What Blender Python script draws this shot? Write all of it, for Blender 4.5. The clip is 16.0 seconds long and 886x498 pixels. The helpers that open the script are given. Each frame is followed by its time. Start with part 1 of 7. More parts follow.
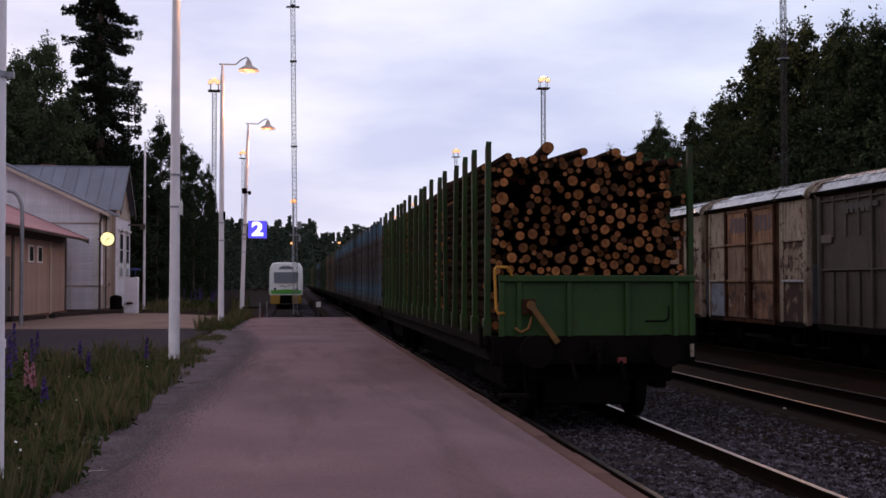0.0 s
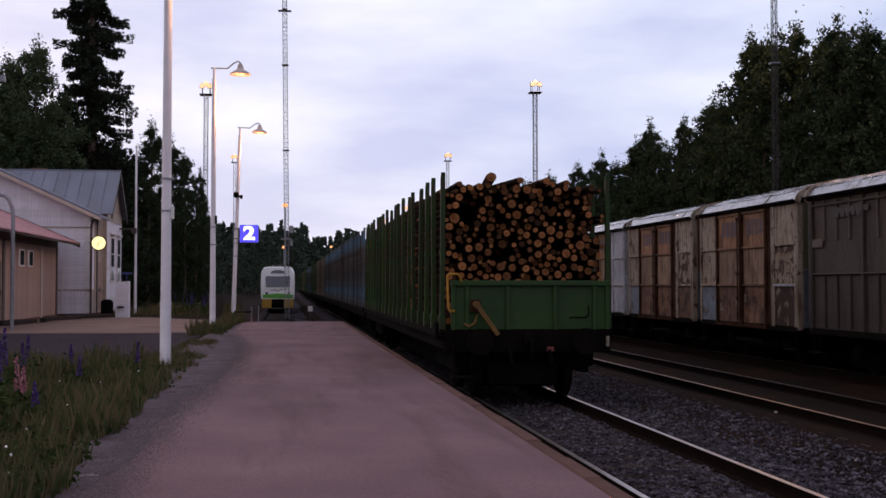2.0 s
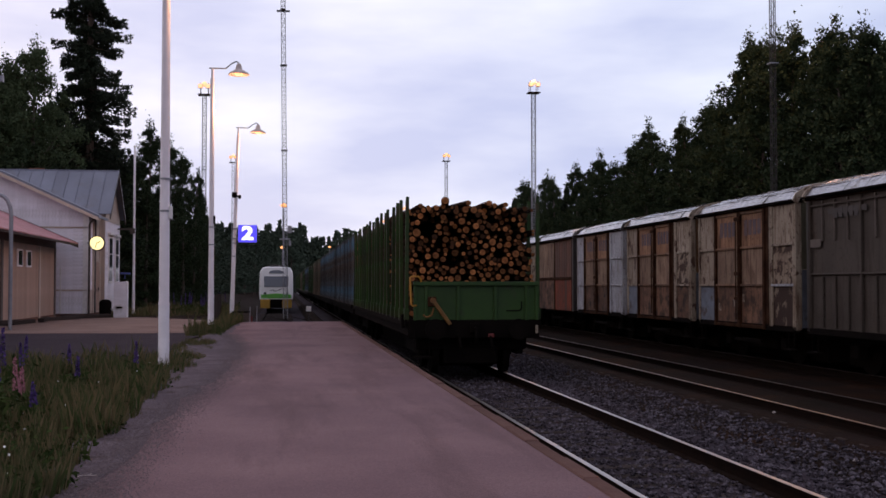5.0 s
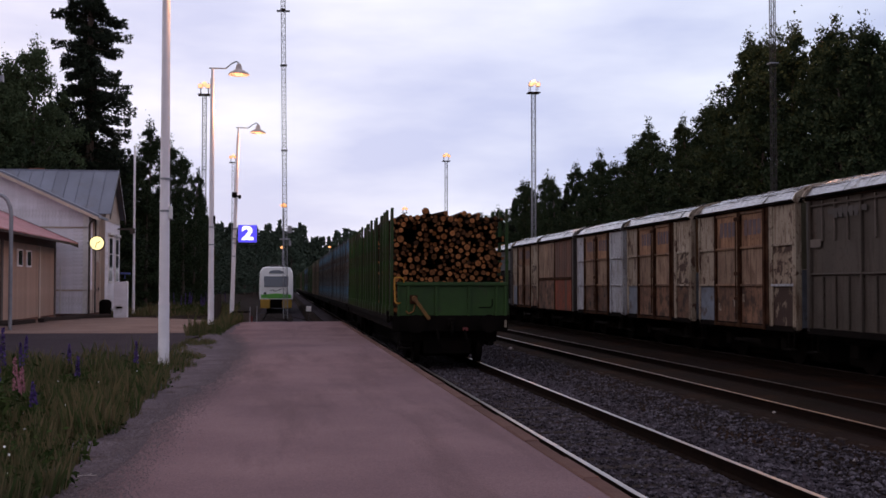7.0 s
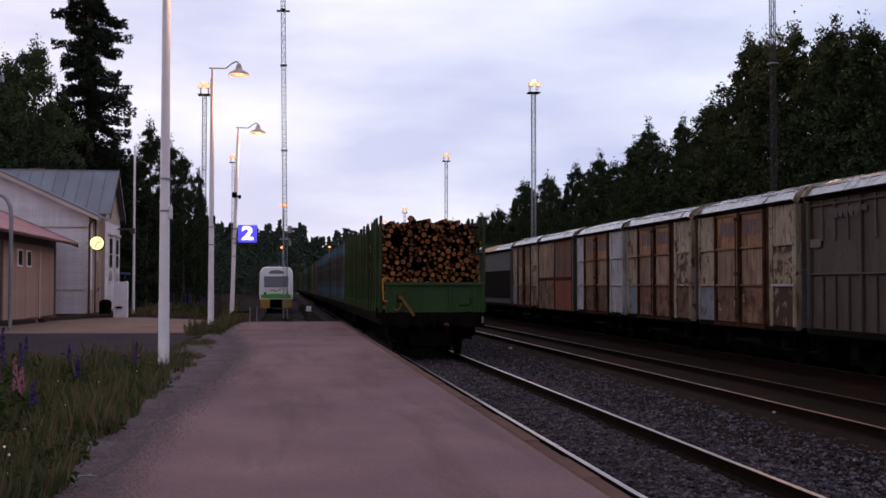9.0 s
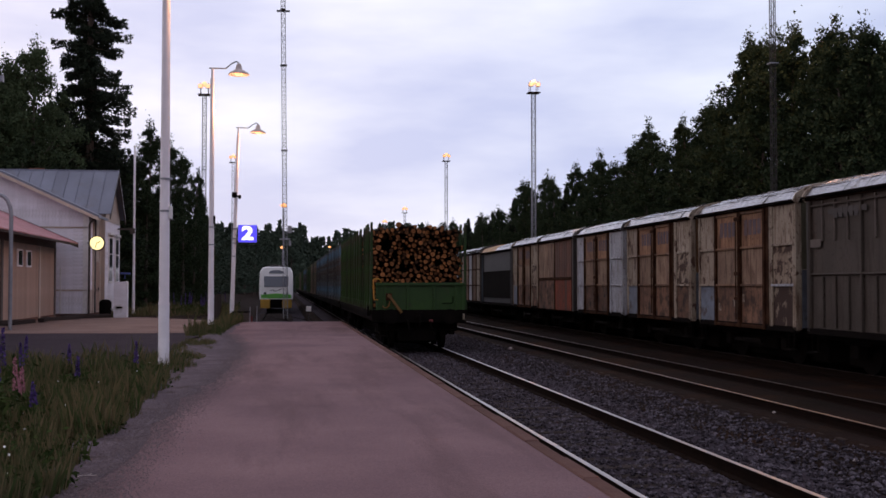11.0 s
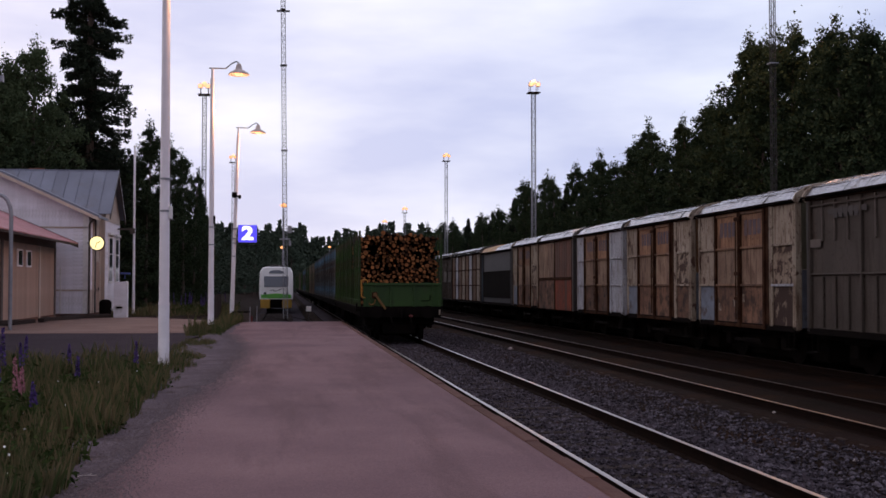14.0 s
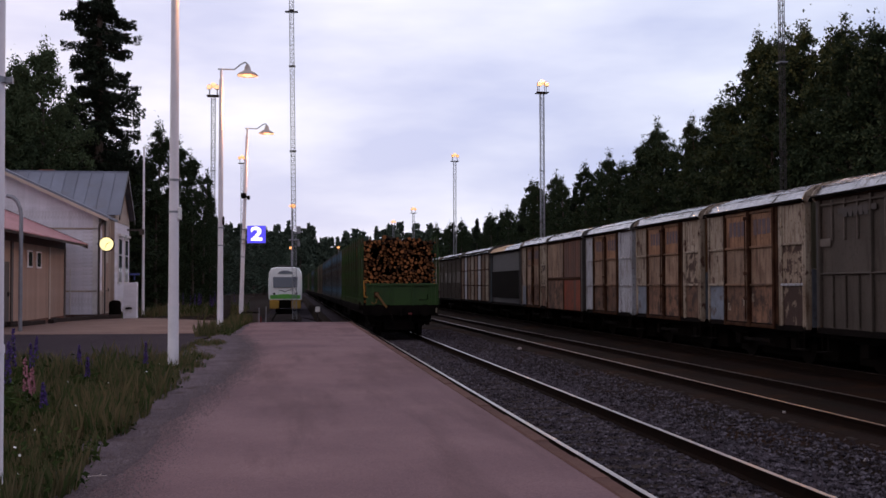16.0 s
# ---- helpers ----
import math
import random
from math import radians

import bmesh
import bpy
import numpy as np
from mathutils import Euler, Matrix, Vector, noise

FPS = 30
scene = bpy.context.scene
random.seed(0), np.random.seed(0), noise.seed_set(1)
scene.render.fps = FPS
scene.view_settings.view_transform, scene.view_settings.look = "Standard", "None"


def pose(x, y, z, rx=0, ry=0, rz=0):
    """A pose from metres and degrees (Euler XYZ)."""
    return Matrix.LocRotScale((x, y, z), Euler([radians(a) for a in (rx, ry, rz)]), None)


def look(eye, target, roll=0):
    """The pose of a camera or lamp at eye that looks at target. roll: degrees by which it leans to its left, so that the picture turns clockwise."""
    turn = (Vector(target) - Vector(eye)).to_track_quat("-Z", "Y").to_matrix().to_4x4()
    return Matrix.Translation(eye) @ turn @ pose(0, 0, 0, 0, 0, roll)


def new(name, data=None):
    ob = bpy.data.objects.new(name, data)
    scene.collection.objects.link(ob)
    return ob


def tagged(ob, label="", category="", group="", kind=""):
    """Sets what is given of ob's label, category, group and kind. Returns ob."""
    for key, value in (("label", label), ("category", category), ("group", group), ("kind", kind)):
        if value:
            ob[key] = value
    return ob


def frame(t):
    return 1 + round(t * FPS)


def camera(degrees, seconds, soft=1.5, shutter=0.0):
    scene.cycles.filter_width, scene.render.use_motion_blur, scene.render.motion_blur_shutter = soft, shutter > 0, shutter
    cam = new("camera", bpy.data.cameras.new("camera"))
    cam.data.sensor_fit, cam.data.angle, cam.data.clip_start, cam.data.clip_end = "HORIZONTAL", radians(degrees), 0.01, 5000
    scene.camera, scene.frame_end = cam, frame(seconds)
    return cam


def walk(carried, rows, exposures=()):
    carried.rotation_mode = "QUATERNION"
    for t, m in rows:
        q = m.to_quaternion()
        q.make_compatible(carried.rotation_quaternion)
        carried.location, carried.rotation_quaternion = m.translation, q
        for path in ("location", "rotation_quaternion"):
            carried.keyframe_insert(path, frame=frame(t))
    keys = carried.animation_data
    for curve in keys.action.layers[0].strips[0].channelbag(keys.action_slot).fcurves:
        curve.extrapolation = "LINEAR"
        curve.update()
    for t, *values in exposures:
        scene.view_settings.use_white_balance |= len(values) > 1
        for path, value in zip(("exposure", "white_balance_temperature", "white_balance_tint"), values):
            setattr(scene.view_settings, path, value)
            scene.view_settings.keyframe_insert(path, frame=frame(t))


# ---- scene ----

# ---------------------------------------------------------------- camera
YAW, PITCH = 8.03, 1.83


def aim(right, up, roll=0.0):
    """Camera pose turned by small angles (degrees) from its settled aim."""
    return pose(0, 0, 1.9, 90 + PITCH + up, 0, -(YAW + right)) @ pose(0, 0, 0, 0, 0, roll)


cam = camera(42.8, 16.0, soft=1.6)
walk(cam, [
    (0.0, aim(-0.49, -0.215)), (0.5, aim(-0.405, -0.225)), (1.0, aim(-0.30, -0.195)), (1.5, aim(-0.145, -0.10)),
    (2.0, aim(-0.08, -0.005)), (2.5, aim(-0.043, 0.028)), (3.0, aim(0, 0)), (3.5, aim(0, 0)), (14.5, aim(0, 0)),
    (15.0, aim(-0.02, -0.045)), (15.5, aim(-0.085, 0.0)), (16.0, aim(-0.445, 0.01, -0.12))])

# ---------------------------------------------------------------- world and light
world = bpy.data.worlds.new("dusk_sky")
scene.world = world
world.use_nodes = True
wn, wl = world.node_tree.nodes, world.node_tree.links
wn.clear()
w_out, w_bg = wn.new("ShaderNodeOutputWorld"), wn.new("ShaderNodeBackground")
w_sky = wn.new("ShaderNodeTexSky")
w_sky.sky_type, w_sky.sun_disc, w_sky.sun_elevation, w_sky.sun_rotation = "NISHITA", False, radians(4), radians(-35)
w_dim = wn.new("ShaderNodeMixRGB")
w_dim.blend_type = "MULTIPLY"
w_dim.inputs[0].default_value, w_dim.inputs[2].default_value = 1.0, (0.10, 0.10, 0.10, 1)
w_co, w_map, w_noise, w_ramp, w_mix = (wn.new("ShaderNodeTexCoord"), wn.new("ShaderNodeMapping"), wn.new("ShaderNodeTexNoise"),
                                       wn.new("ShaderNodeValToRGB"), wn.new("ShaderNodeMixRGB"))
w_map.inputs["Scale"].default_value = (2.2, 2.2, 7.5)
w_map.inputs["Location"].default_value = (0.3, 1.7, 0.4)
w_noise.inputs["Scale"].default_value, w_noise.inputs["Detail"].default_value, w_noise.inputs["Roughness"].default_value = 1.4, 5, 0.5
w_ramp.color_ramp.elements[0].position, w_ramp.color_ramp.elements[0].color = 0.36, (0.52, 0.545, 0.79, 1)
w_ramp.color_ramp.elements[1].position, w_ramp.color_ramp.elements[1].color = 0.66, (0.85, 0.845, 0.985, 1)
w_mix.inputs[0].default_value = 0.9
wl.new(w_co.outputs["Generated"], w_map.inputs[0])
wl.new(w_map.outputs[0], w_noise.inputs[0])
wl.new(w_noise.outputs[0], w_ramp.inputs[0])
wl.new(w_sky.outputs[0], w_dim.inputs[1])
wl.new(w_dim.outputs[0], w_mix.inputs[1])
wl.new(w_ramp.outputs[0], w_mix.inputs[2])
w_sep, w_side, w_tint, w_col = wn.new("ShaderNodeSeparateXYZ"), wn.new("ShaderNodeMapRange"), wn.new("ShaderNodeMixRGB"), wn.new("ShaderNodeMixRGB")
w_side.inputs[1].default_value, w_side.inputs[2].default_value = -0.35, 0.5
w_tint.inputs[1].default_value, w_tint.inputs[2].default_value = (1.22, 1.14, 1.03, 1), (0.90, 0.96, 0.99, 1)
w_col.blend_type, w_col.inputs[0].default_value = "MULTIPLY", 1.0
wl.new(w_co.outputs["Generated"], w_sep.inputs[0])
wl.new(w_sep.outputs[0], w_side.inputs[0])
wl.new(w_side.outputs[0], w_tint.inputs[0])
wl.new(w_mix.outputs[0], w_col.inputs[1])
wl.new(w_tint.outputs[0], w_col.inputs[2])
wl.new(w_col.outputs[0], w_bg.inputs[0])
# the evening sky is brightest towards the sunset, dimmer overhead and behind
w_dot, w_half, w_pow, w_gain = wn.new("ShaderNodeVectorMath"), wn.new("ShaderNodeMapRange"), wn.new("ShaderNodeMath"), wn.new("ShaderNodeMath")
w_dot.operation, w_dot.inputs[1].default_value = "DOT_PRODUCT", (-0.10, 0.98, 0.17)
w_half.inputs[1].default_value, w_half.inputs[2].default_value = -1.0, 1.0
w_pow.operation, w_pow.inputs[1].default_value = "POWER", 2.0
w_gain.operation, w_gain.inputs[1].default_value, w_gain.inputs[2].default_value = "MULTIPLY_ADD", 0.42, 0.84
wl.new(w_co.outputs["Generated"], w_dot.inputs[0])
wl.new(w_dot.outputs["Value"], w_half.inputs[0])
wl.new(w_half.outputs[0], w_pow.inputs[0])
wl.new(w_pow.outputs[0], w_gain.inputs[0])
wl.new(w_gain.outputs[0], w_bg.inputs[1])
wl.new(w_bg.outputs[0], w_out.inputs[0])

sun = new("sun", bpy.data.lights.new("sun", "SUN"))
sun.data.energy, sun.data.angle, sun.data.color = 0.06, radians(40), (1.0, 0.9, 0.9)
sun.matrix_world = look((-40, 60, 70), (0, 0, 0))


# ---------------------------------------------------------------- materials
def mat(name, base, second=None, scale=3.0, rough=0.8, metal=0.0, bump=0.0, bump_scale=30.0, grain=0.25, stretch=(1, 1, 1), spread=(0.35, 0.7),
        stain=None, stain_at=(0.55, 0.7), stain_scale=1.2, vary=0.0, spec=0.5, stain_stretch=(1, 1, 1), streak=None):
    """Principled paint with large patches (base to second), fine grain, optional stains, running streaks and relief."""
    m = bpy.data.materials.new(name)
    m.use_nodes = True
    n, l = m.node_tree.nodes, m.node_tree.links
    p = n["Principled BSDF"]
    p.inputs["Roughness"].default_value, p.inputs["Metallic"].default_value = rough, metal
    p.inputs["Specular IOR Level"].default_value = min(spec, 0.03) if rough >= 0.85 else spec
    second = second or tuple(c * 0.7 for c in base)
    co, mp = n.new("ShaderNodeTexCoord"), n.new("ShaderNodeMapping")
    mp.inputs["Scale"].default_value = stretch
    l.new(co.outputs["Object"], mp.inputs[0])
    big = n.new("ShaderNodeTexNoise")
    big.inputs["Scale"].default_value, big.inputs["Detail"].default_value = scale, 6
    l.new(mp.outputs[0], big.inputs[0])
    ramp = n.new("ShaderNodeValToRGB")
    ramp.color_ramp.elements[0].position, ramp.color_ramp.elements[1].position = spread
    ramp.color_ramp.elements[0].color, ramp.color_ramp.elements[1].color = (*base, 1), (*second, 1)
    l.new(big.outputs[0], ramp.inputs[0])
    out = ramp.outputs[0]
    fine = n.new("ShaderNodeTexNoise")
    fine.inputs["Scale"].default_value, fine.inputs["Detail"].default_value = bump_scale, 4
    l.new(mp.outputs[0], fine.inputs[0])
    if stain:
        sp = n.new("ShaderNodeMapping")
        sp.inputs["Scale"].default_value, sp.inputs["Location"].default_value = stain_stretch, (3.1, 1.7, 5.3)
        l.new(co.outputs["Object"], sp.inputs[0])
        sn = n.new("ShaderNodeTexNoise")
        sn.inputs["Scale"].default_value, sn.inputs["Detail"].default_value, sn.inputs["Roughness"].default_value = stain_scale, 8, 0.65
        l.new(sp.outputs[0], sn.inputs[0])
        sr = n.new("ShaderNodeMapRange")
        sr.inputs[1].default_value, sr.inputs[2].default_value = stain_at
        l.new(sn.outputs[0], sr.inputs[0])
        sm = n.new("ShaderNodeMixRGB")
        sm.inputs[2].default_value = (*stain, 1)
        l.new(sr.outputs[0], sm.inputs[0])
        l.new(out, sm.inputs[1])
        out = sm.outputs[0]
    if streak:
        for k, (squash, size, lo_, hi_) in enumerate((((1, 1, 0.14), 9.0, 0.50, 0.70), ((1, 1, 1), 14.0, 0.60, 0.66))):
            tp, tn, tr, tm = n.new("ShaderNodeMapping"), n.new("ShaderNodeTexNoise"), n.new("ShaderNodeMapRange"), n.new("ShaderNodeMixRGB")
            tp.inputs["Scale"].default_value, tp.inputs["Location"].default_value = squash, (1.3 + k, 4.1, 0.7)
            tn.inputs["Scale"].default_value, tn.inputs["Detail"].default_value = size, 5
            tr.inputs[1].default_value, tr.inputs[2].default_value, tr.inputs[4].default_value = lo_, hi_, 0.85
            tm.inputs[2].default_value = (*streak, 1)
            l.new(co.outputs["Object"], tp.inputs[0])
            l.new(tp.outputs[0], tn.inputs[0])
            l.new(tn.outputs[0], tr.inputs[0])
            l.new(tr.outputs[0], tm.inputs[0])
            l.new(out, tm.inputs[1])
            out = tm.outputs[0]
    g = n.new("ShaderNodeMapRange")
    g.inputs[3].default_value, g.inputs[4].default_value = 1 - grain, 1 + grain
    l.new(fine.outputs[0], g.inputs[0])
    mul = n.new("ShaderNodeVectorMath")
    mul.operation = "MULTIPLY"
    l.new(out, mul.inputs[0])
    l.new(g.outputs[0], mul.inputs[1])
    out = mul.outputs[0]
    if vary:
        info, vr, vm = n.new("ShaderNodeObjectInfo"), n.new("ShaderNodeMapRange"), n.new("ShaderNodeVectorMath")
        vr.inputs[3].default_value, vr.inputs[4].default_value = 1 - vary, 1 + vary
        vm.operation = "MULTIPLY"
        l.new(info.outputs["Random"], vr.inputs[0])
        l.new(out, vm.inputs[0])
        l.new(vr.outputs[0], vm.inputs[1])
        out = vm.outputs[0]
    l.new(out, p.inputs["Base Color"])
    if bump:
        b = n.new("ShaderNodeBump")
        b.inputs["Strength"].default_value, b.inputs["Distance"].default_value = bump, 0.02
        l.new(fine.outputs[0], b.inputs["Height"])
        l.new(b.outputs[0], p.inputs["Normal"])
    return m


def glow(name, colour, strength):
    m = bpy.data.materials.new(name)
    m.use_nodes = True
    p = m.node_tree.nodes["Principled BSDF"]
    p.inputs["Base Color"].default_value = (*colour, 1)
    p.inputs["Emission Color"].default_value, p.inputs["Emission Strength"].default_value = (*colour, 1), strength
    return m


def glass_mat(name, colour):
    m = bpy.data.materials.new(name)
    m.use_nodes = True
    p = m.node_tree.nodes["Principled BSDF"]
    p.inputs["Base Color"].default_value, p.inputs["Roughness"].default_value = (*colour, 1), 0.06
    return m


def leaf_mat(name, a, b):
    """Leaves: two greens by leaf, a little light passing through."""
    m = bpy.data.materials.new(name)
    m.use_nodes = True
    n, l = m.node_tree.nodes, m.node_tree.links
    p = n["Principled BSDF"]
    p.inputs["Roughness"].default_value, p.inputs["Specular IOR Level"].default_value = 0.9, 0.06
    geo, ramp = n.new("ShaderNodeNewGeometry"), n.new("ShaderNodeValToRGB")
    ramp.color_ramp.elements[0].color, ramp.color_ramp.elements[1].color = (*a, 1), (*b, 1)
    l.new(geo.outputs["Random Per Island"], ramp.inputs[0])
    l.new(ramp.outputs[0], p.inputs["Base Color"])
    return m


def end_grain(name):
    """Sawn log ends on logs of radius one: heartwood, paler sapwood, dark bark rim, cracks; each log its own tone."""
    m = mat(name, (0.235, 0.100, 0.037), (0.125, 0.046, 0.016), 1.2, 0.8, bump=0.2, bump_scale=9, grain=0.35, vary=0.8, spec=0.2)
    n, l = m.node_tree.nodes, m.node_tree.links
    p = n["Principled BSDF"]
    link = p.inputs["Base Color"].links[0]
    tone = link.from_socket
    co, flat, length, ramp, mul = n.new("ShaderNodeTexCoord"), n.new("ShaderNodeVectorMath"), n.new("ShaderNodeVectorMath"), n.new("ShaderNodeValToRGB"), n.new("ShaderNodeVectorMath")
    flat.operation, flat.inputs[1].default_value = "MULTIPLY", (1, 0, 1)
    length.operation, mul.operation = "LENGTH", "MULTIPLY"
    ramp.color_ramp.elements[0].position, ramp.color_ramp.elements[0].color = 0.0, (0.62, 0.50, 0.42, 1)
    ramp.color_ramp.elements[1].position, ramp.color_ramp.elements[1].color = 1.0, (0.10, 0.08, 0.07, 1)
    for at, c in ((0.12, (0.8, 0.72, 0.66)), (0.55, (1.0, 0.95, 0.9)), (0.8, (1.15, 1.15, 1.1)), (0.88, (0.35, 0.28, 0.24))):
        ramp.color_ramp.elements.new(at).color = (*c, 1)
    l.new(co.outputs["Object"], flat.inputs[0])
    l.new(flat.outputs[0], length.inputs[0])
    l.new(length.outputs["Value"], ramp.inputs[0])
    l.new(tone, mul.inputs[0])
    l.new(ramp.outputs[0], mul.inputs[1])
    l.new(mul.outputs[0], p.inputs["Base Color"])
    return m


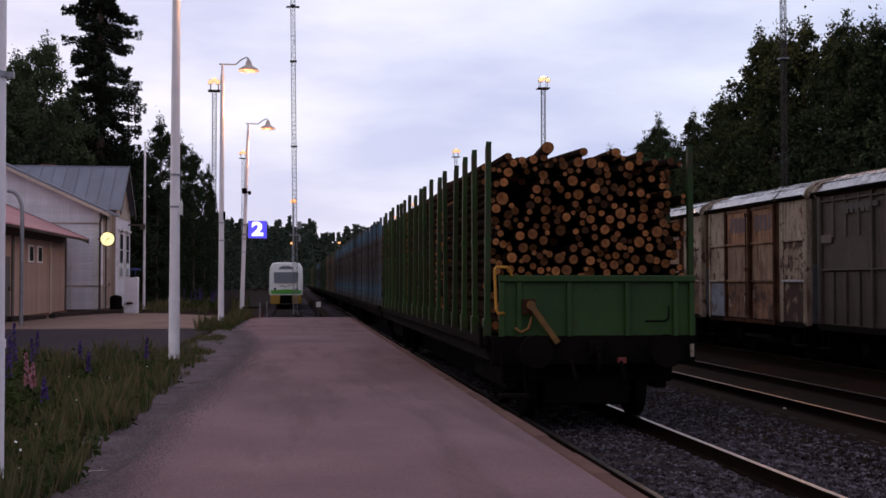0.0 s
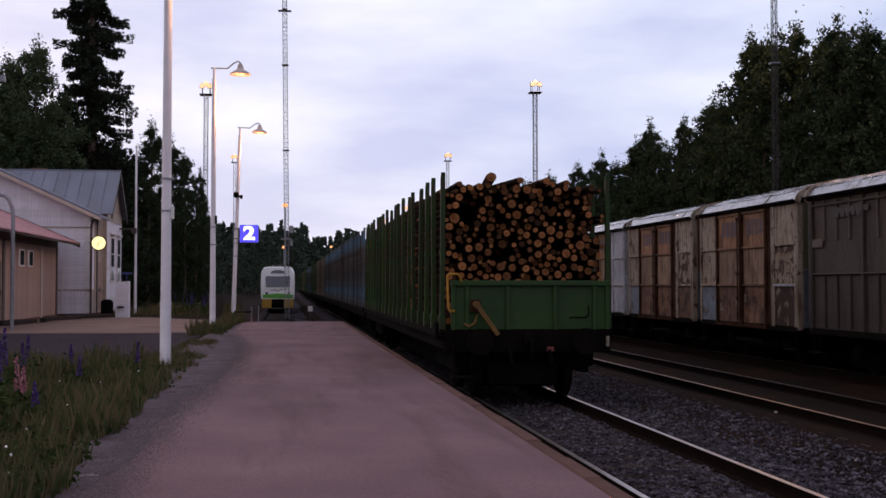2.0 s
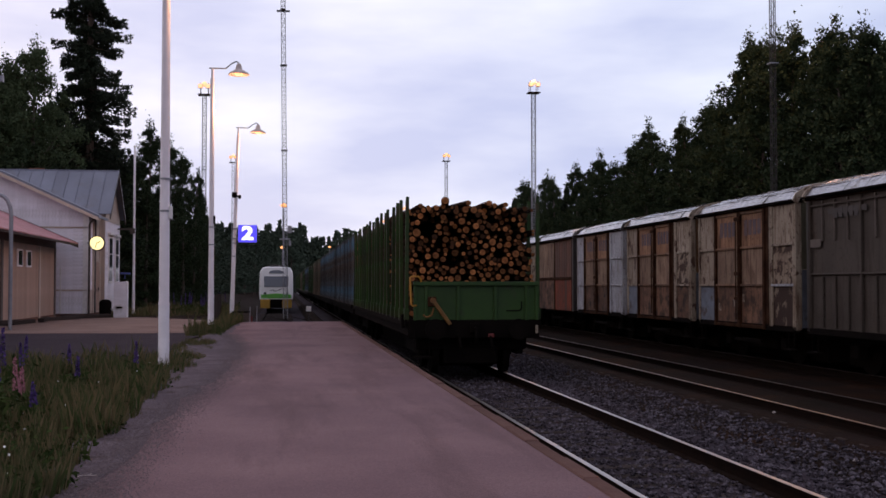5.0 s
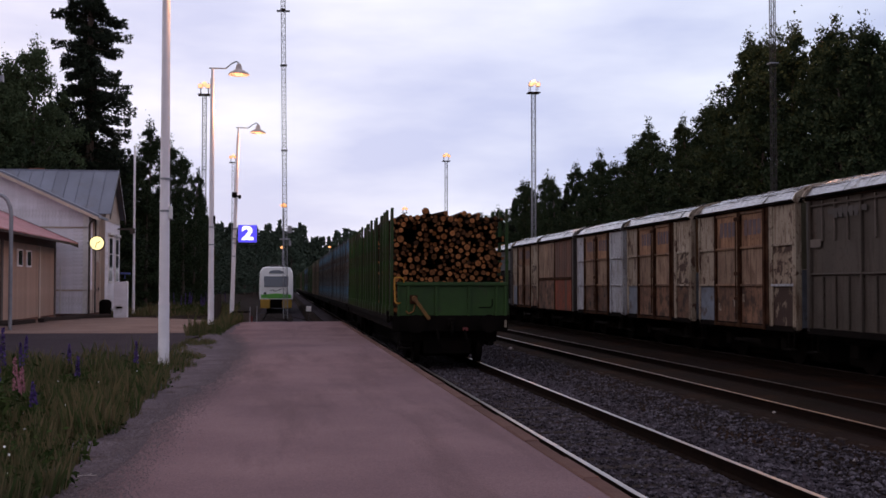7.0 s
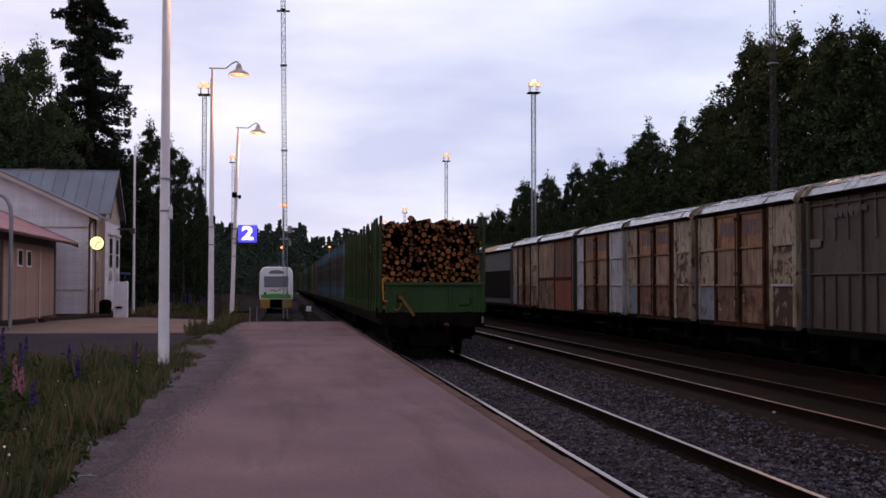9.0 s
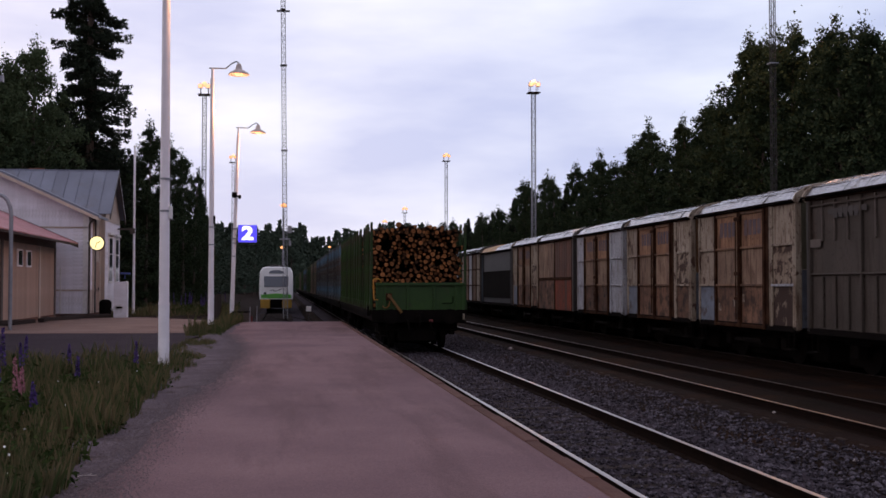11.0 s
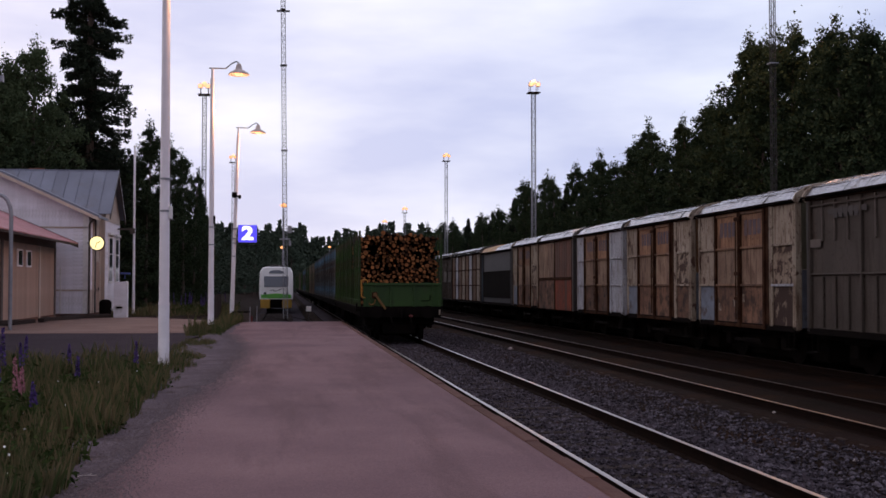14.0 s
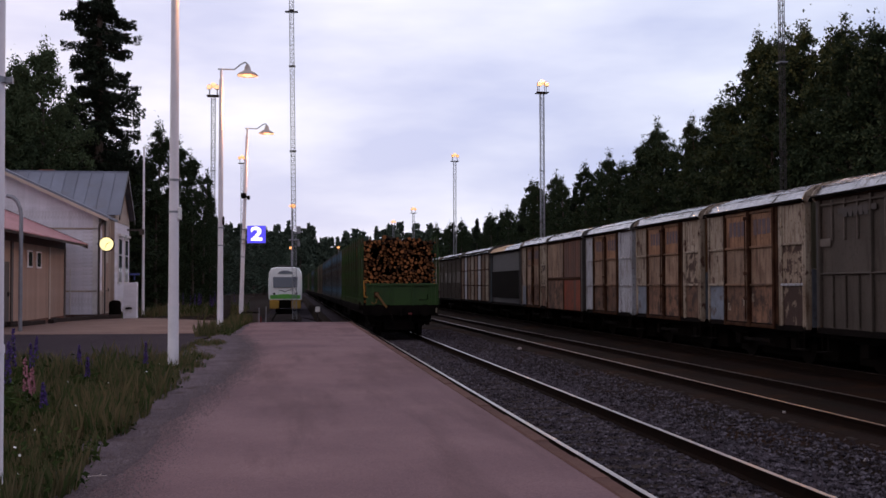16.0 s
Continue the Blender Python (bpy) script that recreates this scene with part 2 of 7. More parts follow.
M = dict(
    log_end=end_grain("sawn_log_end"),
    asphalt=mat("worn_asphalt", (0.1433, 0.0926, 0.1038), (0.1962, 0.1279, 0.1381), 0.55, 0.85, bump=0.6, bump_scale=70, grain=0.45, stain=(0.108, 0.070, 0.075), stain_scale=0.9, stain_at=(0.50, 0.72), stain_stretch=(1.3, 0.16, 1)),
    old_patch=mat("asphalt_patch", (0.11, 0.070, 0.075), (0.14, 0.088, 0.092), 0.8, 0.88, bump=0.5, bump_scale=90, grain=0.35),
    kerb=mat("kerb_concrete", (0.1120, 0.0646, 0.0558), (0.0760, 0.0435, 0.0384), 1.5, 0.9, bump=0.5, bump_scale=40, vary=0.12),
    grey_gravel=mat("grey_gravel", (0.0827, 0.0658, 0.0784), (0.1316, 0.1072, 0.1235), 3.0, 0.95, bump=1.0, bump_scale=45, grain=0.8, stain=(0.055, 0.038, 0.036), stain_scale=2.0),
    grit=mat("pale_grit", (0.1156, 0.0918, 0.0986), (0.1632, 0.1326, 0.1394), 30, 0.95, grain=0.5),
    ballast=mat("ballast", (0.0230, 0.0180, 0.0239), (0.0520, 0.0420, 0.0524), 1.3, 0.95, bump=1.0, bump_scale=26, grain=0.8, stain=(0.026, 0.014, 0.009), stain_scale=0.35),
    stone=mat("ballast_stone", (0.0220, 0.0180, 0.0213), (0.1250, 0.1100, 0.1322), 9, 0.9, bump=0.4, bump_scale=60, grain=0.6, spread=(0.42, 0.66)),
    earth=mat("trackside_earth", (0.014, 0.008, 0.0068), (0.010, 0.007, 0.005), 0.4, 0.95, bump=0.9, bump_scale=18, grain=0.6, stain=(0.024, 0.011, 0.006), stain_scale=0.45, stain_at=(0.50, 0.66)),
    tarmac=mat("yard_tarmac", (0.0306, 0.0229, 0.0289), (0.0425, 0.0323, 0.0391), 0.6, 0.9, bump=0.6, bump_scale=60, grain=0.35),
    path=mat("path_sand", (0.21, 0.145, 0.125), (0.15, 0.10, 0.09), 0.7, 0.95, bump=0.6, bump_scale=40, grain=0.35),
    pale_rock=mat("pale_rock", (0.42, 0.37, 0.36), (0.30, 0.26, 0.25), 8, 0.9, bump=0.4),
    rail=mat("rail_rust", (0.0126, 0.0072, 0.0054), (0.0081, 0.0054, 0.0045), 4, 0.9, 0.0, bump=0.3),
    rail_head=mat("polished_rail", (0.3267, 0.3057, 0.3004), (0.2635, 0.2424, 0.2372), 2, 0.33, 1.0, grain=0.1),
    dull_head=mat("dull_rail_head", (0.2160, 0.1680, 0.1440), (0.1440, 0.1080, 0.0880), 2, 0.38, 1.0, grain=0.15),
    sleeper=mat("sleeper_wood", (0.034, 0.026, 0.025), (0.05, 0.04, 0.037), 3, 0.95, bump=0.8, stretch=(1, 6, 6), vary=0.25),
    green=mat("green_paint", (0.0180, 0.0518, 0.0065), (0.0115, 0.0331, 0.0058), 1.2, 0.55, bump=0.15, stain=(0.028, 0.025, 0.014), stain_scale=2.5, stain_at=(0.58, 0.75), spec=0.3),
    blue=mat("blue_paint", (0.024, 0.048, 0.072), (0.02, 0.03, 0.045), 0.8, 0.6, bump=0.15, stain=(0.042, 0.034, 0.032), stain_scale=1.6, stain_at=(0.48, 0.66), vary=0.3, spec=0.25),
    brown=mat("brown_paint", (0.07, 0.048, 0.034), (0.045, 0.038, 0.028), 1.0, 0.7, bump=0.15, vary=0.3, spec=0.25),
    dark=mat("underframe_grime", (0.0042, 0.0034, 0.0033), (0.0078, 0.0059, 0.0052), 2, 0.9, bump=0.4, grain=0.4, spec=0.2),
    steel=mat("dirty_steel", (0.045, 0.038, 0.038), (0.03, 0.026, 0.026), 3, 0.65, 0.3, bump=0.3),
    yellow=mat("yellow_paint", (0.1470, 0.0665, 0.0049), (0.0910, 0.0364, 0.0042), 5, 0.6, bump=0.1),
    handle_yellow=mat("bright_yellow_paint", (0.42, 0.20, 0.012), (0.32, 0.14, 0.01), 5, 0.55),
    stake=mat("worn_stake_paint", (0.018, 0.048, 0.008), (0.012, 0.030, 0.007), 1.3, 0.6, bump=0.2, stain=(0.032, 0.022, 0.012), stain_scale=2.2, stain_at=(0.46, 0.64), vary=0.35, spec=0.25),
    stake_blue=mat("worn_blue_stake_paint", (0.0533, 0.1122, 0.1646), (0.0390, 0.0673, 0.0972), 0.8, 0.6, bump=0.2, stain=(0.06, 0.042, 0.032), stain_scale=1.6, stain_at=(0.42, 0.62), vary=0.5, spec=0.25, streak=(0.030, 0.026, 0.024)),
    stake_brown=mat("worn_brown_stake_paint", (0.1190, 0.0770, 0.0532), (0.0700, 0.0588, 0.0448), 1.0, 0.7, bump=0.2, stain=(0.045, 0.06, 0.035), stain_scale=1.8, stain_at=(0.48, 0.66), vary=0.45, spec=0.25),
    bark=mat("pine_bark", (0.0132, 0.0078, 0.0054), (0.0330, 0.0180, 0.0102), 9, 0.95, bump=1.0, bump_scale=40, stretch=(3, 1, 3), vary=0.3, spec=0.2),
    cut=mat("fresh_cut_wood", (0.22, 0.095, 0.034), (0.13, 0.05, 0.018), 7, 0.8, bump=0.2, bump_scale=70, grain=0.25, vary=0.6, spec=0.2),
    weathered=mat("weathered_cream_paint", (0.2747, 0.2284, 0.1805), (0.1798, 0.1363, 0.1004), 1.1, 0.7, bump=0.3, grain=0.3, stain=(0.045, 0.018, 0.011), stain_scale=3.2, stain_at=(0.54, 0.61), stain_stretch=(1, 1, 0.55), vary=0.15, spec=0.3, streak=(0.075, 0.042, 0.026)),
    peeling=mat("peeling_cream_paint", (0.2616, 0.2064, 0.1548), (0.1596, 0.1128, 0.0792), 1.1, 0.7, bump=0.3, grain=0.3, stain=(0.030, 0.011, 0.006), stain_scale=4.6, stain_at=(0.49, 0.52), spec=0.3, streak=(0.050, 0.024, 0.014)),
    blue_patch=mat("blue_patch_paint", (0.14, 0.17, 0.22), (0.09, 0.10, 0.13), 2.5, 0.7, bump=0.25, stain=(0.05, 0.03, 0.022), stain_scale=3, stain_at=(0.54, 0.66)),
    pale=mat("pale_blue_paint", (0.3305, 0.3402, 0.3856), (0.2484, 0.2484, 0.2754), 1.4, 0.7, bump=0.25, stain=(0.07, 0.04, 0.03), stain_scale=2.8, stain_at=(0.58, 0.66), stain_stretch=(1, 1, 0.5), streak=(0.10, 0.08, 0.07)),
    tan=mat("tan_door_paint", (0.160, 0.090, 0.051), (0.092, 0.045, 0.025), 1.3, 0.72, bump=0.3, grain=0.3, stain=(0.036, 0.014, 0.008), stain_scale=2.6, stain_at=(0.50, 0.66), stain_stretch=(1, 1, 0.35), vary=0.28, spec=0.3),
    door_top=mat("orange_tan_door_paint", (0.2452, 0.1286, 0.0688), (0.1495, 0.0718, 0.0389), 1.6, 0.72, bump=0.3, grain=0.3, stain=(0.065, 0.026, 0.013), stain_scale=2.4, stain_at=(0.50, 0.68), stain_stretch=(1, 1, 0.4), vary=0.2, spec=0.3, streak=(0.050, 0.019, 0.009)),
    door_mid=mat("dull_cream_door_paint", (0.2458, 0.1658, 0.1136), (0.1721, 0.1030, 0.0691), 1.4, 0.72, bump=0.3, grain=0.3, stain=(0.060, 0.026, 0.015), stain_scale=2.6, stain_at=(0.52, 0.68), stain_stretch=(1, 1, 0.35), vary=0.2, spec=0.3, streak=(0.055, 0.024, 0.013)),
    end_green=mat("mossy_end_wall_paint", (0.075, 0.072, 0.048), (0.050, 0.044, 0.032), 2.0, 0.8, bump=0.3, stain=(0.03, 0.022, 0.016), stain_scale=2.5, spec=0.25),
    end_brown=mat("rusty_end_wall_paint", (0.110, 0.056, 0.026), (0.070, 0.032, 0.016), 2.0, 0.8, bump=0.3, stain=(0.03, 0.016, 0.012), stain_scale=2.5, spec=0.25),
    end_blue=mat("blue_grey_end_wall_paint", (0.080, 0.092, 0.115), (0.055, 0.060, 0.076), 2.0, 0.8, bump=0.3, stain=(0.04, 0.03, 0.025), stain_scale=3.0, spec=0.25),
    ragged=mat("flaking_cream_paint", (0.188, 0.148, 0.112), (0.120, 0.088, 0.064), 1.4, 0.75, bump=0.35, grain=0.3, stain=(0.028, 0.012, 0.008), stain_scale=4.4, stain_at=(0.40, 0.44), stain_stretch=(1, 1, 0.7), spec=0.3),
    rust=mat("rusty_frame", (0.024, 0.011, 0.007), (0.056, 0.027, 0.016), 3, 0.85, bump=0.4),
    grimy=mat("grimy_door_paint", (0.1725, 0.0902, 0.0544), (0.0966, 0.0467, 0.0296), 1.8, 0.75, bump=0.3, grain=0.35, stain=(0.024, 0.012, 0.008), stain_scale=3.0, stain_at=(0.46, 0.62), vary=0.25, spec=0.3, streak=(0.040, 0.017, 0.010)),
    orange=mat("orange_door_paint", (0.20, 0.034, 0.010), (0.11, 0.024, 0.010), 1.5, 0.7, bump=0.25, stain=(0.06, 0.025, 0.014), stain_scale=2.5, spec=0.3),
    red_brown=mat("red_brown_paint", (0.092, 0.029, 0.013), (0.06, 0.02, 0.010), 1.5, 0.75, bump=0.25, vary=0.2),
    grey_rib=mat("paler_grey_paint", (0.1110, 0.0930, 0.0825), (0.0795, 0.0630, 0.0540), 3, 0.7, bump=0.2, spec=0.25),
    grey_wagon=mat("grey_wagon_paint", (0.0560, 0.0448, 0.0381), (0.0403, 0.0325, 0.0269), 1.2, 0.7, bump=0.25, grain=0.3, stain=(0.045, 0.029, 0.021), stain_scale=2.0, stain_stretch=(1, 1, 0.3), spec=0.25, streak=(0.030, 0.022, 0.017)),
    dark_wagon=mat("dark_wagon_paint", (0.022, 0.022, 0.028), (0.034, 0.032, 0.04), 1.2, 0.6, bump=0.2),
    roof_tin=mat("wagon_roof_tin", (0.2952, 0.2870, 0.3034), (0.1558, 0.1476, 0.1640), 5, 0.20, 0.6, bump=0.6, bump_scale=9, grain=0.3, stain=(0.09, 0.07, 0.06), stain_scale=4.0, stain_at=(0.54, 0.64), stain_stretch=(1, 0.35, 1), vary=0.2),
    orange_roof=mat("ochre_roof_paint", (0.38, 0.22, 0.09), (0.30, 0.17, 0.08), 1.5, 0.6, bump=0.2),
    faded_blue=mat("faded_lettering", (0.060, 0.045, 0.066), (0.105, 0.064, 0.056), 5, 0.8),
    pole=mat("pole_paint", (0.7760, 0.7178, 0.7622), (0.6984, 0.6402, 0.6798), 2.5, 0.55, grain=0.06, stain=(0.62, 0.56, 0.56), stain_scale=3, stain_stretch=(1, 1, 0.2)),
    pole_low=mat("pole_sleeve_paint", (0.7954, 0.7566, 0.8034), (0.6790, 0.6402, 0.6798), 3, 0.5, grain=0.08),
    galv=mat("galvanised_steel", (0.30, 0.30, 0.33), (0.22, 0.22, 0.25), 3, 0.5, 0.6),
    hood=mat("lamp_hood_enamel", (0.55, 0.45, 0.42), (0.45, 0.36, 0.33), 4, 0.5),
    white_wood=mat("white_boarding", (0.7760, 0.7372, 0.8160), (0.6596, 0.6208, 0.6834), 1.2, 0.75, bump=0.2, stretch=(1, 1, 4), stain=(0.48, 0.43, 0.42), stain_scale=1.3, vary=0.05),
    beige_wood=mat("beige_boarding", (0.46, 0.37, 0.31), (0.36, 0.28, 0.24), 1.2, 0.75, bump=0.2, vary=0.1),
    white_trim=mat("white_trim", (0.74, 0.70, 0.70), (0.6, 0.56, 0.56), 3, 0.6),
    shed_wood=mat("brown_shed_boarding", (0.36, 0.235, 0.185), (0.28, 0.18, 0.14), 1.4, 0.8, bump=0.25, vary=0.12),
    slate_tin=mat("blue_grey_roof_tin", (0.1640, 0.1763, 0.2296), (0.1271, 0.1353, 0.1804), 0.8, 0.5, 0.2, bump=0.15, stain=(0.13, 0.13, 0.16), stain_scale=0.9, vary=0.08),
    red_tin=mat("faded_red_roof_tin", (0.40, 0.165, 0.18), (0.31, 0.125, 0.135), 0.9, 0.55, 0.1, bump=0.15, vary=0.08),
    brown_trim=mat("dark_brown_trim", (0.07, 0.05, 0.045), (0.05, 0.04, 0.035), 3, 0.7),
    bricks=mat("chimney_brick", (0.16, 0.08, 0.06), (0.11, 0.06, 0.05), 6, 0.9, bump=0.5),
    train_white=mat("railcar_white", (0.90, 0.90, 0.91), (0.87, 0.87, 0.88), 1, 0.3, grain=0.05),
    train_green=mat("railcar_green", (0.10, 0.42, 0.05), (0.09, 0.36, 0.05), 1, 0.35, grain=0.05),
    train_yellow=mat("railcar_yellow", (0.42, 0.24, 0.02), (0.32, 0.18, 0.02), 2, 0.5),
    glass=glass_mat("dark_window_glass", (0.03, 0.035, 0.045)),
    # blue-grey reflection on the railcar's glass is painted into its base colour
    windscreen=glass_mat("windscreen_reflection_tone", (0.12, 0.13, 0.165)),
    bulb=glow("sodium_lamp_glow", (1.0, 0.50, 0.25), 1.45),
    far_bulb=glow("far_sodium_glow", (1.0, 0.42, 0.15), 1.5),
    clock_face=glow("lit_clock_face", (1.0, 0.86, 0.42), 1.05),
    sign_blue=glow("lit_blue_sign", (0.10, 0.08, 0.95), 0.75),
    sign_white=glow("lit_white_figure", (0.95, 0.92, 1.0), 1.6),
    mark_white=mat("white_marker", (0.7, 0.68, 0.68), (0.6, 0.58, 0.58), 4, 0.6),
    red=mat("red_paint", (0.13, 0.014, 0.014), (0.09, 0.012, 0.012), 4, 0.6),
    blue_plate=mat("blue_plate", (0.05, 0.07, 0.25), (0.05, 0.06, 0.2), 4, 0.5),
    trunk=mat("tree_trunk", (0.07, 0.05, 0.04), (0.12, 0.10, 0.09), 4, 0.95, bump=0.8, stretch=(2, 2, 0.5)),
    grass=leaf_mat("grass_blades", (0.034, 0.058, 0.018), (0.150, 0.112, 0.062)),
    lupin_leaf=leaf_mat("lupin_leaf", (0.020, 0.036, 0.010), (0.042, 0.058, 0.017)),
    purple=leaf_mat("purple_petals", (0.06, 0.034, 0.14), (0.105, 0.066, 0.20)),
    pink=leaf_mat("pink_petals", (0.36, 0.14, 0.19), (0.45, 0.22, 0.26)),
    birch=leaf_mat("birch_leaves", (0.040, 0.060, 0.030), (0.074, 0.094, 0.048)),
    spruce=leaf_mat("spruce_needles", (0.013, 0.018, 0.013), (0.026, 0.034, 0.021)),
    # distance haze is mixed into these paler, greyer greens
    hazed_leaf=leaf_mat("haze_paled_leaves", (0.044, 0.060, 0.044), (0.078, 0.098, 0.070)),
    wood_edge=leaf_mat("forest_leaves", (0.020, 0.032, 0.018), (0.044, 0.058, 0.028)),
)


# ---------------------------------------------------------------- mesh helpers
def box(bm, x0, x1, y0, y1, z0, z1, mi=0, bevel=0.0):
    vs = [bm.verts.new((x, y, z)) for x in (x0, x1) for y in (y0, y1) for z in (z0, z1)]
    fs = [bm.faces.new([vs[i] for i in q]) for q in ((0, 1, 3, 2), (4, 6, 7, 5), (0, 4, 5, 1), (2, 3, 7, 6), (0, 2, 6, 4), (1, 5, 7, 3))]
    for f in fs:
        f.material_index = mi
    if bevel:
        es = list({e for f in fs for e in f.edges})
        for f in bmesh.ops.bevel(bm, geom=es, offset=bevel, segments=1, affect="EDGES")["faces"]:
            f.material_index = mi


def rod(bm, a, b, r0, r1=None, n=10, mi=0, caps=True, cap_mi=None):
    """A tapered round bar from a to b."""
    r1 = r0 if r1 is None else r1
    a, b = Vector(a), Vector(b)
    q = (b - a).to_track_quat("Z", "Y")
    ring = [[bm.verts.new(p + q @ Vector((r * math.cos(k * math.tau / n), r * math.sin(k * math.tau / n), 0))) for k in range(n)] for p, r in ((a, r0), (b, r1))]
    for k in range(n):
        f = bm.faces.new((ring[0][k], ring[0][(k + 1) % n], ring[1][(k + 1) % n], ring[1][k]))
        f.material_index, f.smooth = mi, n > 6
    if caps:
        for loop in (ring[0][::-1], ring[1]):
            f = bm.faces.new([bm.verts.new(v.co) for v in loop])
            f.material_index = mi if cap_mi is None else cap_mi


def lathe(bm, profile, n=20, mi=0, at=(0, 0, 0)):
    """Round form about z from (radius, height) pairs."""
    rings = [[bm.verts.new((at[0] + r * math.cos(k * math.tau / n), at[1] + r * math.sin(k * math.tau / n), at[2] + z)) for k in range(n)] for r, z in profile]
    for i in range(len(rings) - 1):
        for k in range(n):
            f = bm.faces.new((rings[i][k], rings[i][(k + 1) % n], rings[i + 1][(k + 1) % n], rings[i + 1][k]))
            f.material_index, f.smooth = mi, True
    for r in (rings[0][::-1], rings[-1]):
        bm.faces.new([bm.verts.new(v.co) for v in r]).material_index = mi


def tube(bm, points, r, n=8, mi=0):
    for a, b in zip(points, points[1:]):
        rod(bm, a, b, r, r, n, mi)


def prism(bm, outline, y0, y1, mi=0, axis="y"):
    """Extrudes an outline of (across, up) pairs along y (or along x)."""
    put = (lambda u, v, w: (u, w, v)) if axis == "y" else (lambda u, v, w: (w, u, v))
    a = [bm.verts.new(put(u, v, y0)) for u, v in outline]
    b = [bm.verts.new(put(u, v, y1)) for u, v in outline]
    fs = [bm.faces.new((a[i], a[(i + 1) % len(a)], b[(i + 1) % len(a)], b[i])) for i in range(len(a))]
    fs += [bm.faces.new(a[::-1]), bm.faces.new(b)]
    for f in fs:
        f.material_index = mi


def finish(bm, name, materials):
    bmesh.ops.recalc_face_normals(bm, faces=bm.faces)
    me = bpy.data.meshes.new(name)
    bm.to_mesh(me)
    bm.free()
    for m in materials if isinstance(materials, (list, tuple)) else [materials]:
        me.materials.append(m)
    return me


def part(name, bm, material, parent=None, label="", at=None):
    """Links a bmesh (or ready mesh) as one mesh object under a thing or a part."""
    me = finish(bm, name, material) if isinstance(bm, bmesh.types.BMesh) else bm
    ob = new(name, me)
    ob.parent = parent
    if at is not None:
        ob.matrix_local = at
    return tagged(ob, label)


def thing(name, label, category, at=None, group="", kind=""):
    ob = new(name)
    ob.empty_display_size = 0.3
    if at is not None:
        ob.matrix_world = at
    return tagged(ob, label, category, group, kind)


def boxes(*rows, bevel=0.0):
    bm = bmesh.new()
    for r in rows:
        box(bm, *r, bevel=bevel)
    return bm


def quads_mesh(name, verts, material, per=4):
    """A mesh of many loose leaves from a numpy array of corners."""
    me = bpy.data.meshes.new(name)
    k = len(verts) // per
    me.from_pydata(verts.tolist(), [], np.arange(k * per).reshape(k, per).tolist())
    me.materials.append(material)
    return me


# ---------------------------------------------------------------- ground, platform, tracks
TRACKS = {"main": 4.0, "middle": 8.70, "wagons": 13.1}


def ground_height(x, y):
    """Yard level beside the platform, falling to the track bed."""
    if x > 1.5:
        side = 0.0
    elif x > -2.3:
        side = 1.0 - min(1.0, max(0.0, (y - 44.5) / 6.0))
    elif x > -6:
        side = 1.0 - min(1.0, max(0.0, (y - 64) / 10.0))
    else:
        side = 1.0 - min(1.0, max(0.0, (y - 70) / 20.0))
    z = -0.215 + side * 0.635
    if x < 1.65:
        z -= 0.42 * (1.0 - side)
    if x > 16:
        z += min(1.0, (x - 16) / 8.0) * 0.6
    return z


def build_ground():
    xs = [-3000, -800, -300, -120, -60, -40, -30] + [-24 + 1.5 * i for i in range(12)] + [-6.01, -5.9, -4, -2.55, -2.2, -1.0, 0.5, 1.6, 1.75, 2.6, 6, 10, 14, 16, 18, 20, 22, 24, 30, 45, 80, 160, 400, 1000, 3000]
    ys = [-3000, -600, -120, -40, -15] + [-6 + 2.0 * i for i in range(50)] + [100, 120, 160, 240, 400, 900, 3000]
    verts = [(x, y, ground_height(x, y) + 0.03 * noise.noise(Vector((x * 0.4, y * 0.4, 0)))) for y in ys for x in xs]
    n = len(xs)
    faces = [(j * n + i, j * n + i + 1, (j + 1) * n + i + 1, (j + 1) * n + i) for j in range(len(ys) - 1) for i in range(n - 1)]
    me = bpy.data.meshes.new("ground")
    me.from_pydata(verts, [], faces)
    me.materials.append(M["earth"])
    tagged(new("ground", me), "dark trackside earth with sparse low weeds", "ground", kind="structure")


def sheet(name, outline, z, material, label, category, thick=0.06, edge=0.0, seed=1):
    """A thin laid surface with an uneven edge."""
    rng = random.Random(seed)
    pts = []
    for (x0, y0), (x1, y1) in zip(outline, outline[1:] + outline[:1]):
        k = max(1, int(math.hypot(x1 - x0, y1 - y0) / 0.8)) if edge else 1
        for i in range(k):
            pts.append((x0 + (x1 - x0) * i / k + rng.uniform(-edge, edge), y0 + (y1 - y0) * i / k + rng.uniform(-edge, edge)))
    bm = bmesh.new()
    top = [bm.verts.new((x, y, z)) for x, y in pts]
    low = [bm.verts.new((x, y, z - thick)) for x, y in pts]
    bm.faces.new(top)
    for i in range(len(pts)):
        bm.faces.new((low[i], low[(i + 1) % len(pts)], top[(i + 1) % len(pts)], top[i]))
    return tagged(new(name, finish(bm, name, material)), label, category, kind="structure")


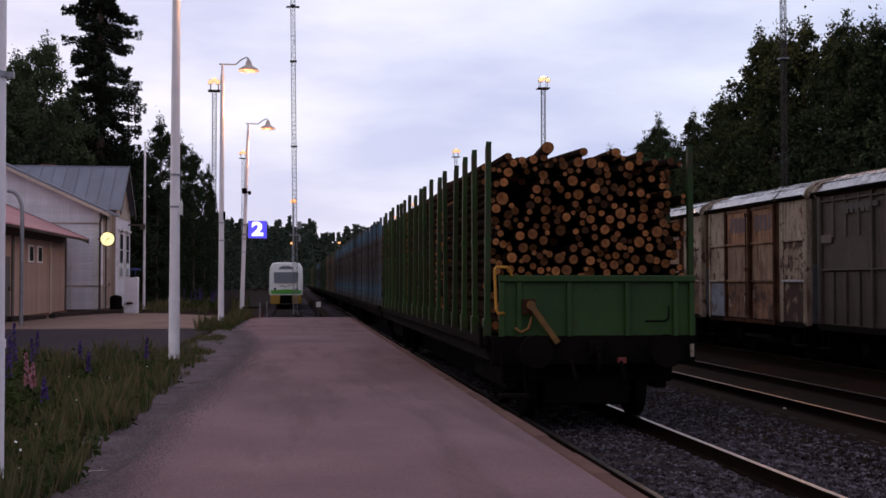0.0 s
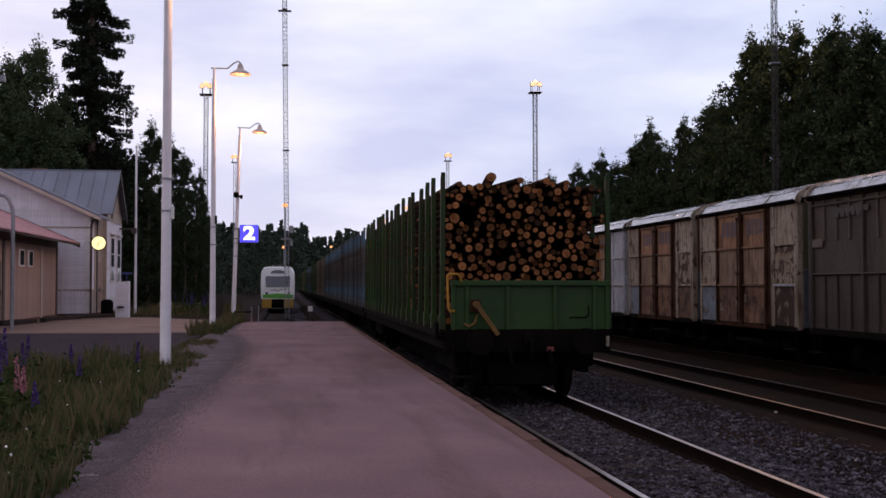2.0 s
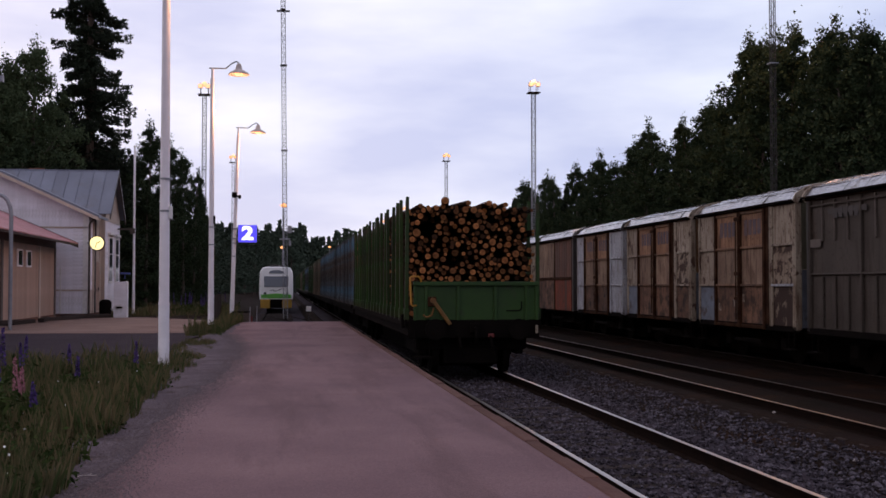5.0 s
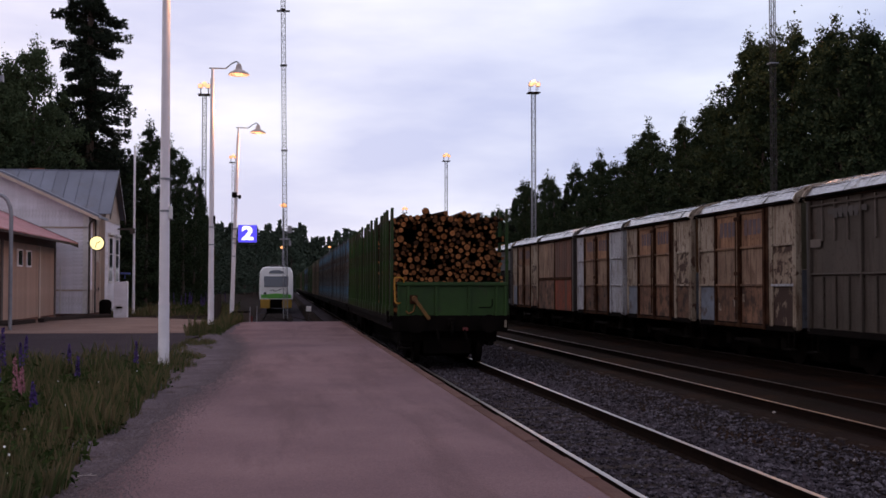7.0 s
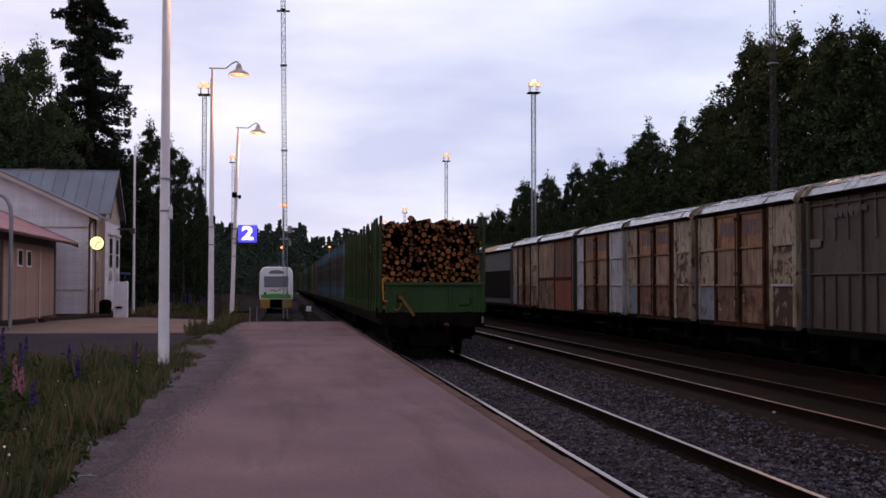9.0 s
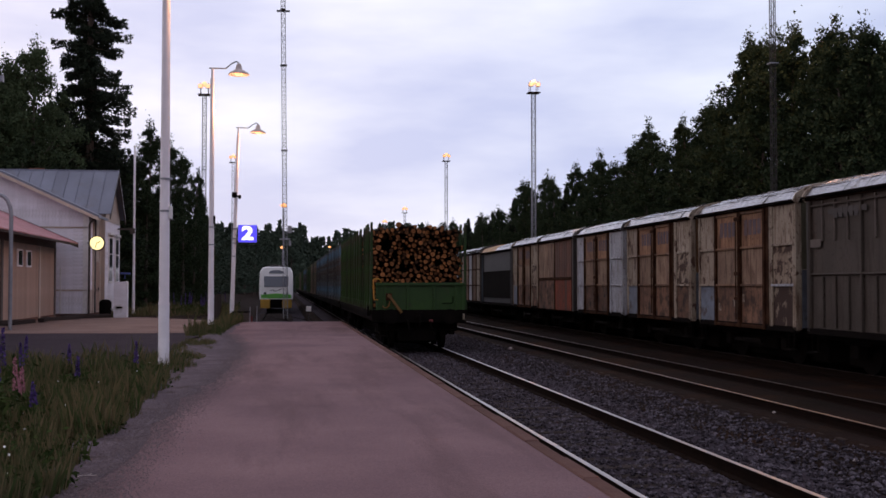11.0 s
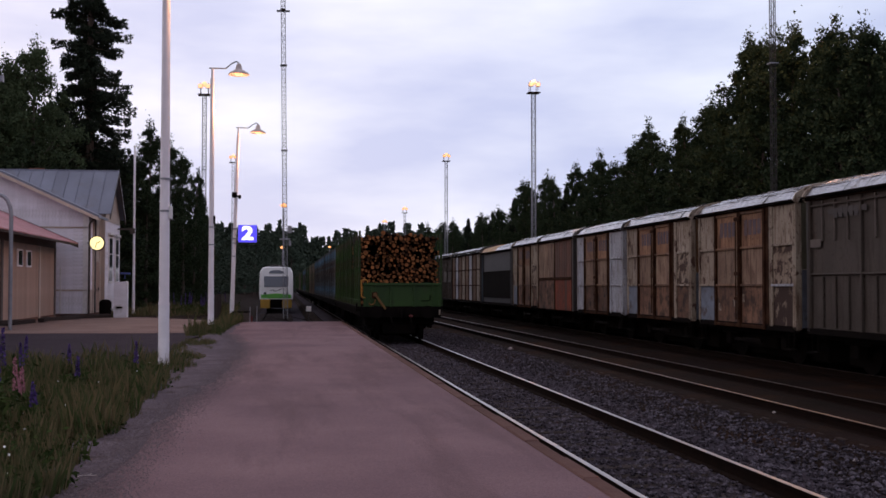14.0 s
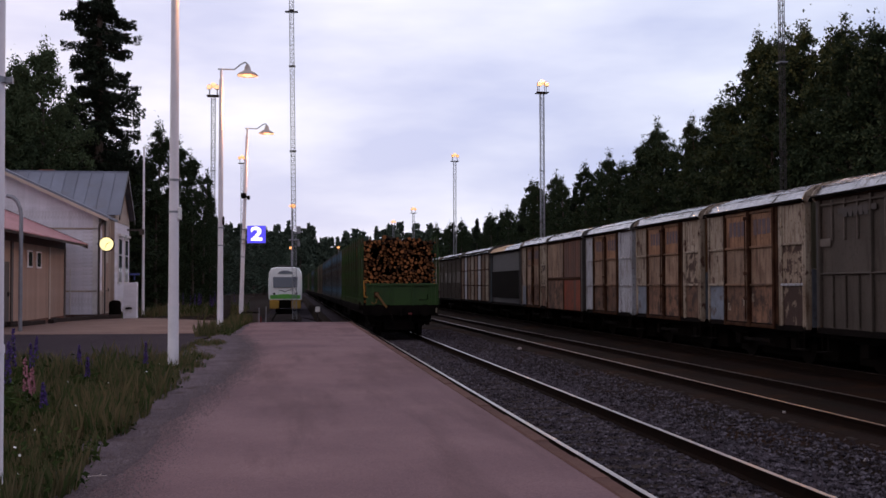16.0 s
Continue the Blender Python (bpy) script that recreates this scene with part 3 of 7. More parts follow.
def build_platform():
    bm = bmesh.new()
    box(bm, -1.62, 2.15, -8, 44.0, -0.35, 0.494)
    platform = tagged(new("platform", finish(bm, "platform", M["asphalt"])), "worn pinkish asphalt railway platform with cracks", "platform", kind="structure")
    # kerb stones along the track edge
    meshes = []
    for k in range(3):
        bm = bmesh.new()
        box(bm, 0, 0.135, 0.006, 0.994 - 0.004 * k, -0.80, 0.012 - 0.004 * k, bevel=0.012)
        meshes.append(finish(bm, "kerb_stone", M["kerb"]))
    rng = random.Random(4)
    for i in range(52):
        part("kerb_stone", meshes[i % 3], None, platform, at=pose(2.15 + rng.uniform(-0.006, 0.006), -8 + i, 0.497 + rng.uniform(-0.004, 0.003)))
    # laid patches and joints across the asphalt
    for y0, y1, x0, x1 in ((14.6, 14.62, -1.1, 2.05), (24.2, 24.23, -1.2, 2.05)):
        bm = bmesh.new()
        k = 14
        a = [bm.verts.new((x0 + (x1 - x0) * i / k, y0 + rng.uniform(-0.03, 0.03), 0.498)) for i in range(k + 1)]
        b = [bm.verts.new((v.co.x, v.co.y + (y1 - y0) * rng.uniform(0.6, 1.5), 0.498)) for v in a]
        for i in range(k):
            bm.faces.new((a[i], a[i + 1], b[i + 1], b[i]))
        part("joint", bm, M["old_patch"], platform)
    sheet("gravel_strip", [(-2.0, -8), (-1.30, -8), (-1.30, 8), (-1.28, 11.7), (-1.16, 14.4), (-0.92, 18.4), (-0.84, 23), (-1.02, 27.5), (-1.48, 31), (-1.60, 44), (-1.95, 44), (-2.2, 30), (-2.3, 24), (-2.0, 18), (-1.8, 14)], 0.502, M["grey_gravel"],
          "loose grey gravel strip along the platform edge", "gravel", thick=0.004, edge=0.10)
    sheet("yard_road", [(-60, 20.5), (-2.5, 20.5), (-2.35, 34.6), (-60, 36.5)], 0.475, M["tarmac"], "dark tarmac yard beside the platform", "road", edge=0.06)
    sheet("sand_path", [(-60, 36.4), (-2.4, 34.5), (-1.7, 45), (-6, 51), (-60, 53)], 0.482, M["path"], "pale trodden sand path before the station house", "path", edge=0.1, seed=3)


def rail_mesh(y0, y1, head):
    bm = bmesh.new()
    prism(bm, [(-0.065, -0.172), (0.065, -0.172), (0.06, -0.155), (0.012, -0.135), (0.012, -0.045), (0.034, -0.035), (0.036, -0.004), (-0.036, -0.004), (-0.034, -0.035), (-0.012, -0.045), (-0.012, -0.135), (-0.06, -0.155)], y0, y1)
    box(bm, -0.031, 0.031, y0, y1, -0.004, 0.0, mi=1)
    return finish(bm, "rail", [M["rail"], head])


def build_tracks():
    rng = random.Random(7)
    bm = bmesh.new()
    box(bm, -1.3, 1.3, -0.12, 0.12, -0.30, -0.150, bevel=0.01)
    sleeper = finish(bm, "sleeper", M["sleeper"])
    for name, x, head, end, count in (("main", 4.0, M["rail_head"], 420, 110), ("middle", 8.70, M["dull_head"], 420, 110), ("wagons", 13.1, M["dull_head"], 420, 0)):
        label = {"main": "railway track with polished rails in grey ballast", "middle": "rusty little-used railway track in dark earth",
                 "wagons": "siding track under the parked wagons"}[name]
        track = thing("track", label, "railway track", pose(x, 0, 0), kind="structure")
        r = rail_mesh(-12, end, head)
        part("rail", r, None, track, at=pose(-0.796, 0, 0))
        part("rail", r, None, track, at=pose(0.796, 0, 0))
        for i in range(count):
            part("sleeper", sleeper, None, track, at=pose(rng.uniform(-0.04, 0.04), 4 + i * 0.61, rng.uniform(-0.012, 0.006) - (0.012 if name == "middle" else 0.014), 0, 0, rng.uniform(-1, 1)))
    for name, outline, material, label in (
            ("ballast_bed", [(2.28, -0.4), (2.28, -0.175), (5.7, -0.175), (6.6, -0.30), (6.6, -0.4)], M["ballast"], "grey crushed-stone ballast under the main track"),
            ("track_bed", [(6.9, -0.32), (7.5, -0.152), (9.95, -0.152), (10.6, -0.32)], M["earth"], "dark cinder bed of the middle track"),
            ("siding_bed", [(11.0, -0.32), (11.7, -0.18), (14.6, -0.18), (15.4, -0.32)], M["earth"], "dark cinder bed under parked wagons")):
        bm = bmesh.new()
        prism(bm, outline, -12, 420)
        tagged(new(name, finish(bm, name, material)), label, "ballast", kind="structure")
    # siding on which the railcar stands, and its turnout towards the main track
    track = thing("track", "siding track running up to the railcar", "railway track", pose(-0.62, 0, -0.42), kind="structure")
    r = rail_mesh(80, 420, M["rail"])
    part("rail", r, None, track, at=pose(-0.796, 0, 0))
    part("rail", r, None, track, at=pose(0.796, 0, 0))
    for i in range(30):
        part("sleeper", sleeper, None, track, at=pose(0, 80 + i * 0.65, 0))
    track = thing("track", "turnout rails crossing from the siding to the main track", "railway track", pose(0, 0, -0.25, -0.2, 0, 0), kind="structure")
    for off in (-0.796, 0.796):
        bm = bmesh.new()
        pts = []
        for i in range(25):
            s = i / 24
            e = s * s * (3 - 2 * s)
            pts.append((-0.6 + 4.6 * e + off, 100 - 52 * s))
        for (x0, y0), (x1, y1) in zip(pts, pts[1:]):
            for w, z0, z1, mi in ((0.012, -0.16, -0.03, 0), (0.036, -0.03, -0.004, 0), (0.031, -0.004, 0.002, 1)):
                vs = [bm.verts.new(p) for z in (z0, z1) for p in ((x0 - w, y0, z), (x0 + w, y0, z), (x1 + w, y1, z), (x1 - w, y1, z))]
                for q in ((0, 3, 2, 1), (4, 5, 6, 7), (0, 1, 5, 4), (2, 3, 7, 6), (1, 2, 6, 5), (0, 4, 7, 3)):
                    bm.faces.new([vs[k] for k in q]).material_index = mi
        part("rail", bm, [M["rail"], M["rail"]], track)
    sheet("turnout_bed", [(-2.1, 52), (1.7, 50), (1.7, 170), (-2.1, 170)], -0.60, M["ballast"], "dirty ballast round the turnout", "ballast", thick=0.1, edge=0.1)


def build_stones():
    """Loose ballast stones between and beside the rails."""
    rng = np.random.default_rng(5)
    n = 34000
    u = rng.random(n)
    y = 8.0 + 45 * u ** 1.7
    x = 2.32 + rng.random(n) ** 1.05 * 5.1
    keep = (np.abs(np.abs(x - 4.0) - 0.796) > 0.08)
    x, y = x[keep], y[keep]
    n = len(x)
    size = rng.uniform(0.013, 0.034, n)
    base = np.array([(1, 0, 0), (0, 1, 0), (-1, 0, 0), (0, -1, 0), (0, 0, 1), (0, 0, -1)], float)
    tri = np.array([(0, 1, 4), (1, 2, 4), (2, 3, 4), (3, 0, 4), (1, 0, 5), (2, 1, 5), (3, 2, 5), (0, 3, 5)])
    verts = base[None] * rng.uniform(0.6, 1.4, (n, 6, 1)) * size[:, None, None]
    ang = rng.uniform(0, 6.28, n)
    c, s = np.cos(ang)[:, None], np.sin(ang)[:, None]
    vx, vy = verts[:, :, 0] * c - verts[:, :, 1] * s, verts[:, :, 0] * s + verts[:, :, 1] * c
    verts = np.stack([vx + x[:, None], vy + y[:, None], verts[:, :, 2] * 0.8 - 0.165 - 0.035 * np.clip((x[:, None] - 5.7) / 0.9, 0, 1) + rng.uniform(-0.01, 0.012, (n, 1))], 2).reshape(-1, 3)
    faces = (tri[None] + (np.arange(n) * 6)[:, None, None]).reshape(-1, 3)
    me = bpy.data.meshes.new("ballast_stones")
    me.from_pydata(verts.tolist(), [], faces.tolist())
    me.materials.append(M["stone"])
    tagged(new("ballast_stones", me), "loose angular grey ballast stones along the track", "stones", kind="stuff")


build_ground()
build_platform()
build_tracks()
build_stones()


def build_grit():
    """Fine grit that has crept over the edge of the asphalt and into the verge."""
    rng = np.random.default_rng(15)
    n = 34000
    y = 6.8 + 26 * rng.random(n) ** 1.5
    x = np.interp(y, (7, 11.7, 14.4, 18.4, 23, 27.5, 32), (-1.32, -1.28, -1.16, -0.92, -0.84, -1.02, -1.5)) + rng.normal(size=n) * 0.17
    r = rng.uniform(0.003, 0.009, n)
    a = rng.uniform(0, math.tau, n)
    z = np.full(n, 0.503)
    c = [np.stack([x + r * np.cos(a + k * math.tau / 3), y + r * np.sin(a + k * math.tau / 3), z], 1) for k in range(3)]
    top = np.stack([x, y, z + r * 0.9], 1)
    v = np.stack([c[0], c[1], top, c[1], c[2], top, c[2], c[0], top], 1).reshape(-1, 3)
    tagged(new("loose_grit", quads_mesh("loose_grit", v, M["grit"], 3)), "loose grey grit strewn over the platform edge", "gravel", kind="stuff")


build_grit()


STONES = ((7.35, 36.3, -0.17, 0.12), (8.18, 27.6, -0.13, 0.05), (8.02, 16.4, -0.12, 0.06), (6.85, 12.9, -0.22, 0.06), (7.76, 17.2, -0.13, 0.045), (7.02, 30.3, -0.23, 0.06))
for i, (x, y, z, r) in enumerate(STONES):
    bm = bmesh.new()
    r *= 0.62
    bmesh.ops.create_icosphere(bm, subdivisions=2, radius=r)
    for v in bm.verts:
        v.co *= 1 + 0.35 * noise.noise(v.co * (1.2 / r) + Vector((i * 3.1, 0, 0)))
        v.co.z *= 0.7
    tagged(new("pale_stone", finish(bm, "pale_stone", M["pale_rock"])), "pale loose stone lying between the tracks", "stone", "pale stones").matrix_world = pose(x, y, z, 0, 0, 40 * i)
for i, (x, y, turn) in enumerate(((-1.42, 8.55, 20), (-2.35, 13.3, 8), (-2.05, 13.0, -14))):
    bm = bmesh.new()
    tube(bm, [(-0.14, 0, 0.01), (-0.03, 0.015, 0.022), (0.06, -0.01, 0.016), (0.15, 0.012, 0.012)], 0.005, n=5)
    tube(bm, [(0.02, 0, 0.02), (0.09, 0.05, 0.03)], 0.003, n=5)
    tagged(new("dry_twig", finish(bm, "dry_twig", M["pale_rock"])), "dry bleached twig on the verge", "twig", "dry twigs").matrix_world = pose(x, y, 0.506, 0, 0, turn) @ Matrix.Diagonal((0.55, 0.55, 0.55, 1))


# ---------------------------------------------------------------- timber train
def log_meshes():
    out = []
    for k in range(6):
        bm = bmesh.new()
        rng = random.Random(50 + k)
        n = 11
        rings = []
        for y in (0.0, 0.02, 2.4, 4.85, 4.9):
            ring = []
            for i in range(n):
                a = i * math.tau / n
                r = 1.0 + 0.06 * math.sin(2 * a + k) + rng.uniform(-0.03, 0.03)
                if y in (0.0, 4.9):
                    r *= 0.97
                ring.append(bm.verts.new((r * math.cos(a), y, r * math.sin(a))))
            rings.append(ring)
        for a, b in zip(rings, rings[1:]):
            for i in range(n):
                f = bm.faces.new((a[i], a[(i + 1) % n], b[(i + 1) % n], b[i]))
                f.smooth = True
        for r in (rings[0], rings[-1]):
            bm.faces.new([bm.verts.new(v.co) for v in r]).material_index = 1
        out.append(finish(bm, "log", [M["bark"], M["log_end"]]))
    return out


def pack_logs(seed, width=2.74, height=2.58):
    """Round log sections dropped into the space between the stakes: (across, up, radius)."""
    rng = np.random.default_rng(seed)
    done = np.zeros((0, 3))
    for radius, tries in ((0.088, 14), (0.074, 80), (0.063, 420), (0.053, 2000), (0.044, 6000), (0.035, 9000)):
        for _ in range(tries):
            r = radius * rng.uniform(0.92, 1.1)
            x, z = rng.uniform(-width / 2 + r, width / 2 - r), rng.uniform(r, height - r)
            top = height - 0.08 - 0.09 * abs(x / (width / 2)) ** 4 + 0.03 * math.sin(3 * x + seed)
            if z + r > top:
                continue
            if len(done) and (np.hypot(done[:, 0] - x, done[:, 1] - z) < (done[:, 2] + r) * 1.0).any():
                continue
            done = np.vstack([done, (x, z, r)])
    return done


LOGS = log_meshes()
FLOOR = 1.16
STEP = 18.9          # from wagon to wagon
movers = []          # (thing, its distance ahead of the train's end)


def frame_colours(k):
    return (M["green"], M["blue"], M["blue"], M["brown"], M["green"], M["blue"], M["green"], M["brown"], M["green"], M["green"], M["green"], M["green"])[k]


WORDS = ("green", "blue", "blue", "brown", "green", "blue", "green", "brown", "green", "green", "green", "green")


def timber_wagon(k):
    """A bogie wagon for timber: frame, end panels, stakes, bogies."""
    paint = frame_colours(k)
    w = thing("timber_wagon", "%s four-axle timber wagon with side stakes" % WORDS[k], "freight wagon", group="timber train")
    bm = bmesh.new()
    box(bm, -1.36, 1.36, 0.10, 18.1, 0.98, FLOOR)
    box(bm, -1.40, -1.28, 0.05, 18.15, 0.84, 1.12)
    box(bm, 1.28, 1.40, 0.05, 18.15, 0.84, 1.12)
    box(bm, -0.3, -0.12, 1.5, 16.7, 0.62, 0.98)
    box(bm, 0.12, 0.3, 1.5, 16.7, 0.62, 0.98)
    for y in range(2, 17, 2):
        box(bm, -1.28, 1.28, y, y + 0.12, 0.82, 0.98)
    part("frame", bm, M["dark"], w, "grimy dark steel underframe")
    for y, back in ((0.0, 1), (18.05, -1)):
        bm = bmesh.new()
        box(bm, -1.40, 1.40, y, y + 0.14, 0.78, 1.17, bevel=0.015)
        part("buffer_beam", bm, M["dark"], w)
        for x in (-0.875, 0.875):
            bm = bmesh.new()
            yy = y if back > 0 else y + 0.14
            rod(bm, (x, yy, 0.98), (x, yy - 0.34 * back, 0.98), 0.085, n=14)
            rod(bm, (x, yy - 0.34 * back, 0.98), (x, yy - 0.40 * back, 0.98), 0.22, n=18)
            part("buffer", bm, M["dark"], w)
        # ribbed end panel
        panel = part("end_panel", boxes((-1.29, 1.375, y + 0.02, y + 0.07, 1.17, 1.92)), paint, w)
        for x in (-1.26, -1.03, -0.35, 0.45, 1.12, 1.345):
            part("rib", boxes((x - 0.035, x + 0.035, y - 0.035 if back > 0 else y + 0.07, y + 0.02 if back > 0 else y + 0.125, 1.16, 1.885), bevel=0.008), paint, panel)
        part("top_rail", boxes((-1.30, 1.39, y - 0.05 if back > 0 else y + 0.05, y + 0.09 if back > 0 else y + 0.14, 1.885, 1.975), bevel=0.012), paint, panel)
    # stakes
    mesh = bmesh.new()
    prism(mesh, [(-0.048, 0), (0.048, 0), (0.042, 2.56), (-0.042, 2.66)], -0.036, 0.036, axis="x")
    box(mesh, -0.055, 0.055, -0.062, 0.062, 0, 0.26, bevel=0.01)
    box(mesh, -0.043, 0.043, -0.052, 0.052, 1.30, 1.36)
    mesh = finish(mesh, "stake", {"green": M["stake"], "blue": M["stake_blue"], "brown": M["stake_brown"]}[WORDS[k]])
    rng = random.Random(k)
    for i in range(18):
        y = 0.24 + i * 1.025
        for x in (-1.42, 1.42):
            part("stake", mesh, None, w, at=pose(x, y, 1.14, rng.uniform(-0.6, 0.6), rng.uniform(-0.7, 0.7), 0) @ Matrix.Diagonal((1, 1, rng.uniform(0.975, 1.01), 1)))
    for s in (-1, 1):
        part("side_sill", boxes((s * 1.44 - 0.03, s * 1.44 + 0.03, 0.1, 18.1, 1.04, 1.17)), M["dark"], w)
    # near-black filler boxes, added to keep the space under the wagon dark
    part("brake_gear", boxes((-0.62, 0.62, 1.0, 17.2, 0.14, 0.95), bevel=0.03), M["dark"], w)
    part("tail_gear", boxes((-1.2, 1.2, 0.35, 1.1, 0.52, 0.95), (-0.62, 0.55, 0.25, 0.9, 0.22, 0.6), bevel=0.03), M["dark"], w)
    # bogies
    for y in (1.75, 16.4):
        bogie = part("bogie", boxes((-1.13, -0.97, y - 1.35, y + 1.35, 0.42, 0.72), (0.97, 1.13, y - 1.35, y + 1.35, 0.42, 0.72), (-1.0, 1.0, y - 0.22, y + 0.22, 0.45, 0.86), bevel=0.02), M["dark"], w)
        bm = bmesh.new()
        rod(bm, (-0.95, 0, 0), (0.95, 0, 0), 0.08, n=10)
        for x in (-0.84, 0.70):
            rod(bm, (x, 0, 0), (x + 0.14, 0, 0), 0.455, n=26)
            rod(bm, (x - 0.02, 0, 0), (x + 0.16, 0, 0), 0.13, n=12)
            for q in range(4):
                a = q * math.tau / 4
                rod(bm, (x - 0.012, 0.28 * math.cos(a), 0.28 * math.sin(a)), (x + 0.152, 0.28 * math.cos(a), 0.28 * math.sin(a)), 0.05, n=6)
        me = finish(bm, "wheelset", M["dark"])
        for dy in (-0.9, 0.9):
            part("wheelset", me, None, bogie, at=pose(0, y + dy, 0.455))
    if k == 0:
        bm = bmesh.new()
        tube(bm, [(-1.14, -0.06, 1.97), (-1.17, -0.10, 2.05), (-1.22, -0.12, 2.08), (-1.36, -0.12, 2.08), (-1.38, -0.12, 2.04), (-1.36, -0.12, 1.52), (-1.33, -0.12, 1.47), (-1.24, -0.02, 1.47)], 0.02)
        part("grab_handle", bm, M["handle_yellow"], w, "bent yellow grab handle")
        bm = bmesh.new()
        box(bm, -0.04, 0.04, -0.025, 0.025, -0.62, 0.0, bevel=0.01)
        rod(bm, (0, -0.05, 0), (0, 0.09, 0), 0.06, n=12)
        part("lever", bm, M["yellow"], w, "slanting yellow brake lever", at=pose(-0.90, -0.13, 1.58, 0, -36, 0))
        bm = bmesh.new()
        tube(bm, [(-1.10, -0.05, 1.28), (-1.02, -0.08, 1.22), (-0.92, -0.08, 1.27), (-0.88, -0.09, 1.42)], 0.018)
        part("chain", bm, M["yellow"], w)
        part("lever_plate", boxes((-1.0, -0.82, -0.10, -0.04, 1.45, 1.66), bevel=0.015), M["rust"], w, "rusty bracket")
        bm = bmesh.new()
        for x in (-1.28, -0.98):
            rod(bm, (x, -0.10, 1.0), (x, -0.14, 0.42), 0.012, n=6)
        box(bm, -1.32, -0.94, -0.24, -0.02, 0.38, 0.42)
        part("footstep", bm, M["dark"], w, "worn dark steel footstep")
        bm = bmesh.new()
        box(bm, -0.1, 0.1, -0.12, 0.0, 0.90, 1.10, bevel=0.02)
        tube(bm, [(0, -0.12, 1.0), (0, -0.22, 0.96), (0.0, -0.26, 0.80), (0.0, -0.20, 0.70)], 0.035)
        part("coupling_hook", bm, M["dark"], w)
        for x in (0.32, -0.35):
            bm = bmesh.new()
            tube(bm, [(x, -0.03, 0.85), (x, -0.16, 0.80), (x + 0.03, -0.22, 0.62), (x + 0.08, -0.16, 0.46), (x + 0.12, -0.05, 0.45)], 0.03)
            part("brake_hose", bm, M["dark"], w)
        part("hose_tap", boxes((0.28, 0.40, -0.14, -0.08, 0.80, 0.88), bevel=0.01), M["red"], w, "small red brake tap")
        part("marker_plate", boxes((1.31, 1.36, -0.06, -0.03, 0.88, 1.05)), M["weathered"], w, "small pale marker plate")
        bm = bmesh.new()
        tube(bm, [(0.68, -0.05, 1.36), (0.95, -0.08, 1.36), (1.0, -0.08, 1.40), (1.0, -0.08, 1.56)], 0.014)
        part("hook_bar", bm, M["dark"], w)
        part("stake_plate", boxes((-1.53, -1.45, 0.22, 0.42, 1.0, 1.28), bevel=0.01), M["dark"], w)
    movers.append((w, k * STEP))
    return w


def timber_load(k, near):
    """Three bundles of debarked-end logs between the stakes of one wagon."""
    load = thing("log_load", "stacked pine logs with fresh orange cut ends on a timber wagon", "logs", group="timber loads")
    rng = random.Random(90 + k)
    for b in range(3):
        y0 = 0.28 + b * 6.0
        logs = pack_logs(10 * k + b) if (near or b == 0) else pack_logs(3)
        top = 0.0 if k == 0 else rng.uniform(-0.25, 0.05)
        if near and b == 0:
            hidden = [l for l in logs if l[1] < 0.62]
            logs = sorted((l for l in logs if l[1] >= 0.62), key=lambda l: -l[2])
            hidden += logs[300:]
            logs = logs[:300]
            # hollows where short logs have slipped back
            logs = [l for l in logs if math.hypot(l[0] + 0.97, l[1] - 1.92) > 0.19 and math.hypot(l[0] + 0.45, l[1] - 1.27) > 0.15 and math.hypot(l[0] - 0.62, l[1] - 1.72) > 0.13]
            for i, (x, z, r) in enumerate(logs):
                m = pose(x, y0 + rng.choice((0, 0, 0, 0.05, 0.10, 0.22, 0.45, 0.95)) + rng.uniform(-0.10, 0.06), FLOOR + 0.02 + z, rng.uniform(-0.5, 0.5), 0, rng.uniform(-0.6, 0.6))
                part("log", LOGS[i % 6], None, load, at=m @ Matrix.Rotation(rng.uniform(0, 6.28), 4, "Y") @ Matrix.Diagonal((r, 1.0, r, 1)))
            for x, z, tilt, yaw, r in ((-0.60, 2.54, 1.6, -8, 0.085), (-0.1, 2.49, 0.6, 5, 0.06), (0.35, 2.49, -0.5, -5, 0.065), (-0.95, 2.36, 0.8, 4, 0.055), (0.9, 2.36, 0.4, 7, 0.05)):
                part("log", LOGS[1], None, load, at=pose(x, y0 - 0.12, FLOOR + z, tilt, 0, yaw) @ Matrix.Diagonal((r, 1.0, r, 1)))
            logs = hidden
        verts, faces, mats = [], [], []
        for x, z, r in logs:
            dy, n, o = rng.uniform(-0.12, 0.12), 7, len(verts)
            for y in (y0 + dy, y0 + dy + 5.0):
                verts += [(x + r * math.cos(i * math.tau / n), y, FLOOR + 0.02 + max(r, z + top) + r * math.sin(i * math.tau / n)) for i in range(n)]
            faces += [(o + i, o + (i + 1) % n, o + n + (i + 1) % n, o + n + i) for i in range(n)] + [tuple(range(o, o + n)), tuple(range(o + n, o + 2 * n))[::-1]]
            mats += [0] * n + [1, 1]
        me = bpy.data.meshes.new("log_stack")
        me.from_pydata(verts, [], faces)
        me.materials.append(M["bark"])
        me.materials.append(M["cut"])
        me.polygons.foreach_set("material_index", mats)
        tagged(part("log_stack", me, None, load), kind="stuff")
    movers.append((load, k * STEP))


for k in range(11):
    timber_wagon(k)
    timber_load(k, k == 0)


# ---------------------------------------------------------------- parked covered wagons
FACE = -1.5      # side of the body that faces the platform, from the track's middle


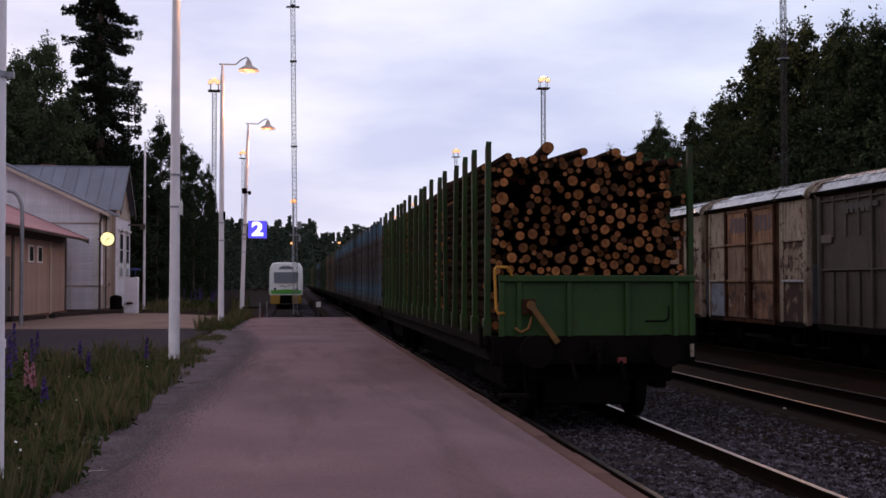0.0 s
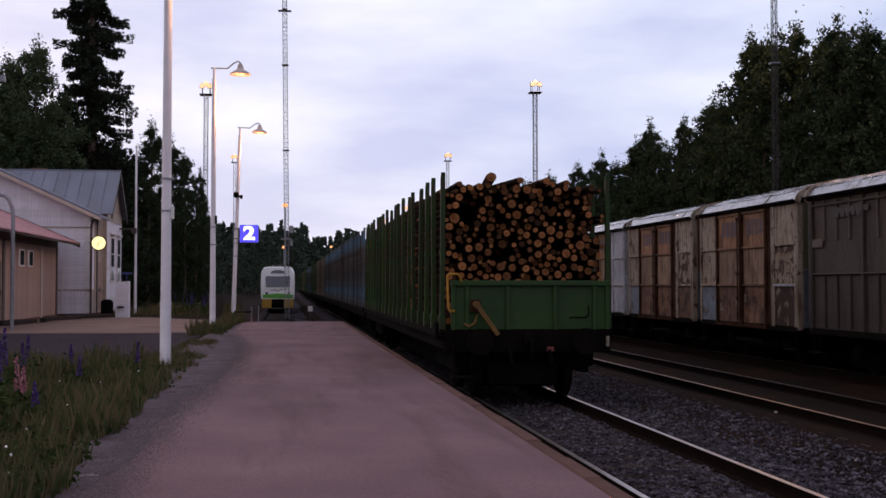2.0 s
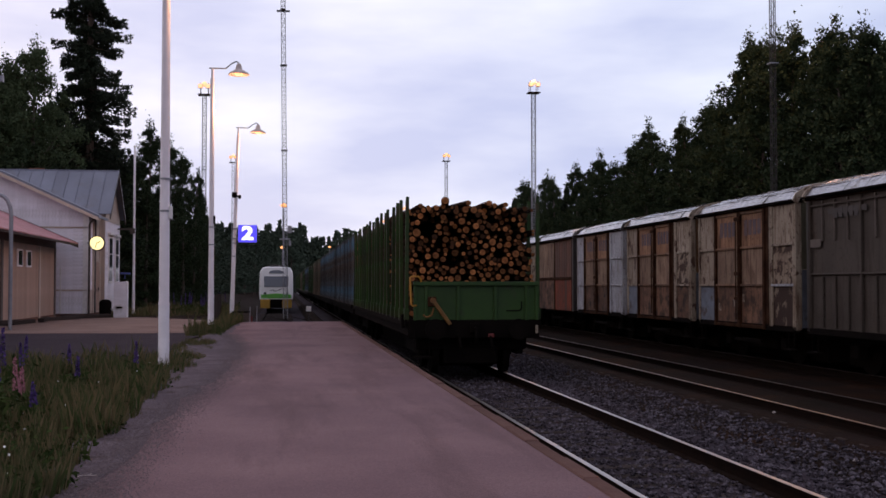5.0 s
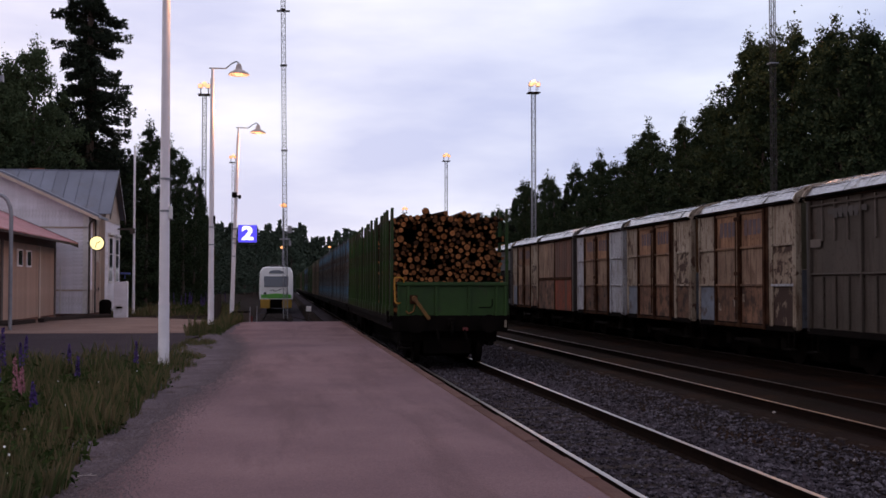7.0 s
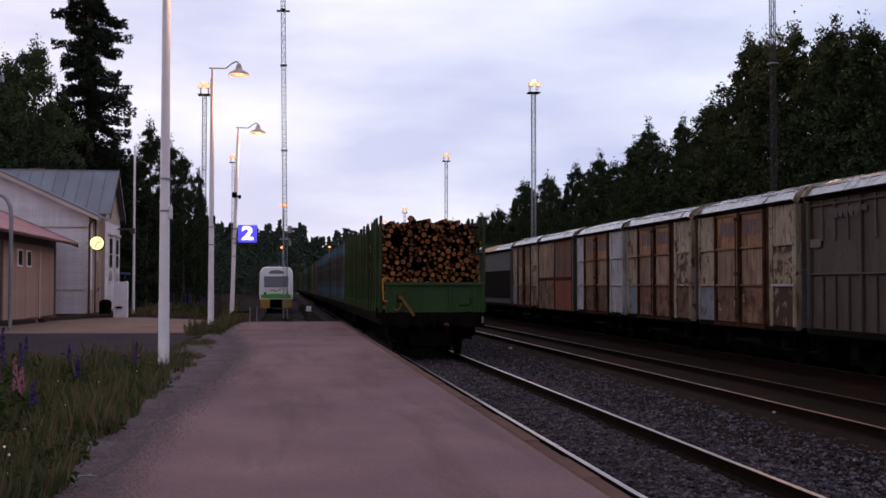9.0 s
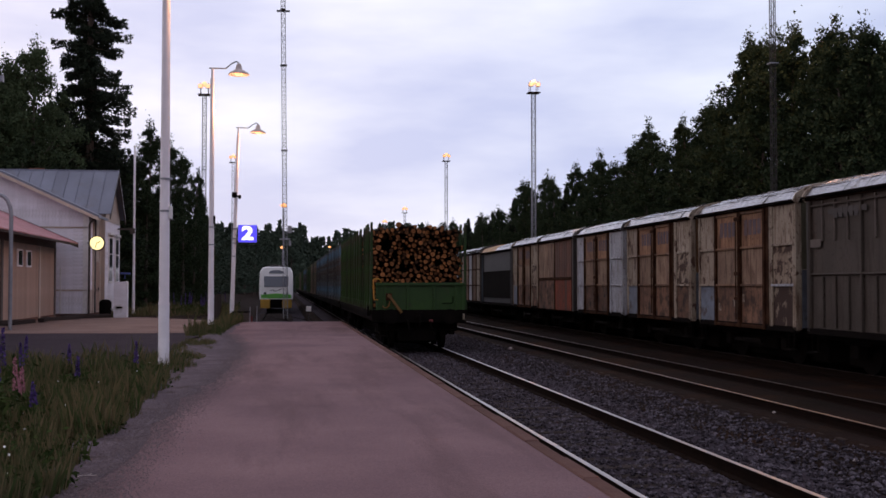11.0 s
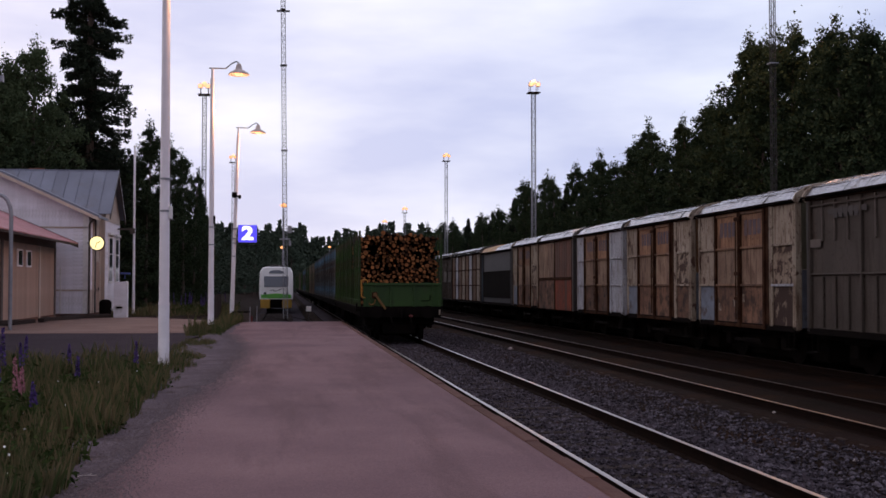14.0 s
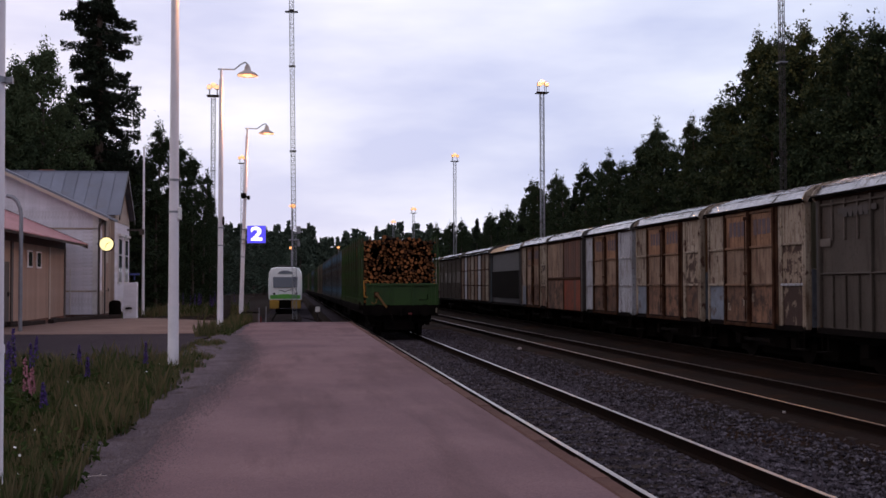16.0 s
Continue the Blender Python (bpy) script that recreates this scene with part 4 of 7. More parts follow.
def bars(body, y, z, wide, high, colour, n=4):
    """Unreadable faded lettering as plain bars."""
    bm = bmesh.new()
    rng = random.Random(int(y * 100))
    for i in range(n):
        c = y - wide / 2 + wide * (i + 0.5) / n
        box(bm, FACE - 0.018, FACE + 0.002, c - wide / n * 0.36, c + wide / n * 0.36, z - high / 2 * rng.uniform(0.8, 1), z + high / 2)
    part("faded_marking", bm, colour, body)


def covered_wagon(y0, y1, style, label, top=3.84, roof=None, cuts=None, end="end_brown"):
    """A covered wagon between y0 and y1 with ribbed sides, arched tin roof and two axles."""
    w = thing("covered_wagon", label, "freight wagon", pose(13.1, 0, 0), group="parked covered wagons")
    lo = 0.92
    wall = {"cream": M["weathered"], "white": M["pale"], "grey": M["grey_wagon"], "dark": M["dark_wagon"], "tan": M["tan"], "doors": M["tan"]}[style]
    body = part("body", boxes((-1.46, 1.46, y0, y1, lo, top)), wall, w)
    part("corner_post", boxes((FACE - 0.03, FACE + 0.10, y0 - 0.012, y0 + 0.10, lo - 0.05, top)), M["pale"] if style == "white" else M["weathered"] if style == "cream" else M["steel"], body)
    # end wall that shows in the gap between wagons
    mid_z = lo + 0.46 * (top - lo)
    part("end_panel", boxes((-1.38, 1.46, y0 - 0.03, y0 + 0.01, mid_z, top)), M[end], body)
    part("end_panel", boxes((-1.38, 1.46, y0 - 0.035, y0 + 0.01, lo, mid_z - 0.01)), M["end_blue"], body)
    for x in (-1.0, -0.4, 0.4, 1.0):
        part("end_rib", boxes((x - 0.04, x + 0.04, y0 - 0.08, y0, lo - 0.05, top - 0.05)), M["rust"], body)
    part("corner_post", boxes((FACE - 0.03, FACE + 0.10, y1 - 0.10, y1 + 0.01, lo - 0.05, top)), M["blue"] if style == "dark" else M["steel"] if style == "grey" else M["weathered"], body)
    part("sill", boxes((FACE - 0.03, FACE + 0.08, y0, y1, lo - 0.10, lo + 0.03)), M["dark"], body)
    part("eave_rail", boxes((FACE - 0.05, FACE + 0.06, y0, y1, top - 0.07, top + 0.02)), M["rust"] if style != "dark" else M["dark"], body)
    length = y1 - y0

    def rib(a, b, z0, z1, material, proud=0.05):
        part("rib", boxes((FACE - proud, FACE + 0.045, a, b, z0, z1), bevel=0.01), material, body)

    h = top - lo
    if style in ("cream", "white"):
        # narrow bay, post, double door, narrow bay, counted from the end nearer the platform
        if cuts is None:
            cuts = [y0 + length * f for f in (0.02, 0.21, 0.27, 0.53, 0.80, 0.985)]
        first = y0 < 25
        for i, (a, b) in enumerate(zip(cuts, cuts[1:])):
            if i == 1:
                part("door_gap", boxes((FACE - 0.02, FACE + 0.045, a, b, lo, top - 0.05)), M["rust"], body)
                rib(a + 0.02, a + 0.10, lo, top - 0.06, wall, 0.06)
                continue
            is_door = i in (2, 3)
            for j, (f0, f1) in enumerate(((0.0, 0.335), (0.335, 0.66), (0.66, 0.985))):
                if is_door:
                    tone = (M["grimy"], M["door_mid"], M["door_top"])[j]
                elif style == "white":
                    tone = M["pale"]
                elif i == 4:
                    tone = (M["blue_patch"], wall, wall)[j]
                else:
                    tone = (M["ragged"] if first else M["grimy"], M["peeling"], wall)[j]
                part("panel", boxes((FACE - 0.012, FACE + 0.045, a + 0.02, b - 0.02, lo + h * f0 + 0.02, lo + h * f1 - 0.02)), tone, body)
            edge = M["rust"] if is_door else wall
            wide = 0.045 if is_door else 0.0
            low_end = lo - (0.10 if is_door else 0.0)
            rib(a - 0.02, a + 0.05 + wide, low_end, top - 0.06, edge, 0.07 if is_door else 0.05)
            rib(b - 0.05 - wide, b + 0.02, low_end, top - 0.06, edge, 0.07 if is_door else 0.05)
            for f in (0.335, 0.66):
                rib(a, b, lo + h * f - 0.03, lo + h * f + 0.03, M["tan"] if is_door else M["pale"] if first and i == 0 and f < 0.5 else wall, 0.06)
            if is_door:
                rib(a + 0.05, b - 0.05, top - 0.15, top - 0.08, M["tan"], 0.05)
                rib(a + 0.05, b - 0.05, lo - 0.09, lo + 0.0, M["rust"], 0.05)
        mid = cuts[3]
        door = cuts[3] - cuts[2]
        bars(body, (cuts[2] + cuts[3]) / 2, lo + h * 0.83, door * 0.70, 0.40, M["faded_blue"], 4)
        bars(body, (cuts[3] + cuts[4]) / 2, lo + h * 0.83, door * 0.70, 0.40, M["faded_blue"], 4)
        # lock bars and their catches where the two leaves meet
        for a in (mid - 0.10, mid + 0.10):
            bm = bmesh.new()
            rod(bm, (FACE - 0.10, a, lo + 0.1), (FACE - 0.10, a, top - 0.2), 0.018, n=6)
            part("lock_bar", bm, M["rust"], body)
        for z in (lo + h * 0.2, lo + h * 0.42, lo + h * 0.9):
            part("catch", boxes((FACE - 0.13, FACE - 0.06, mid - 0.16, mid + 0.16, z, z + 0.09), bevel=0.012), M["rust"], body)
        if first:
            for y, z, m_ in ((cuts[4] - 0.35, lo + 0.30, "weathered"), (cuts[3] - 0.30, lo + 0.55, "weathered"), (cuts[3] + 0.35, lo + 0.42, "weathered")):
                part("chipped_patch", boxes((FACE - 0.02, FACE, y, y + 0.16, z, z + 0.20)), M[m_], body, "small patch of chipped pale paint")
    elif style == "grey":
        # plain sheet sides: posts, a waist seam, low stiffeners
        k = max(3, round(length / 2.45))
        posts = [y1 - 0.1 - (length - 0.2) * i / k for i in range(k + 1)]
        for i, y in enumerate(posts):
            rib(y - 0.04, y + 0.04, lo, top - 0.08, wall, 0.03)
            if i == k:
                break
            step = (length - 0.2) / k / 4
            for q in (1, 2, 3):
                rib(y - step * q - 0.02, y - step * q + 0.02, lo + h * 0.66, top - 0.10, M["grey_rib"], 0.012)
                rib(y - step * q - 0.03, y - step * q + 0.03, lo + 0.06, lo + h * 0.40, wall, 0.010)
        rib(y0 + 0.1, y1 - 0.1, lo + h * 0.41, lo + h * 0.41 + 0.04, wall, 0.02)
        rib(y0 + 0.1, y1 - 0.1, top - 0.22, top - 0.17, wall, 0.014)
        part("label_bar", boxes((FACE - 0.014, FACE, y1 - 2.6, y1 - 0.98, lo + h * 0.855, lo + h * 0.895)), M["steel"], body)
        bars(body, y1 - 1.75, lo + h * 0.86, 1.1, 0.22, M["steel"], 5)
        part("label_plate", boxes((FACE - 0.014, FACE, y1 - 0.62, y1 - 0.12, lo + h * 0.62, lo + h * 0.68)), M["grey_rib"], body)
    elif style == "doors":
        half = y0 + length * 0.5
        part("end_post", boxes((FACE - 0.06, FACE + 0.045, y0 + 0.0, y0 + 0.22, lo - 0.08, top - 0.1)), M["steel"], body)
        for a, b, hi, low in ((y0 + 0.30, half - 0.05, M["red_brown"], M["orange"]), (half + 0.05, y1 - 0.10, M["door_mid"], M["grimy"])):
            n = 7
            for i in range(n):
                c, d = a + (b - a) * i / n, a + (b - a) * (i + 1) / n
                part("plank", boxes((FACE - 0.045, FACE + 0.045, c + 0.02, d - 0.02, lo + h * 0.445, top - 0.13), bevel=0.008), hi, body)
                part("plank", boxes((FACE - 0.040, FACE + 0.045, c + 0.008, d - 0.008, lo - 0.06, lo + h * 0.415)), low if (i != 2 or low is not M["orange"]) else M["red_brown"], body)
            rib(a - 0.05, a, lo - 0.08, top - 0.08, M["rust"], 0.07)
            rib(b, b + 0.05, lo - 0.08, top - 0.08, M["rust"], 0.07)
        rib(y0 + 0.25, y1 - 0.1, lo + h * 0.41, lo + h * 0.45, M["rust"], 0.075)
    elif style == "tan":
        k = 8
        for i in range(k + 1):
            y = y0 + 0.1 + (length - 0.2) * i / k
            rib(y - 0.04, y + 0.04, lo, top - 0.08, M["rust"], 0.06)
        for i in range(k):
            a, b = y0 + 0.1 + (length - 0.2) * i / k, y0 + 0.1 + (length - 0.2) * (i + 1) / k
            part("panel", boxes((FACE - 0.012, FACE + 0.045, a + 0.05, b - 0.05, lo + 0.05, top - 0.1)), (M["weathered"], M["tan"], M["pale"], M["tan"])[(i * 3) % 4], body)
        for f in (0.33, 0.66):
            rib(y0 + 0.1, y1 - 0.1, lo + h * f - 0.03, lo + h * f + 0.03, M["rust"], 0.055)
    else:
        part("tarpaulin_band", boxes((FACE - 0.02, FACE + 0.045, y0 + 0.15, y1 - 0.3, lo + h * 0.1, lo + h * 0.62)), M["dark"], body)
        for i in range(2):
            y = y0 + 0.3 + (length - 0.6) * i
            rib(y - 0.02, y + 0.02, lo, top - 0.1, wall, 0.04)
    # arched roof of overlapping tin sheets
    def arch(over=0.0, lift=0.0):
        turns = [-math.pi / 2 + math.pi * j / 10 for j in range(11)]
        return [((1.60 + over) * math.sin(t), top - 0.02 + lift + 0.50 * math.cos(t)) for t in turns]
    bm = bmesh.new()
    prism(bm, [(x * 0.98, z - 0.035) for x, z in arch()], y0 - 0.03, y1 + 0.03)
    rf = part("roof", bm, M["dark"], w)
    # tin plates laid in courses, each at its own slight tilt
    rng = random.Random(int(y0 * 10))
    k, rows = (max(4, round(length / 0.85)), 6) if y0 < 57 else (max(3, round(length / 1.6)), 4)
    edges = [-math.pi / 2 + math.pi * j / rows for j in range(rows + 1)]
    for j in range(rows):
        for i in range(k + (j % 2)):
            shift = 0.5 * (j % 2)
            a, b = max(y0 - 0.06, y0 - 0.06 + (length + 0.12) * (i - shift) / k), min(y1 + 0.06, y0 - 0.06 + (length + 0.12) * (i + 1 - shift) / k)
            bm = bmesh.new()
            lifts = [rng.uniform(0.0, 0.03) for _ in range(4)]
            corners = [(t + s * 0.02, y, d) for (t, s), y, d in zip(((edges[j], -1), (edges[j], -1), (edges[j + 1], 1), (edges[j + 1], 1)), (a, b - 0.012, b - 0.012, a), lifts)]
            vs = [bm.verts.new((1.60 * math.sin(t) * g, y, top - 0.02 + 0.50 * math.cos(t) * g + d + e)) for g, e in ((0.985, -0.012), (1.0, 0.004)) for t, y, d in corners]
            for q in ((0, 3, 2, 1), (4, 5, 6, 7), (0, 1, 5, 4), (2, 3, 7, 6), (1, 2, 6, 5), (0, 4, 7, 3)):
                bm.faces.new([vs[n_] for n_ in q])
            part("roof_sheet", bm, M["orange_roof"] if style == "dark" and a > y0 + 0.45 * length else (roof or M["roof_tin"]), rf)
    for y in (y0 - 0.10, y1 + 0.02):
        bm = bmesh.new()
        prism(bm, arch(0.02, 0.03) + [(x * 0.95, z - 0.08) for x, z in arch()][::-1], y, y + 0.06)
        part("end_arch", bm, M["weathered"] if style in ("cream", "grey") else M["steel"], rf)
    bm = bmesh.new()
    rod(bm, (-1.63, y0, top + 0.0), (-1.63, y1, top + 0.0), 0.03, n=6)
    part("gutter", bm, M["dark"], rf)
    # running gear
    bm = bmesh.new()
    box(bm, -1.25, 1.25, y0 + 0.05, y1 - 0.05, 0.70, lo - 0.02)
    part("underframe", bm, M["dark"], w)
    # added solid blocks that stand in for the darkness between the wheels
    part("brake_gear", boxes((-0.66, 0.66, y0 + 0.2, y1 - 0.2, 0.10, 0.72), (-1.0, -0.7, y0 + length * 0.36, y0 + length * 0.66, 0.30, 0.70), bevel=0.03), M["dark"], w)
    inset = min(1.5, length * 0.22)
    for y in (y0 + inset, y1 - inset):
        bm = bmesh.new()
        rod(bm, (-0.95, y, 0.46), (0.95, y, 0.46), 0.08, n=8)
        for x in (-0.84, 0.70):
            rod(bm, (x, y, 0.46), (x + 0.14, y, 0.46), 0.46, n=22)
        wheel = part("wheelset", bm, M["dark"], w)
        part("axle_box", boxes((-1.22, -1.0, y - 0.16, y + 0.16, 0.34, 0.64), (-1.16, -1.04, y - 0.55, y + 0.55, 0.62, 0.70), bevel=0.02), M["dark"], wheel)
    for y in (y0 + 0.3, y1 - 0.3):
        bm = bmesh.new()
        for dy in (-0.14, 0.14):
            rod(bm, (FACE, y + dy, lo - 0.05), (FACE, y + dy, 0.42), 0.016, n=6)
        box(bm, FACE - 0.12, FACE + 0.10, y - 0.2, y + 0.2, 0.40, 0.43)
        part("footstep", bm, M["dark"], w)
    for y, s in ((y0, -1), (y1, 1)):
        for x in (-0.875, 0.875):
            bm = bmesh.new()
            rod(bm, (x, y, 0.98), (x, y + 0.16 * s, 0.98), 0.16, n=12)
            part("buffer", bm, M["dark"], w)
    part("brake_bar", boxes((FACE + 0.05, FACE + 0.12, y0 + length * 0.35, y0 + length * 0.62, 0.48, 0.56)), M["dark"], w)
    return w


covered_wagon(12.4, 23.85, "grey", "grey-brown ribbed covered wagon with wet tin roof")
covered_wagon(24.42, 30.50, "cream", "cream covered wagon with rusty double doors and peeling paint", cuts=[24.5, 25.69, 26.07, 27.61, 29.25, 30.42], end="end_green")
covered_wagon(31.10, 37.20, "cream", "cream covered wagon with rusty double doors and a blue patch", cuts=[31.2, 32.36, 32.8, 34.32, 35.98, 37.09])
covered_wagon(37.70, 43.80, "white", "pale covered wagon with tan double doors", cuts=[37.8, 39.09, 39.44, 40.99, 42.67, 43.69], end="end_green")
covered_wagon(44.30, 50.65, "doors", "covered wagon with brown and orange planked doors", end="end_green")
covered_wagon(50.85, 56.50, "cream", "cream covered wagon with stained double doors", cuts=[50.95, 52.0, 52.3, 53.75, 55.3, 56.4])
covered_wagon(56.90, 65.60, "dark", "dark wagon with a black lower side", top=3.75)
covered_wagon(66.10, 77.40, "tan", "tan and white panelled covered wagon", roof=M["roof_tin"])
covered_wagon(77.90, 89.0, "grey", "grey covered wagon with pale roof")
covered_wagon(89.6, 101.0, "cream", "cream covered wagon far along the siding")
covered_wagon(101.6, 113.0, "dark", "dark covered wagon at the far end of the siding")
covered_wagon(113.6, 125.0, "grey", "grey covered wagon at the far end of the siding")

# ---------------------------------------------------------------- platform lamps, masts, signs
def lamp_post(x, y, base, top, lean=0.0, group="platform lamp posts"):
    """Tapered white post with a swan-neck arm and an enamel hood, lit."""
    p = thing("platform_lamp", "tall white tapered lamp post with a lit enamel hood", "lamp post", pose(x, y, base, 0, lean, 0), group=group)
    h = top - base
    bm = bmesh.new()
    rod(bm, (0, 0, -0.15), (0, 0, 1.10), 0.095, 0.093, n=18)
    part("sleeve", bm, M["pole_low"], p, "white painted lower sleeve")
    bm = bmesh.new()
    rod(bm, (0, 0, 1.10), (0, 0, 1.15), 0.098, 0.098, n=18)
    rod(bm, (0, 0, 1.15), (0, 0, h - 0.35), 0.090, 0.062, n=18)
    rod(bm, (0, 0, h - 0.35), (0, 0, h), 0.04, 0.04, n=12)
    part("pole", bm, M["pole"], p)
    for z in (2.72, 3.28):
        bm = bmesh.new()
        rod(bm, (0, 0, z), (0, 0, z + 0.035), 0.094, 0.094, n=18)
        box(bm, 0.08, 0.13, -0.02, 0.02, z, z + 0.035)
        part("band_clamp", bm, M["galv"], p)
    bm = bmesh.new()
    tube(bm, [(-0.1, 0, h - 0.02), (0.42, 0, h - 0.02), (0.60, 0, h + 0.14), (0.75, 0, h + 0.22), (0.82, 0, h + 0.18), (0.83, 0, h + 0.08)], 0.022)
    part("arm", bm, M["galv"], p)
    bm = bmesh.new()
    lathe(bm, [(0.05, 0.10), (0.09, 0.02), (0.11, -0.09), (0.30, -0.20), (0.34, -0.26), (0.33, -0.265), (0.28, -0.205), (0.10, -0.11)], n=24, at=(0.83, 0, h + 0.05))
    hood = part("hood", bm, M["hood"], p)
    bm = bmesh.new()
    lathe(bm, [(0.02, -0.04), (0.12, -0.07), (0.15, -0.11), (0.10, -0.16), (0.03, -0.18)], n=16, at=(0.83, 0, h - 0.06))
    part("bulb", bm, M["bulb"], hood, "glowing sodium bulb")
    lamp = new("platform_lamp_light", bpy.data.lights.new("platform_lamp_light", "POINT"))
    lamp.data.energy, lamp.data.color, lamp.data.shadow_soft_size = LAMP_POWER, (1.0, 0.50, 0.24), 0.12
    lamp.location = (x + 0.83 + math.sin(radians(lean)) * h, y, base + h - 1.25)
    tagged(lamp, kind="structure")
    return p


LAMP_POWER = 170.0
lamp_post(-1.80, 7.05, 0.40, 8.75)
post_one = lamp_post(-2.05, 20.12, 0.45, 8.80)
post_two = lamp_post(-2.28, 36.66, 0.45, 8.86, 0.0)
post_three = lamp_post(-2.19, 49.16, 0.40, 8.69, 1.7)
part("notice_box", boxes((0.07, 0.13, -0.06, 0.06, 2.60, 2.82), bevel=0.008), M["mark_white"], post_one, "small white notice box")
bm = bmesh.new()
lathe(bm, [(0.03, 0.13), (0.11, 0.11), (0.12, -0.04), (0.05, -0.12)], n=14, at=(-0.06, -0.1, 5.35))
lathe(bm, [(0.03, 0.10), (0.06, 0.08), (0.07, -0.03), (0.03, -0.08)], n=14, at=(0.16, -0.1, 5.27))
box(bm, -0.1, 0.16, -0.12, 0.0, 5.28, 5.34)
part("loudspeaker", bm, M["dark"], post_three, "pair of dark loudspeakers")
part("bracket", boxes((0.06, 0.12, -0.08, 0.08, 3.40, 3.66), bevel=0.01), M["dark"], post_two)

sign = thing("platform_sign", "lit blue platform number sign with a white figure", "sign", pose(-1.53, 49.0, 4.09))
part("casing", boxes((-0.40, 0.40, -0.08, 0.08, -0.38, 0.38), bevel=0.012), M["galv"], sign)
part("lit_face", boxes((-0.385, 0.385, -0.088, -0.079, -0.365, 0.365)), M["sign_blue"], sign)
cu = bpy.data.curves.new("figure", "FONT")
cu.body, cu.size, cu.extrude, cu.align_x, cu.align_y, cu.offset = "2", 0.78, 0.004, "CENTER", "CENTER", 0.028
cu.materials.append(M["sign_white"])
fig = new("figure", cu)
fig.parent, fig.matrix_local = sign, pose(0, -0.096, 0.0, 90, 0, 0) @ Matrix.Diagonal((1.25, 1, 1, 1))
for z in (-0.24, 0.18):
    part("bracket", boxes((-0.62, -0.39, -0.03, 0.03, z, z + 0.06)), M["galv"], sign)


def lattice(p, base, top, half, bay, leg, lace, dark=M["galv"], rungs=True):
    """Four legs and laced faces, bay by bay."""
    bm = bmesh.new()
    rod(bm, (0, 0, base), (0, 0, top), leg, n=6)
    me = finish(bm, "leg", dark)
    for sx in (-1, 1):
        for sy in (-1, 1):
            part("leg", me, None, p, at=Matrix.Translation((sx * half, sy * half, 0)))
    bm = bmesh.new()
    z, flip = base, 1
    while z < top - 0.01:
        z1 = min(top, z + bay)
        for a, b in (((-half, -half), (half, -half)), ((half, -half), (half, half)), ((half, half), (-half, half)), ((-half, half), (-half, -half))):
            s, e = (a, b) if flip > 0 else (b, a)
            rod(bm, (*s, z), (*e, z1), lace, n=4, caps=False)
            rod(bm, (*a, z1), (*b, z1), lace, n=4, caps=False)
        z, flip = z1, -flip
    part("lacing", bm, dark, p)


def light_tower(x, y, base, top, bulbs=True, near=True):
    t = thing("light_tower", "slender lattice light tower with lit sodium floodlights", "light tower", pose(x, y, base), group="yard light towers")
    h = top - base
    lattice(t, 0, h - 1.0, 0.10 if y < 60 else 0.17, 0.30 if near else 0.84, 0.02 if y < 60 else 0.028, 0.009 if y < 60 else 0.013, M["steel"] if y < 60 else M["galv"])
    for z in [6.0 * i for i in range(1, int(h / 6))]:
        part("collar", boxes((-0.21, 0.21, -0.21, 0.21, z, z + 0.05)), M["galv"], t)
    bm = bmesh.new()
    box(bm, -0.55, 0.55, -0.55, 0.55, h - 1.0, h - 0.94)
    for sx in (-0.55, 0.55):
        for sy in (-0.55, 0.55):
            rod(bm, (sx * 0.6, sy * 0.6, h - 0.94), (sx * 0.6, sy * 0.6, h + 0.05), 0.025, n=6)
    part("platform", bm, M["rust"], t)
    for sx, sy in ((-0.33, -0.4), (0.33, -0.4)):
        lamp = part("floodlight", boxes((sx - 0.2, sx + 0.2, sy - 0.12, sy + 0.12, h - 0.45, h - 0.08), bevel=0.03), M["galv"], t)
        side = -1 if sy < 0 else 1
        part("lens", boxes((sx - 0.17, sx + 0.17, sy + side * 0.121 - 0.006, sy + side * 0.121 + 0.006, h - 0.42, h - 0.10)), M["bulb"] if near else M["far_bulb"], lamp)
    bm = bmesh.new()
    lathe(bm, [(0.05, -0.24), (0.2, -0.16), (0.25, 0.0), (0.2, 0.16), (0.05, 0.24)], n=12, at=(0, -0.15, h - 0.05))
    part("lamp_globe", bm, M["bulb"], t, "glowing sodium lamp")
    if bulbs:
        lamp = new("tower_light", bpy.data.lights.new("tower_light", "POINT"))
        lamp.data.energy, lamp.data.color, lamp.data.shadow_soft_size = (3600.0 if y < 60 else 900.0), (1.0, 0.50, 0.22), 0.5
        lamp.location = (x, y - 0.4, top + 0.9)
        tagged(lamp, kind="structure")
    return t


